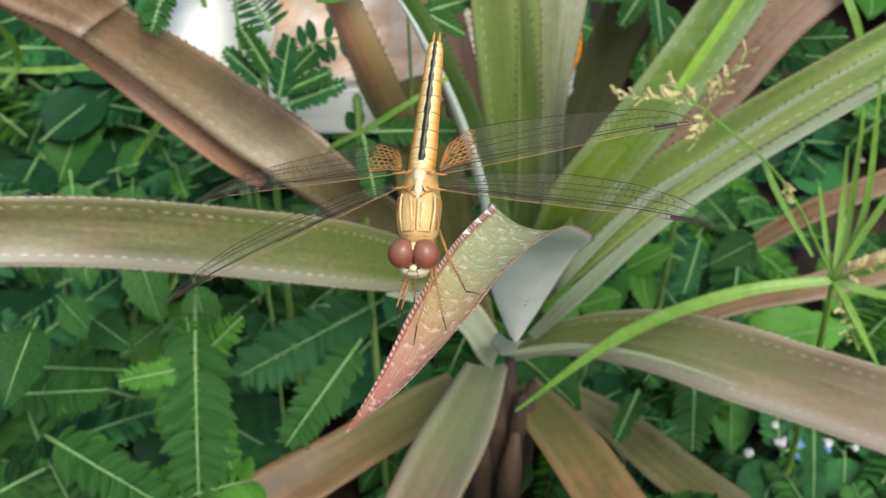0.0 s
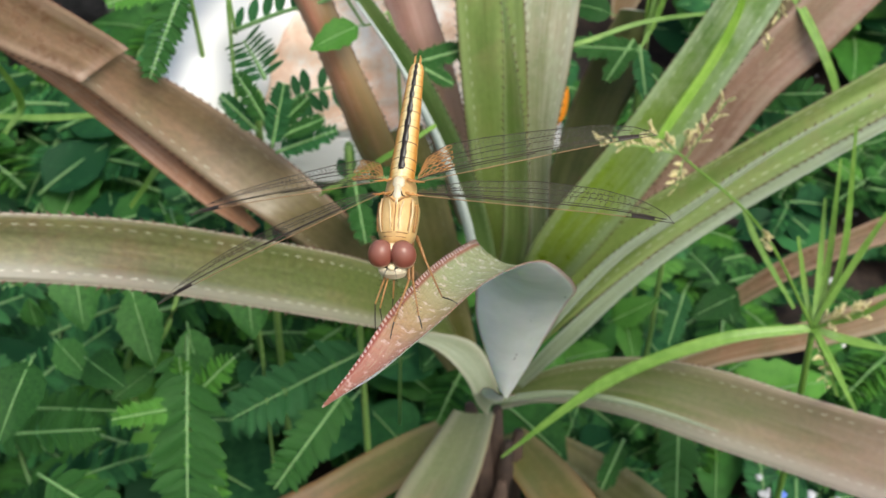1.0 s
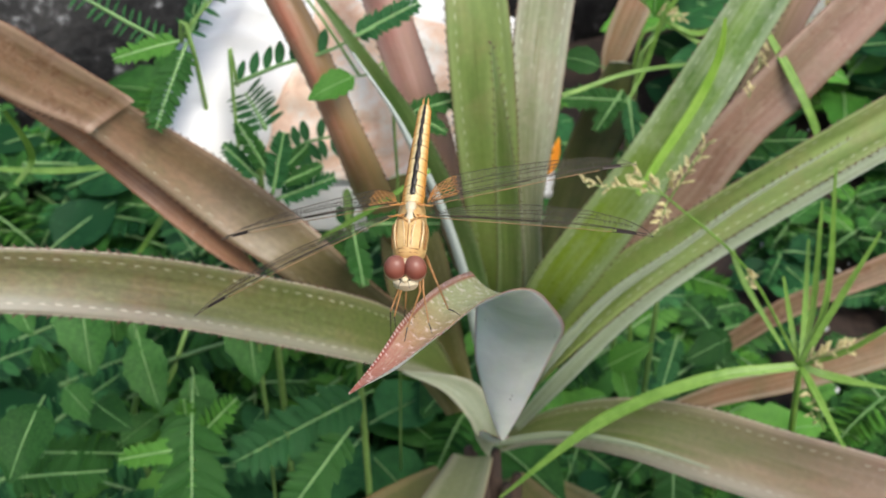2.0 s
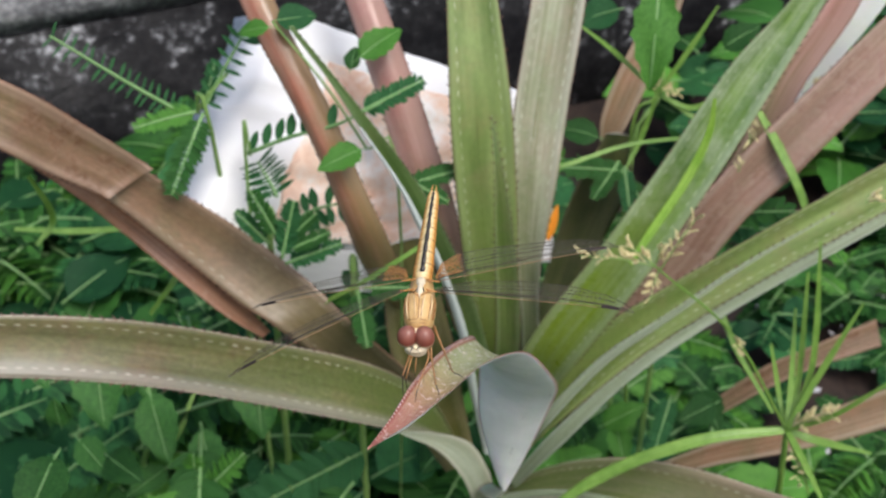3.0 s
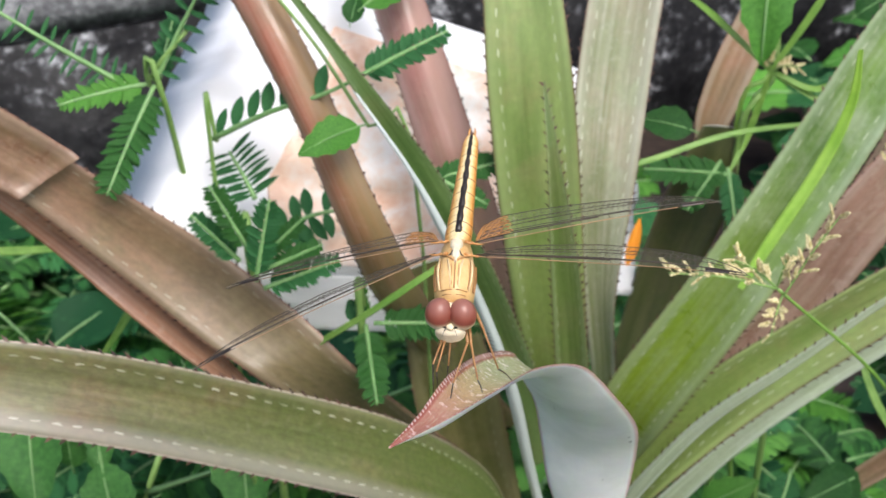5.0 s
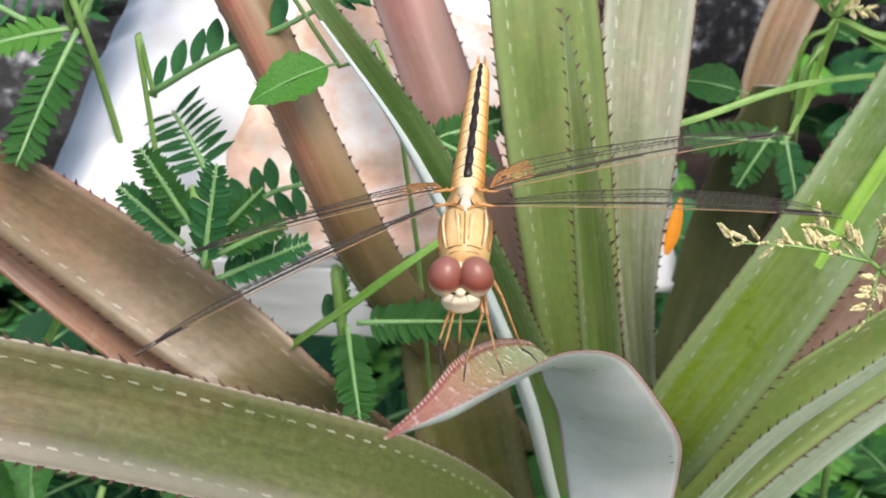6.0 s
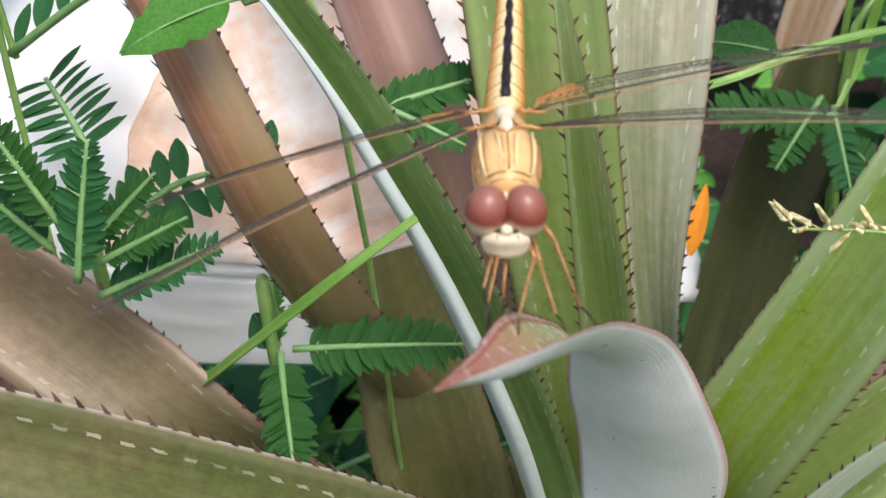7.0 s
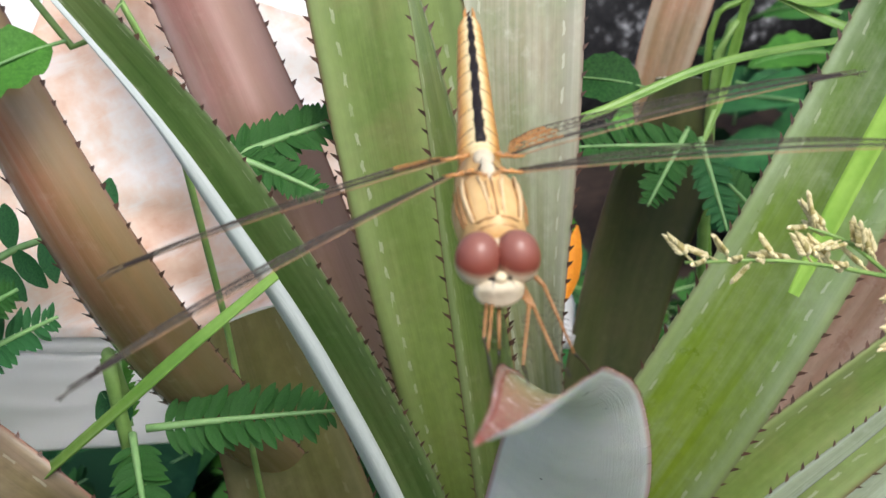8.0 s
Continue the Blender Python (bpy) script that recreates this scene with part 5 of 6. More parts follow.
FRONDS = [frond_mesh("frond", 20, 0.34, 0.085, 1, WEED), frond_mesh("frond", 22, 0.32, 0.078, 2, WEED_BLUE, fall=0.15), frond_mesh("frond", 18, 0.36, 0.09, 3, WEED_FRESH, fall=0.35), frond_mesh("frond", 20, 0.3, 0.08, 4, WEED, fall=0.05)]
BROADS = [broad_mesh("broad_leaf", 0.62, 0.6, WEED, 1), broad_mesh("broad_leaf", 0.55, 1.0, WEED_FRESH, 2), broad_mesh("broad_leaf", 0.7, 0.2, WEED_BLUE, 3, 0.15), broad_mesh("broad_leaf", 0.4, 1.3, WEED_FRESH, 5, 0.2), broad_mesh("broad_leaf", 0.52, 0.9, WEED_SOFT, 7, 0.12)]


def aim(base, tip, up=(0, -0.6, 0.8), spin=0.0):
    """The pose, with size, of a unit leaf that runs from base to tip with its face towards up."""
    base, tip = Vector(base), Vector(tip)
    y = tip - base
    n = y.length
    y = y.normalized()
    x = y.cross(Vector(up)).normalized()
    z = x.cross(y)
    m = Matrix((x, y, z)).transposed().to_4x4()
    return Matrix.Translation(base) @ m @ Matrix.Rotation(radians(spin), 4, "Y") @ Matrix.Scale(n, 4)


def put(mesh, name, parent, m, label=""):
    """A part of the given mesh at the pose m of the world."""
    ob = new(name, mesh)
    ob.parent = parent
    ob.matrix_basis = Matrix.Translation(-Vector(parent.location)) @ m
    return tagged(ob, label)


def stem_part(parent, pts, r0, r1, mat=STALK, name="stem", label=""):
    o = Vector(parent.location)
    st = spline(pts, 14)
    bm = bmesh.new()
    tube(bm, [Vector(p) - o for p in st], np.linspace(r0 * 1.19, r1 * 1.19, 15), 7)
    return part(name, bm, mat, parent, label)


def sprig(stem, fronds, label, mat=STALK, r=0.0011, meshes=None):
    """A weed: a stem from the ground and feather leaves, each (base, tip, kind, up)."""
    foot = (stem[0][0], stem[0][1], 0.0)
    w = thing("weed_sprig", foot, label, "weed", "weeds round the pineapple")
    stem_part(w, stem, r, r * 0.6, mat)
    for n, (base, tip, kind, up) in enumerate(fronds):
        if kind > 3:
            put(BROADS[kind - 4], "broad_leaf", w, aim(base, tip, up))
        else:
            feather(w, base, tip, kind, up, n)
    return w


def leaflet_mesh(mat):
    me = bpy.data.meshes.new("leaflet")
    b = leaflet_bmesh(1.0, 0.42, 6, 0.1, 0.08)
    b.to_mesh(me)
    b.free()
    me.materials.append(mat)
    me.shade_smooth()
    return me


LEAFLETS = [leaflet_mesh(m) for m in (WEED, WEED_BLUE, WEED_FRESH, WEED)]
LEAFLET = LEAFLETS[1]


def feather(parent, base, tip, kind, up, seed):
    """A feather leaf with a pale rib, each overlapping leaflet a piece of its own."""
    rnd = random.Random(seed * 7 + kind)
    base, tip = Vector(base), Vector(tip)
    d = tip - base
    ln = d.length
    d = d.normalized()
    across = d.cross(Vector(up)).normalized()
    nrm = across.cross(d)
    fall = (0.2, 0.12, 0.3, 0.05)[kind]
    pts = [base + d * ln * s + nrm * ln * (fall * 0.5 * s - fall * s * s + 0.5 * fall * s * s) for s in (0, 0.35, 0.7, 1)]
    rib = stem_part(parent, [tuple(p) for p in pts], 0.0005, 0.0002, RIB, "rib", "pale rib of a feathery leaf")
    st = spline([tuple(p) for p in pts], 40)
    pairs = (20, 22, 18, 20)[kind]
    for i in range(pairs):
        s = 0.1 + 0.89 * (i + 0.5) / pairs
        p = Vector(st[int(s * 40)])
        size = ln * (0.2 + 0.12 * math.sin(math.pi * min(1.0, 0.15 + 0.85 * s))) * 0.66 * (1.0 if s < 0.85 else 0.75) * rnd.uniform(0.85, 1.08)
        for sd in (-1, 1):
            way = (across * sd + d * rnd.uniform(0.4, 0.7) + nrm * rnd.uniform(-0.15, 0.35)).normalized()
            ob = new("leaflet", LEAFLETS[kind])
            ob.parent = rib
            ob.matrix_basis = Matrix.Translation(-Vector(parent.location)) @ aim(p - nrm * 0.0001, p + way * size * rnd.uniform(0.92, 1.06), nrm, rnd.uniform(-14, 14)) @ Matrix.Diagonal((0.82, 1, 1, 1))
    return rib


def open_frond(parent, pts, first, last, count, size, label, sides=(1, -1), up=(0, -0.6, 0.8), seed=0, slim=1.0):
    """A feather leaf whose leaflets stand apart, each a piece of its own."""
    rnd = random.Random(seed)
    rib = stem_part(parent, pts, 0.0006, 0.0003, RIB, "rib", label)
    st = spline(pts, 60)
    for i in range(count):
        s = first + (last - first) * i / max(1, count - 1)
        k = min(59, int(s * 60))
        d = Vector(st[k + 1] - st[k]).normalized()
        across = d.cross(Vector(up)).normalized()
        for sd in sides:
            p = Vector(st[k])
            tip = p + (across * sd * rnd.uniform(0.9, 1.0) + d * rnd.uniform(0.1, 0.35)).normalized() * size * rnd.uniform(1.05, 1.28)
            ob = new("leaflet", LEAFLET)
            ob.parent = rib
            ob.matrix_basis = Matrix.Translation(-Vector(parent.location)) @ aim(p, tip, up, rnd.uniform(-25, 25)) @ Matrix.Diagonal((slim, 1, 1, 1))
    return rib


def grass_blade(pts, widths, label, mat=SEDGE, parent=None, up=(0, -0.5, 0.85), name="grass_blade"):
    """A long folded blade through the points."""
    foot = Vector(parent.location) if parent else Vector(pts[0])
    st = spline(pts, 30)
    ws = np.interp(np.linspace(0, 1, 31), np.linspace(0, 1, len(widths)), widths)
    bm = bmesh.new()
    rows = []
    for i, p in enumerate(st):
        d = Vector(st[min(i + 1, 30)] - st[max(i - 1, 0)]).normalized()
        x = d.cross(Vector(up)).normalized()
        z = x.cross(d)
        w = float(ws[i]) * 0.6
        top = [Vector(p) - foot + x * w * s + z * w * 0.45 * abs(s) for s in (-1, -0.5, 0, 0.5, 1)]
        rows.append(([bm.verts.new(q) for q in top], [bm.verts.new(q - z * 0.00025) for q in top]))
    for (a, la), (b, lb) in zip(rows, rows[1:]):
        for k in range(4):
            bm.faces.new((a[k], a[k + 1], b[k + 1], b[k])), bm.faces.new((la[k], lb[k], lb[k + 1], la[k + 1]))
        for k in (0, 4):
            bm.faces.new((a[k], b[k], lb[k], la[k]))
    bmesh.ops.recalc_face_normals(bm, faces=bm.faces)
    if parent:
        return part(name, bm, mat, parent, label)
    ob = link(name, bm, mat)
    ob.location = foot
    return tagged(ob, label, "grass", "grass blades")


SPIKELET = bpy.data.meshes.new("spikelet")
_b = bmesh.new()
tube(_b, [(0, 0, 0), (0.01, 0.3, 0.01)], [0.03, 0.025], 5)
for _k in range(6):
    for _s in (-1, 1):
        _v = ellipsoid(_b, (0, 0, 0), (0.075 - 0.006 * _k, 0.13, 0.07), None, 7, 5)
        _m = Matrix.Translation((_s * (0.075 - 0.008 * _k), 0.32 + 0.1 * _k + 0.05 * (_s > 0), 0.02 * _s)) @ Euler((0, 0, radians(-_s * (38 - 4 * _k)))).to_matrix().to_4x4()
        for v in _v:
            v.co.x *= 1 - 3.4 * max(0.0, v.co.y)
            v.co.z *= 1 - 3.4 * max(0.0, v.co.y)
            v.co = _m @ v.co
_b.to_mesh(SPIKELET)
_b.free()
SPIKELET.materials.append(FLOWER)
SPIKELET.shade_smooth()


def raceme(parent, base, tip, count, size, seed):
    """A flower spike: a fine stalk set with straw-yellow spikelets."""
    rnd = random.Random(seed)
    stalk = stem_part(parent, [base, tuple((Vector(base).lerp(Vector(tip), 0.5) + Vector((0, 0, 0.001)))), tip], 0.00022, 0.00014, STALK, "flower_stalk")
    count = count * 3 // 2
    for i in range(count):
        s = 0.12 + 0.9 * i / count
        p = Vector(base).lerp(Vector(tip), s) + Vector((0, 0, 0.004 * s * (1 - s)))
        d = (Vector(tip) - Vector(base)).normalized()
        out = Vector((rnd.uniform(-1, 1), rnd.uniform(-1, 1), rnd.uniform(-0.6, 1.0)))
        out = (out - d * out.dot(d)).normalized()
        ob = new("spikelet", SPIKELET)
        ob.parent = stalk
        ob.matrix_basis = Matrix.Translation(-Vector(parent.location)) @ aim(p, p + (d * 0.8 + out * 0.8).normalized() * size * rnd.uniform(0.8, 1.15) * (1 - 0.2 * s), (0, -0.6, 0.8), rnd.uniform(0, 180))


def scrap_at(base, tip):
    """A standing orange piece in petal shape, added for the orange edge of the sack's print."""
    bm = leaflet_bmesh(1.0, 0.28, 8, 0.35, 0.1, 0.2)
    me = bpy.data.meshes.new("petal")
    bm.to_mesh(me)
    bm.free()
    me.materials.append(ORANGE)
    me.shade_smooth()
    ob = new("petal", me)
    ob.matrix_world = aim(base, tip, (0, -1, 0.3))
    return tagged(ob, "bright orange piece standing in for the edge of the sack's print", "petal")


bush = sprig([(-0.0633, 0.0829, -0.0040), (-0.0704, 0.0545, 0.2398), (-0.0742, 0.0550, 0.2537), (-0.0648, 0.0592, 0.2652)], [((-0.0742, 0.0550, 0.2537), (-0.0926, 0.0445, 0.2536), 2, (0, -0.6, 0.8)), ((-0.0726, 0.0531, 0.2542), (-0.0801, 0.0304, 0.2387), 0, (0, -0.6, 0.8)), ((-0.0731, 0.0590, 0.2529), (-0.0700, 0.0675, 0.2647), 1, (0, -0.6, 0.8)), ((-0.0609, 0.0695, 0.2731), (-0.0477, 0.0649, 0.2782), 6, (0, -0.6, 0.8))], "bushy weed sprig with feathery dark green leaves", r=0.0007)
open_frond(bush, [(-0.0764, 0.0536, 0.2520), (-0.0937, 0.0522, 0.2647), (-0.1152, 0.0525, 0.2803)], 0.06, 0.99, 17, 0.0042, "long pale rib with narrow leaflets", (-1, 1), seed=6, slim=0.5)
open_frond(bush, [(-0.0730, 0.0552, 0.2540), (-0.0665, 0.0591, 0.2653), (-0.0601, 0.0623, 0.2757)], 0.1, 0.98, 7, 0.005, "pale rib with narrow leaflets", (-1, 1), seed=7, slim=0.6)
airy = thing("weed_sprig", (-0.0577, 0.0750, 0.0), "thin weed with rows of small oval leaflets", "weed", "weeds round the pineapple")
stem_part(airy, [(-0.0593, 0.0328, -0.004), (-0.0593, 0.0444, 0.2372), (-0.0577, 0.0450, 0.2443)], 0.0005, 0.0004)
open_frond(airy, [(-0.0585, 0.0453, 0.2449), (-0.0440, 0.0397, 0.2547), (-0.0297, 0.0348, 0.2623), (-0.0169, 0.0375, 0.2682)], 0.04, 0.62, 7, 0.0062, "pale rib with oval leaflets", (-1,), seed=2)
feather(airy, (-0.0237, 0.0386, 0.2639), (-0.0045, 0.0454, 0.2716), 1, (0, -0.6, 0.8), 5)
open_frond(airy, [(-0.0483, 0.0446, 0.2169), (-0.0397, 0.0486, 0.2218), (-0.0260, 0.0510, 0.2236)], 0.1, 0.95, 7, 0.006, "pale rib with oval leaflets", (-1, 1), seed=3)
open_frond(airy, [(-0.0505, 0.0442, 0.2295), (-0.0531, 0.0470, 0.2337), (-0.0567, 0.0502, 0.2387)], 0.1, 0.95, 10, 0.0058, "pale rib with narrow leaflets", (-1, 1), seed=4, slim=0.4)
climber = thing("weed_sprig", (-0.0163, 0.0809, 0.0), "thin twining weed with heart-shaped leaves", "weed", "weeds round the pineapple")
stem_part(climber, [(-0.0163, 0.0809, -0.004), (-0.0118, 0.0366, 0.2371), (-0.0209, 0.0312, 0.2563), (-0.0328, 0.0393, 0.2723), (-0.0482, 0.0458, 0.2897)], 0.0004, 0.0003)
put(BROADS[1], "broad_leaf", climber, aim((-0.0211, 0.0298, 0.2575), (-0.0330, 0.0204, 0.2583)))
put(BROADS[1], "broad_leaf", climber, aim((-0.0260, 0.0601, 0.2690), (-0.0130, 0.0675, 0.2782)))
put(BROADS[0], "broad_leaf", climber, aim((-0.0276, 0.0581, 0.2663), (-0.0261, 0.0629, 0.2730)))
feather(climber, (-0.0111, 0.0454, 0.2335), (0.0071, 0.0526, 0.2354), 0, (0, -0.6, 0.8), 3)
feather(climber, (-0.0095, 0.0465, 0.2349), (0.0033, 0.0434, 0.2291), 0, (0, -0.6, 0.8), 3)
put(BROADS[1], "broad_leaf", climber, aim((-0.0481, 0.0449, 0.2884), (-0.0583, 0.0439, 0.2880)))
put(BROADS[2], "broad_leaf", climber, aim((-0.0482, 0.0458, 0.2897), (-0.0357, 0.0479, 0.2914)))
sprig([(-0.0248, 0.0472, -0.0040), (-0.0270, 0.0375, 0.1950), (-0.0269, 0.0417, 0.2013)], [((-0.0258, 0.0362, 0.1995), (-0.0216, 0.0177, 0.1907), 0, (0, -0.6, 0.8)), ((-0.0239, 0.0366, 0.1998), (0.0013, 0.0376, 0.1993), 0, (0, -0.6, 0.8)), ((-0.0269, 0.0396, 0.1982), (-0.0277, 0.0453, 0.2070), 2, (0, -0.6, 0.8)), ((-0.0266, 0.0376, 0.1985), (-0.0306, 0.0422, 0.2028), 6, (0, -0.6, 0.8))], "low weed with two spreading feathery leaves")
sprig([(-0.0569, 0.0612, -0.0040), (-0.0543, 0.0466, 0.2078), (-0.0499, 0.0340, 0.2217), (-0.0479, 0.0302, 0.2291)], [((-0.0469, 0.0216, 0.2226), (-0.0426, 0.0256, 0.2414), 1, (0, -0.6, 0.8)), ((-0.0485, 0.0252, 0.2283), (-0.0555, 0.0259, 0.2445), 0, (0, -0.6, 0.8)), ((-0.0455, 0.0262, 0.2225), (-0.0325, 0.0275, 0.2285), 3, (0, -0.6, 0.8)), ((-0.0467, 0.0268, 0.2168), (-0.0292, 0.0290, 0.2233), 1, (0, -0.6, 0.8)), ((-0.0472, 0.0270, 0.2241), (-0.0366, 0.0304, 0.2337), 3, (0, -0.6, 0.8)), ((-0.0514, 0.0267, 0.2244), (-0.0603, 0.0251, 0.2375), 1, (0, -0.6, 0.8))], "upright feathery weed by the sack")
grass_blade([(-0.0501, 0.0363, 0.1844), (-0.0325, 0.0267, 0.2035), (-0.0221, 0.0212, 0.2146), (-0.0126, 0.0200, 0.2230), (-0.0015, 0.0221, 0.2306)], [0.001, 0.0014, 0.0014, 0.001], "long green grass blade leaning across the rosette")
grass_blade([(0.0168, 0.0686, 0.2185), (0.0419, 0.0800, 0.2193), (0.0658, 0.0887, 0.2227), (0.1018, 0.0991, 0.2209)], [0.0008, 0.0013, 0.0013, 0.0008], "long green grass blade leaning across the rosette")
grass_blade([(0.0590, 0.0265, 0.2190), (0.0645, 0.0302, 0.2278), (0.0747, 0.0358, 0.2448), (0.0796, 0.0385, 0.2585), (0.0799, 0.0389, 0.2704)], [0.0012, 0.0022, 0.0022, 0.0018, 0.0008], "bright lime-green grass blade lying on a leaf", LIME)
grass_blade([(-0.1287, 0.0429, 0.2099), (-0.1236, 0.0483, 0.2170), (-0.1257, 0.0404, 0.2384)], [0.0012, 0.002, 0.001], "thin green grass blade")
grass_blade([(-0.1441, 0.0660, 0.1992), (-0.1216, 0.0668, 0.1981), (-0.0955, 0.0695, 0.1991)], [0.0012, 0.002, 0.001], "thin green grass blade")
grass_blade([(-0.0966, 0.0463, 0.1792), (-0.0875, 0.0473, 0.1925), (-0.0840, 0.0516, 0.1983)], [0.0012, 0.002, 0.001], "thin green grass blade")
grass_blade([(0.1038, 0.0878, 0.1529), (0.1101, 0.0790, 0.1397), (0.1245, 0.0661, 0.1198)], [0.0012, 0.002, 0.001], "thin green grass blade")
sprig([(0.0794, 0.1609, -0.0040), (0.0696, 0.1206, 0.1904), (0.0794, 0.1309, 0.2170), (0.0792, 0.1367, 0.2382)], [((0.0753, 0.1361, 0.2636), (0.0725, 0.1070, 0.2352), 7, (0, -0.6, 0.8)), ((0.0658, 0.1484, 0.2434), (0.0480, 0.1450, 0.2404), 6, (0, -0.6, 0.8)), ((0.0690, 0.1143, 0.1943), (0.0429, 0.1075, 0.2003), 0, (0, -0.6, 0.8)), ((0.0650, 0.1163, 0.1977), (0.0549, 0.1015, 0.1904), 0, (0, -0.6, 0.8)), ((0.0670, 0.1153, 0.1960), (0.0687, 0.0989, 0.1854), 1, (0, -0.6, 0.8)), ((0.0588, 0.1205, 0.2043), (0.0428, 0.1230, 0.2095), 4, (0, -0.6, 0.8)), ((0.1048, 0.1583, 0.2212), (0.1177, 0.1583, 0.2327), 4, (0, -0.6, 0.8)), ((0.0946, 0.1227, 0.2037), (0.1043, 0.1313, 0.2149), 4, (0, -0.6, 0.8))], "weed with lobed bright green leaves")
sprig([(0.0853, 0.1150, -0.0040), (0.0853, 0.1050, 0.1793)], [((0.0805, 0.0985, 0.1836), (0.1263, 0.0912, 0.1941), 0, (0, -0.2, 1)), ((0.0805, 0.0974, 0.1819), (0.1089, 0.1132, 0.1887), 1, (0, -0.6, 0.8)), ((0.0826, 0.0953, 0.1787), (0.0691, 0.1120, 0.1910), 3, (0, -0.6, 0.8))], "feathery weed behind the slanting leaf")
sedge = thing("sedge", (0.1282, 0.0423, 0.0), "bright green sedge with arching blades and straw-yellow flower spikes", "sedge")
stem_part(sedge, [(0.1282, 0.0423, -0.004), (0.1242, 0.0343, 0.0770), (0.1162, 0.0223, 0.1539)], 0.0012, 0.0009, SEDGE)
grass_blade([(0.1162, 0.0223, 0.1539), (0.0860, 0.0191, 0.1509), (0.0536, 0.0197, 0.1306), (0.0214, 0.0167, 0.0963)], [0.0023, 0.0034, 0.0034, 0.0006], "arching green blade", parent=sedge, name="blade")
grass_blade([(0.1162, 0.0223, 0.1539), (0.1182, 0.0118, 0.1539), (0.1228, -0.0108, 0.1522)], [0.0013, 0.0020, 0.0020, 0.0006], "arching green blade", parent=sedge, name="blade")
grass_blade([(0.1162, 0.0223, 0.1539), (0.1255, 0.0199, 0.1515), (0.1418, 0.0119, 0.1540)], [0.0015, 0.0023, 0.0023, 0.0006], "arching green blade", parent=sedge, name="blade")
grass_blade([(0.1162, 0.0223, 0.1539), (0.1231, 0.0273, 0.1694), (0.1351, 0.0323, 0.2006)], [0.0012, 0.0018, 0.0018, 0.0006], "arching green blade", parent=sedge, name="blade")
grass_blade([(0.1162, 0.0223, 0.1539), (0.1231, 0.0321, 0.1742), (0.1198, 0.0400, 0.2188)], [0.0011, 0.0017, 0.0017, 0.0006], "arching green blade", parent=sedge, name="blade")
grass_blade([(0.1162, 0.0223, 0.1539), (0.1203, 0.0339, 0.1655), (0.1196, 0.0449, 0.2027)], [0.0011, 0.0017, 0.0017, 0.0006], "arching green blade", parent=sedge, name="blade")
grass_blade([(0.1162, 0.0223, 0.1539), (0.1177, 0.0314, 0.1631), (0.1180, 0.0452, 0.1873)], [0.0011, 0.0017, 0.0017, 0.0006], "arching green blade", parent=sedge, name="blade")
grass_blade([(0.1162, 0.0223, 0.1539), (0.1148, 0.0328, 0.1592), (0.1106, 0.0396, 0.1765)], [0.0009, 0.0014, 0.0014, 0.0006], "arching green blade", parent=sedge, name="blade")
grass_blade([(0.1162, 0.0223, 0.1539), (0.1275, 0.0150, 0.1676), (0.1420, 0.0100, 0.1886)], [0.0009, 0.0014, 0.0014, 0.0006], "arching green blade", parent=sedge, name="blade")
grass_blade([(0.1162, 0.0223, 0.1539), (0.1182, 0.0095, 0.1515), (0.1194, -0.0025, 0.1500)], [0.0008, 0.0012, 0.0012, 0.0006], "arching green blade", parent=sedge, name="blade")
stem_part(sedge, [(0.1162, 0.0223, 0.1539), (0.0922, 0.0187, 0.1975), (0.0631, 0.0071, 0.2331)], 0.00045, 0.0003, SEDGE, "flower_stem")
raceme(sedge, (0.0631, 0.0071, 0.2331), (0.0408, 0.0030, 0.2396), 11, 0.0046, 0)
raceme(sedge, (0.0631, 0.0071, 0.2331), (0.0538, 0.0082, 0.2395), 8, 0.0046, 1)
raceme(sedge, (0.0631, 0.0076, 0.2336), (0.0645, 0.0082, 0.2395), 5, 0.0044, 2)
raceme(sedge, (0.0642, 0.0060, 0.2321), (0.0743, 0.0115, 0.2480), 9, 0.0046, 3)
raceme(sedge, (0.0639, 0.0060, 0.2321), (0.0603, -0.0055, 0.2310), 7, 0.0044, 4)
raceme(sedge, (0.0922, 0.0187, 0.1975), (0.0921, 0.0121, 0.1961), 6, 0.0040, 5)
raceme(sedge, (0.1162, 0.0223, 0.1539), (0.1275, 0.0156, 0.1682), 14, 0.0055, 6)
raceme(sedge, (0.1186, 0.0193, 0.1509), (0.1160, -0.0014, 0.1512), 7, 0.0048, 7)
sedge_back = thing("sedge", (0.0876, 0.1448, 0.0), "thin green sedge with a straw-yellow flower head", "sedge")
stem_part(sedge_back, [(0.0876, 0.1448, -0.004), (0.0695, 0.1229, 0.1937), (0.0776, 0.1248, 0.2214)], 0.0008, 0.0005, SEDGE)
grass_blade([(0.0776, 0.1248, 0.2214), (0.0612, 0.1256, 0.2371), (0.0472, 0.1240, 0.2493)], [0.0012, 0.0018, 0.0006], "thin green blade", parent=sedge_back, name="blade")
grass_blade([(0.0776, 0.1248, 0.2214), (0.0881, 0.1283, 0.2382), (0.0964, 0.1308, 0.2539)], [0.0012, 0.0018, 0.0006], "thin green blade", parent=sedge_back, name="blade")
grass_blade([(0.0776, 0.1248, 0.2214), (0.0910, 0.1195, 0.2189), (0.1070, 0.1206, 0.2317)], [0.0012, 0.0018, 0.0006], "thin green blade", parent=sedge_back, name="blade")
grass_blade([(0.0776, 0.1248, 0.2214), (0.0950, 0.1164, 0.2141), (0.0996, 0.1125, 0.2208)], [0.0012, 0.0018, 0.0006], "thin green blade", parent=sedge_back, name="blade")
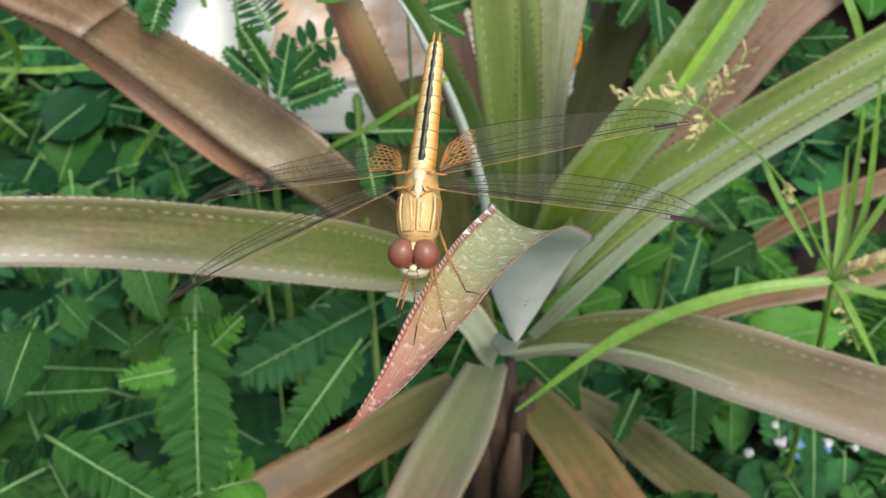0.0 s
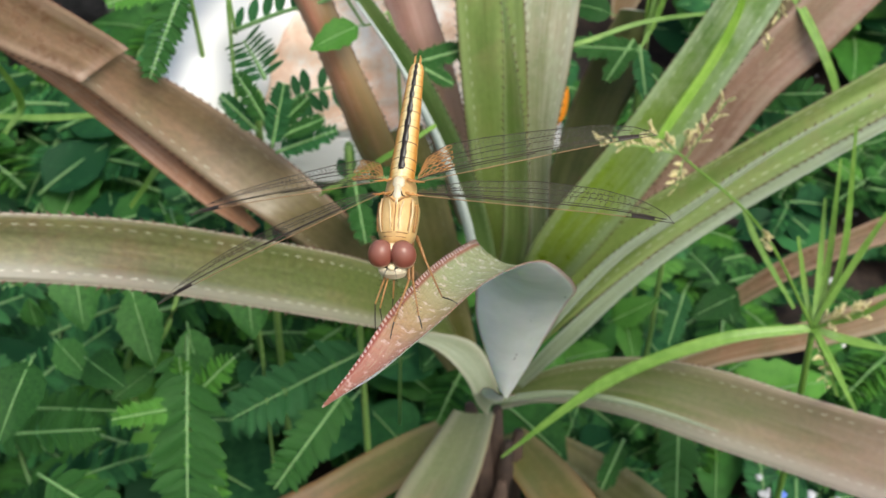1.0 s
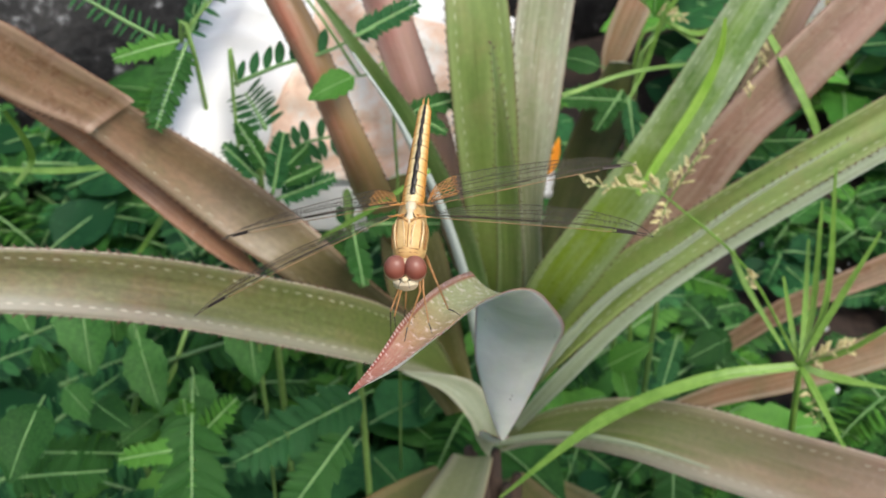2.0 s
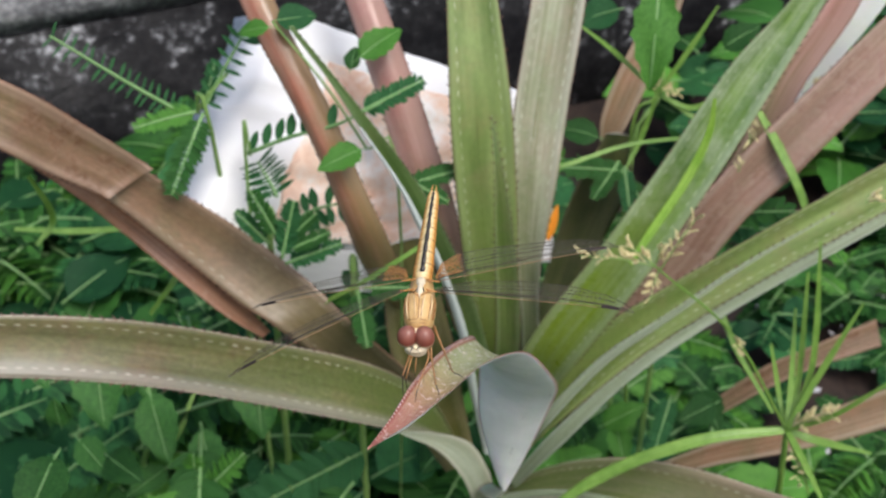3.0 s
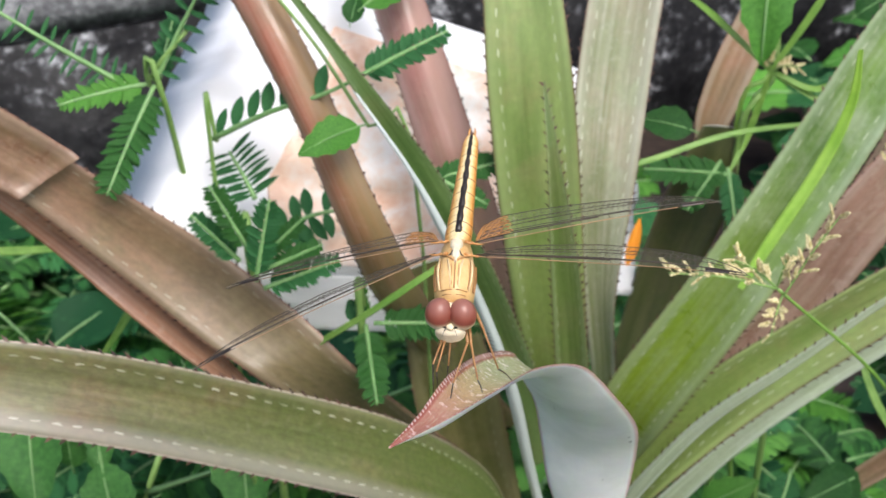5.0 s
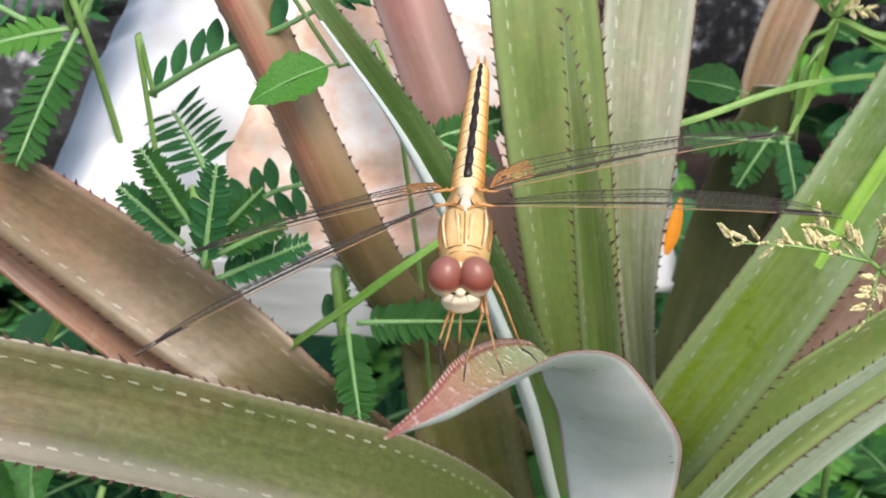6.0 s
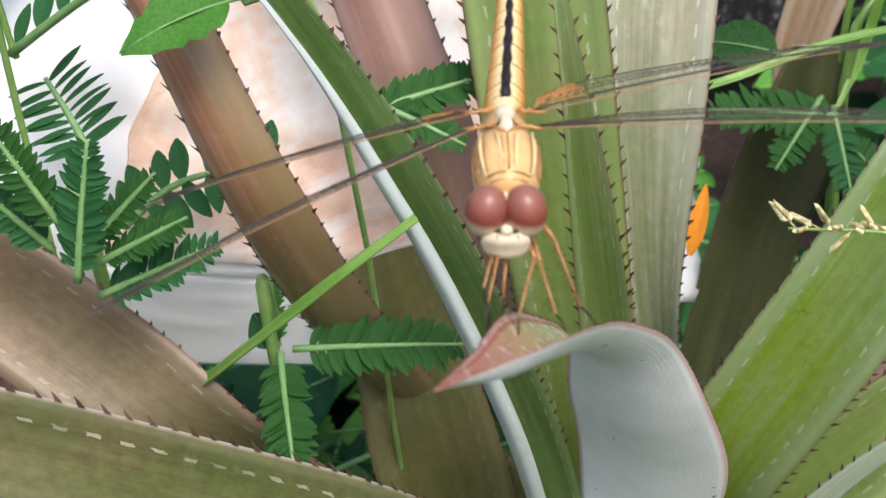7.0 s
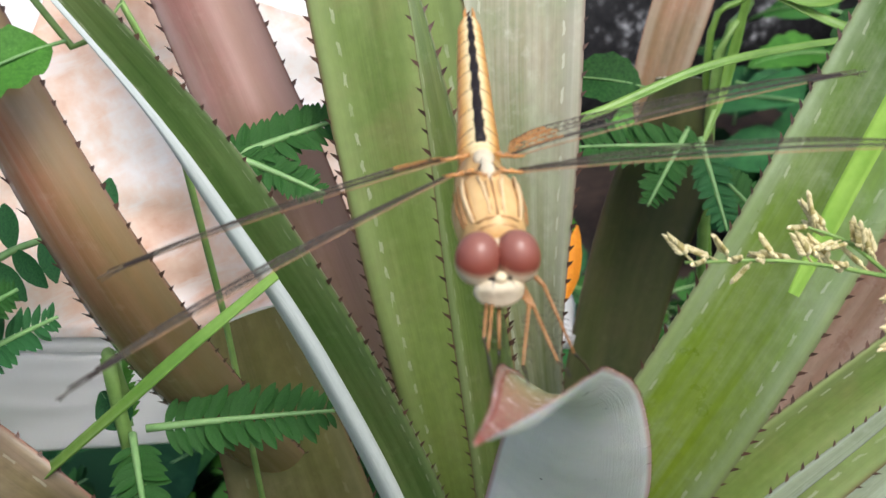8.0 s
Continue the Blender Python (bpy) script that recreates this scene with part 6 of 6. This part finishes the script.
grass_blade([(0.0776, 0.1248, 0.2214), (0.0728, 0.1214, 0.2040), (0.0670, 0.1142, 0.1943)], [0.0012, 0.0018, 0.0006], "thin green blade", parent=sedge_back, name="blade")
raceme(sedge_back, (0.0776, 0.1248, 0.2214), (0.0836, 0.1192, 0.2256), 6, 0.0048, 20)
raceme(sedge_back, (0.0776, 0.1248, 0.2214), (0.0749, 0.1209, 0.2289), 5, 0.0045, 21)
raceme(sedge_back, (0.1041, 0.0975, 0.2314), (0.1040, 0.0848, 0.2261), 5, 0.0045, 22)
raceme(sedge_back, (0.1279, 0.1021, 0.2355), (0.1287, 0.1038, 0.2377), 5, 0.0048, 23)
raceme(sedge_back, (0.1235, 0.0199, 0.2477), (0.1270, 0.0205, 0.2483), 5, 0.0045, 24)
raceme(sedge_back, (0.0978, 0.0697, 0.2246), (0.0987, 0.0713, 0.2268), 3, 0.0040, 25)
grass_blade([(0.1078, 0.0977, 0.2313), (0.1154, 0.0908, 0.2206), (0.1240, 0.0813, 0.2061), (0.1326, 0.0746, 0.1828)], [0.0018, 0.0028, 0.0024, 0.0008], "green grass blade behind the leaves")
petal = scrap_at((0.0392, 0.0992, 0.1735), (0.0426, 0.1035, 0.1862))
sprig([(-0.0779, 0.0226, -0.0040), (-0.0779, 0.0126, 0.0809), (-0.0779, 0.0026, 0.1349), (-0.0753, 0.0083, 0.1615)], [((-0.0753, 0.0083, 0.1615), (-0.0712, -0.0424, 0.1316), 0, (0, -0.6, 0.8)), ((-0.0744, -0.0058, 0.1474), (-0.0590, -0.0063, 0.1678), 2, (0, -0.6, 0.8)), ((-0.0753, -0.0093, 0.1491), (-0.0931, -0.0218, 0.1576), 2, (0, -0.6, 0.8)), ((-0.0766, -0.0010, 0.1417), (-0.0763, -0.0014, 0.1623), 2, (0, -0.6, 0.8)), ((-0.0291, 0.0285, 0.1187), (-0.0521, -0.0053, 0.1059), 0, (0, -0.6, 0.8)), ((-0.0222, 0.0427, 0.1224), (-0.0684, 0.0147, 0.1155), 1, (0, -0.6, 0.8)), ((-0.1120, -0.0165, 0.1787), (-0.1178, -0.0410, 0.1751), 4, (0, -0.6, 0.8)), ((-0.1078, 0.0084, 0.1513), (-0.0958, -0.0061, 0.1576), 4, (0, -0.6, 0.8)), ((-0.1128, -0.0166, 0.1262), (-0.0875, -0.0393, 0.1243), 2, (0, -0.6, 0.8)), ((-0.1190, -0.0212, 0.1321), (-0.0795, -0.0447, 0.1294), 0, (0, -0.6, 0.8)), ((-0.1371, -0.0037, 0.1287), (-0.1008, -0.0117, 0.1415), 0, (0, -0.6, 0.8)), ((-0.1302, 0.0096, 0.1263), (-0.0985, -0.0005, 0.1371), 0, (0, -0.6, 0.8)), ((-0.0738, 0.0036, 0.1201), (-0.0661, -0.0214, 0.1160), 2, (0, -0.6, 0.8)), ((-0.0610, 0.0460, 0.1102), (-0.0646, 0.0308, 0.1159), 6, (0, -0.6, 0.8)), ((-0.0864, 0.0546, 0.1713), (-0.0800, 0.0363, 0.1738), 2, (0, -0.6, 0.8)), ((-0.0613, 0.1083, 0.1726), (-0.0575, 0.0859, 0.1710), 1, (0, -0.6, 0.8))], "spreading weed with pale-ribbed feathery leaves")
sprig([(-0.1069, 0.0619, -0.0040), (-0.1069, 0.0419, 0.1093), (-0.0894, 0.0279, 0.1393), (-0.0810, 0.0336, 0.1593)], [((-0.1158, 0.0441, 0.1780), (-0.1097, 0.0156, 0.1561), 8, (0, -0.6, 0.8)), ((-0.1055, 0.0345, 0.1503), (-0.1052, 0.0345, 0.1697), 8, (0, -0.6, 0.8)), ((-0.1215, 0.0216, 0.1465), (-0.1076, 0.0070, 0.1436), 8, (0, -0.6, 0.8)), ((-0.1278, 0.0278, 0.1430), (-0.1277, 0.0248, 0.1581), 8, (0, -0.6, 0.8)), ((-0.0991, 0.0381, 0.1548), (-0.0900, 0.0155, 0.1410), 8, (0, -0.6, 0.8)), ((-0.1007, 0.0546, 0.1655), (-0.0989, 0.0326, 0.1534), 8, (0, -0.6, 0.8)), ((-0.0653, 0.0585, 0.1610), (-0.0605, 0.0297, 0.1388), 8, (0, -0.6, 0.8)), ((-0.0811, 0.0317, 0.1437), (-0.0743, 0.0112, 0.1332), 8, (0, -0.6, 0.8)), ((-0.1438, 0.0538, 0.1624), (-0.1337, 0.0360, 0.1554), 8, (0, -0.6, 0.8)), ((-0.0931, 0.0304, 0.1238), (-0.1049, 0.0163, 0.1242), 8, (0, -0.6, 0.8)), ((-0.1286, 0.0138, 0.1361), (-0.1316, 0.0004, 0.1367), 8, (0, -0.6, 0.8))], "low weed with soft broad green leaves")
sprig([(0.0896, 0.0916, -0.0040), (0.0896, 0.0816, 0.0498), (0.0896, 0.0716, 0.0829)], [((0.0862, 0.0549, 0.0924), (0.0834, 0.0186, 0.0718), 0, (0, -0.6, 0.8)), ((0.0690, 0.0525, 0.0638), (0.0594, 0.0325, 0.0596), 3, (0, -0.6, 0.8)), ((0.0714, 0.0976, 0.0829), (0.0741, 0.0794, 0.0804), 5, (0, -0.6, 0.8)), ((0.1041, 0.1030, 0.0987), (0.1102, 0.0848, 0.0961), 4, (0, -0.6, 0.8)), ((0.0650, 0.0960, 0.0813), (0.0803, 0.0943, 0.0953), 5, (0, -0.6, 0.8)), ((0.0922, 0.0947, 0.1008), (0.0841, 0.0723, 0.0942), 1, (0, -0.6, 0.8)), ((0.1110, 0.0933, 0.0994), (0.0963, 0.0810, 0.1028), 4, (0, -0.6, 0.8)), ((0.1282, 0.0311, 0.0685), (0.1253, 0.0064, 0.0594), 1, (0, -0.6, 0.8)), ((0.1058, 0.0841, 0.0692), (0.0930, 0.0706, 0.0715), 4, (0, -0.6, 0.8)), ((0.0313, 0.0518, 0.0267), (0.0179, 0.0330, 0.0236), 4, (0, -0.6, 0.8)), ((0.0997, 0.1104, 0.1741), (0.1384, 0.0989, 0.1782), 1, (0, -0.6, 0.8))], "dark green feathery weed beside the rosette")


# ---- undergrowth: the same weeds, thick on the ground, past counting ----
def low_here(x, y):
    """How tall the undergrowth may be at a place."""
    if abs(x - 0.013) < 0.026 and abs(y - 0.055) < 0.026:
        return 0.0
    if 0.045 < x < 0.13 and y > 0.22:
        return 0.0 if math.sin(x * 190) * math.sin(y * 160) < 0.55 else 0.03
    if x > 0.105 + 0.25 * max(0.0, 0.24 - y) and y > 0.13:
        return 0.034 if math.sin(x * 71) * math.sin(y * 53) > 0.1 else 0.0
    if y < 0.074 and x > -0.09 + max(0.0, y) * 0.3 and x < 0.12:
        return 0.024 if x < 0.036 and y > -0.12 else 0.038
    if x >= 0.036:
        return 0.045 if y < 0.095 else 0.052
    return 0.095


def mesh_arrays(me):
    co = np.empty(len(me.vertices) * 3)
    me.vertices.foreach_get("co", co)
    return co.reshape(-1, 3), [tuple(p.vertices) for p in me.polygons], [p.material_index for p in me.polygons]


KINDS = [mesh_arrays(me) for me in FRONDS + BROADS]
UNDER_MATS = [WEED, WEED_BLUE, WEED_FRESH, RIB]
KIND_MAT = [0, 1, 2, 0, 0, 2, 1, 2, 2]
rnd = random.Random(11)
verts, faces, mats, total = [], [], [], 0
for gx in np.arange(-0.31, 0.36, 0.031):
    for gy in np.arange(-0.24, 0.33, 0.033):
        x, y = gx + rnd.uniform(-0.013, 0.013), gy + rnd.uniform(-0.013, 0.013)
        tall = low_here(x, y) * rnd.uniform(0.8, 1.15)
        if tall < 0.01 or y > 0.4165 + math.tan(radians(24.4)) * (x - -0.0686) - 0.05:
            continue
        kinds = rnd.choice(((0, 1, 3), (0, 2, 4), (1, 1, 6), (4, 5, 0), (0, 3, 2)))
        lean = Vector((rnd.uniform(-0.2, 0.2), rnd.uniform(-0.2, 0.2), 1)) * tall * 0.75
        for i in range(9):
            a = i * 2.4 + rnd.uniform(-0.4, 0.4)
            base = Vector((x, y, 0)) + lean * (0.35 + 0.65 * i / 8)
            tip = base + Vector((math.cos(a), math.sin(a), rnd.uniform(-0.25, 0.5))) * min(0.043, tall * 0.75) * rnd.uniform(0.75, 1.2)
            k = rnd.choice(kinds)
            m = np.array(aim(base, tip, (0.1 * math.cos(a), -0.25, 1)))
            co, polys, mi = KINDS[k]
            verts.append(co @ m[:3, :3].T + m[:3, 3])
            faces += [tuple(v + total for v in p) for p in polys]
            mats += [3 if j else KIND_MAT[k] for j in mi]
            total += len(co)
for gx in np.arange(-0.75, 0.8, 0.055):
    for gy in np.arange(-0.75, 0.75, 0.055):
        x, y = gx + rnd.uniform(-0.02, 0.02), gy + rnd.uniform(-0.02, 0.02)
        if -0.32 < x < 0.37 and -0.25 < y < 0.34 or y > 0.4165 + math.tan(radians(24.4)) * (x - -0.0686) - 0.05 or abs(x) < 0.12 and y < -0.2 or 0.04 < x < 0.14 and y > 0.3:
            continue
        for i in range(7):
            a = i * 2.4 + rnd.uniform(-0.4, 0.4)
            base = Vector((x, y, 0.02 + 0.01 * i))
            tip = base + Vector((math.cos(a), math.sin(a), rnd.uniform(-0.25, 0.5))) * rnd.uniform(0.035, 0.06)
            k = rnd.choice((4, 5, 6))
            m = np.array(aim(base, tip, (0.1 * math.cos(a), -0.25, 1)))
            co, polys, mi = KINDS[k]
            verts.append(co @ m[:3, :3].T + m[:3, 3])
            faces += [tuple(v + total for v in p) for p in polys]
            mats += [3 if j else KIND_MAT[k] for j in mi]
            total += len(co)
me = bpy.data.meshes.new("undergrowth")
me.from_pydata(np.concatenate(verts).tolist(), [], faces)
for m in UNDER_MATS:
    me.materials.append(m)
me.polygons.foreach_set("material_index", mats)
me.shade_smooth()
tagged(new("undergrowth", me), "dense low green weeds covering the soil", "undergrowth", kind="stuff")


# dead leaves and scraps on the soil
def scrap(x, y, z, size, mat, label, category, name, seed):
    bm = leaflet_bmesh(size, size * 0.5, 8, 0.3, -0.2, 0.3)
    for v in bm.verts:
        v.co += Vector((0, 0, 0.15 * size * noise.noise(v.co * 2.2 / size + Vector((seed, 0, 0)))))
    ext = bmesh.ops.extrude_face_region(bm, geom=bm.faces[:])
    for v in ext["geom"]:
        if isinstance(v, bmesh.types.BMVert):
            v.co.z += 0.0005
    bmesh.ops.recalc_face_normals(bm, faces=bm.faces)
    ob = link(name, bm, mat)
    ob.matrix_world = pose(x, y, z, random.Random(seed).uniform(-20, 20), random.Random(seed + 1).uniform(-20, 20), random.Random(seed + 2).uniform(0, 360))
    return tagged(ob, label, category)


for i in range(26):
    r = random.Random(100 + i)
    scrap(r.uniform(-0.21, 0.24), r.uniform(-0.14, 0.24), 0.008, r.uniform(0.015, 0.035), LITTER, "dry curled brown leaf lying on the soil", "dead leaf", "dead_leaf", i)
FLAKE = tissue("flake_pale", (0.3, 0.3, 0.31), (0.7, 0.7, 0.72), 500, 0.7, by_piece=0.5)
# pale paint flakes and grit, scattered past counting
rnd = random.Random(31)
bm = bmesh.new()
for i in range(110):
    near = i % 3
    x, y = ((rnd.uniform(0.1, 0.3), rnd.uniform(0.14, 0.44)), (rnd.uniform(0.12, 0.24), rnd.uniform(0.02, 0.3)), (rnd.uniform(-0.34, -0.2), rnd.uniform(0.22, 0.36)))[near]
    r = rnd.choice((0.0008, 0.001, 0.0013, 0.002, 0.003))
    turn = Euler((rnd.uniform(-0.5, 0.5), rnd.uniform(-0.5, 0.5), rnd.uniform(0, 6))).to_matrix()
    ring = [Vector((math.cos(a) * r * rnd.uniform(0.5, 1.3), math.sin(a) * r * rnd.uniform(0.4, 1.0), 0)) for a in np.arange(7) * 0.898]
    top = [bm.verts.new(Vector((x, y, 0.012)) + turn @ p) for p in ring]
    low = [bm.verts.new(Vector((x, y, 0.0112)) + turn @ p) for p in ring]
    bm.faces.new(top), bm.faces.new(low[::-1])
    for k in range(7):
        bm.faces.new((top[k], low[k], low[(k + 1) % 7], top[(k + 1) % 7]))
bmesh.ops.recalc_face_normals(bm, faces=bm.faces)
tagged(link("paint_flakes", bm, FLAKE, smooth=False), "pale paint flakes and grit on the dark soil", "litter", kind="stuff")
PEBBLE = [tissue("grit_pale", (0.25, 0.25, 0.26), (0.6, 0.6, 0.62), 700, 0.7), tissue("plastic_blue", (0.05, 0.1, 0.5), (0.15, 0.25, 0.75), 200, 0.35)]
for i, (x, y, z, r, k) in enumerate([(0.1554, 0.0521, 0.0300, 0.0024, 0), (0.1453, 0.0542, 0.0300, 0.0038, 0), (0.1291, 0.0562, 0.0300, 0.0019, 0), (0.1264, 0.0546, 0.0300, 0.0028, 0), (0.1144, 0.0495, 0.0300, 0.0033, 0), (0.1277, 0.0539, 0.0300, 0.0030, 0), (0.1266, 0.0627, 0.0300, 0.0024, 0), (0.1326, 0.0480, 0.0300, 0.0021, 1), (0.1443, 0.0512, 0.0300, 0.0025, 1), (0.1338, 0.0543, 0.0300, 0.0039, 1), (0.1709, 0.1297, 0.0300, 0.0032, 0), (0.1639, 0.1253, 0.0300, 0.0023, 0), (0.1726, 0.1387, 0.0300, 0.0024, 0), (0.1742, 0.1362, 0.0300, 0.0037, 0), (0.1660, 0.1261, 0.0300, 0.0024, 0), (-0.2257, 0.3024, 0.0300, 0.0022, 0), (-0.2212, 0.3000, 0.0300, 0.0029, 0), (-0.2066, 0.3093, 0.0300, 0.0034, 0), (-0.2046, 0.2898, 0.0300, 0.0026, 0), (-0.2210, 0.2883, 0.0300, 0.0031, 0), (-0.2234, 0.3190, 0.0300, 0.0019, 0), (-0.2497, 0.3570, 0.0200, 0.0032, 0), (-0.2513, 0.3317, 0.0200, 0.0031, 0), (-0.2596, 0.3506, 0.0200, 0.0020, 0), (-0.2557, 0.3570, 0.0200, 0.0022, 0), (-0.2522, 0.3447, 0.0200, 0.0030, 0), (0.0526, 0.4795, 0.0200, 0.0038, 0), (0.0595, 0.4831, 0.0200, 0.0029, 0), (0.0595, 0.4848, 0.0200, 0.0033, 0), (0.0583, 0.4840, 0.0200, 0.0026, 0), (-0.1683, 0.0517, 0.0300, 0.0022, 0), (-0.1630, 0.0499, 0.0300, 0.0039, 0), (-0.1642, 0.0480, 0.0300, 0.0020, 0)]):
    bm = bmesh.new()
    r *= 0.6
    bmesh.ops.create_icosphere(bm, subdivisions=2, radius=r)
    for v in bm.verts:
        v.co *= 1 + 0.35 * noise.noise(v.co * 0.9 / r + Vector((i, 0, 0)))
        v.co.z *= 0.6
    ob = link("scrap", bm, PEBBLE[k])
    ob.location = (x, y, z)
    tagged(ob, "small blue plastic scrap on the soil" if k else "small white scrap on the soil", "litter")


# ---- what moves: the perch leaf, the dragonfly and the long arching leaf sway ----
RIDE = [
    (0, -0.0052, -0.1356, 0.3355, 11.18, 1.06, 1.09),
    (0.5, -0.0061, -0.1341, 0.3357, 7.21, 1.15, 0.63),
    (1, -0.0056, -0.1337, 0.3354, 6.01, 0.64, 0.15),
    (1.2, -0.0051, -0.1334, 0.3348, 5.6, 1.02, 0.47),
    (2.3, -0.0016, -0.1221, 0.3266, 2.93, 3.25, 2.05),
    (2.5, -0.002, -0.1206, 0.326, 2.53, 3.6, 2.44),
    (3, -0.0006, -0.1166, 0.3227, 4.48, 2.81, 2.41),
    (3.5, -0.0016, -0.1159, 0.322, 3.49, 2.06, 0.77),
    (4, 0.0011, -0.1009, 0.3126, 0.41, 4.58, 2.5),
    (4.5, 0.0023, -0.0834, 0.2994, -0.71, 6.1, 4.98),
    (4.7, 0.0035, -0.0773, 0.2976, -0.96, 6.18, 5.37),
    (5.8, 0.0066, -0.0574, 0.2837, -1.69, 8.14, 7.12),
    (6, 0.0061, -0.0506, 0.2797, -2.33, 7.19, 6.93),
    (6.5, 0.01, -0.0322, 0.2695, -3.09, 7.91, 7.94),
    (7, 0.0129, -0.0216, 0.2659, -5.58, 9.55, 9.43),
    (7.5, 0.0154, -0.0169, 0.2639, -5.76, 10.42, 10.38),
    (8, 0.0212, -0.0125, 0.2595, -6, 9.88, 9.57),
]

# how far the foot of the perch leaf is bent against its tip: seconds and degrees about x, y and z
BEND = [(0, -6, 3.6, 6), (1, -2.5, 4.6, 2.7), (2.5, -1.9, 3.2, -2.6), (3.5, -4.5, 2.6, -2.4), (4.5, -1.9, -6.7, -3.5), (6, -3.2, -5.1, -5), (7, -4.6, -4.3, -5.8), (8, 0.8, 3.4, -1.6)]


def bent(t, k):
    """The pose of the k-th stretch of the perch leaf in the space of its tip."""
    turn = Vector([radians(float(np.interp(t, [b[0] for b in BEND], [b[i] for b in BEND]))) for i in (1, 2, 3)]) / len(perch_bends)
    m = Matrix()
    for _, at in perch_bends[: k + 1]:
        m = m @ Matrix.Translation(at) @ Matrix.Rotation(turn.length, 4, turn.normalized()) @ Matrix.Translation(-at)
    return m


def foot_pose(t, ride):
    """The foot of the perch leaf: from the end of its last stretch into the heart of the rosette."""
    top = ride @ bent(t, len(perch_bends) - 1) @ Vector(PERCH[0][:3])
    z = (top - Vector((0.018, 0.052, 0.085))).normalized()
    x = (Vector((1, -0.3, 0)) - z * z.dot(Vector((1, -0.3, 0)))).normalized()
    m = Matrix((x, z.cross(x), z)).transposed().to_4x4()
    m.translation = top
    return m


def motions():
    back = Matrix.Translation(-HEART)
    walk(fly, [(t, pose(*p)) for t, *p in RIDE])
    walk(arching, [(t, pose(0, 0, 0, 0, dip, 0)) for t, dip in ((0, -5.9), (0.5, -4.3), (1, -2.6), (2.5, -1.2), (3, -2.4), (3.5, -2.0), (4, 0), (4.5, 0), (6, 2.5), (6.5, 4.2), (7, 5.4), (7.5, 6.4), (8, 6.6))])
    walk(perch, [(t, back @ pose(*p)) for t, *p in RIDE])
    for k, (piece, _) in enumerate(perch_bends):
        walk(piece, [(t, bent(t, k)) for t, *_ in RIDE])
    walk(perch_foot, [(t, back @ foot_pose(t, pose(*p))) for t, *p in RIDE])


motions()
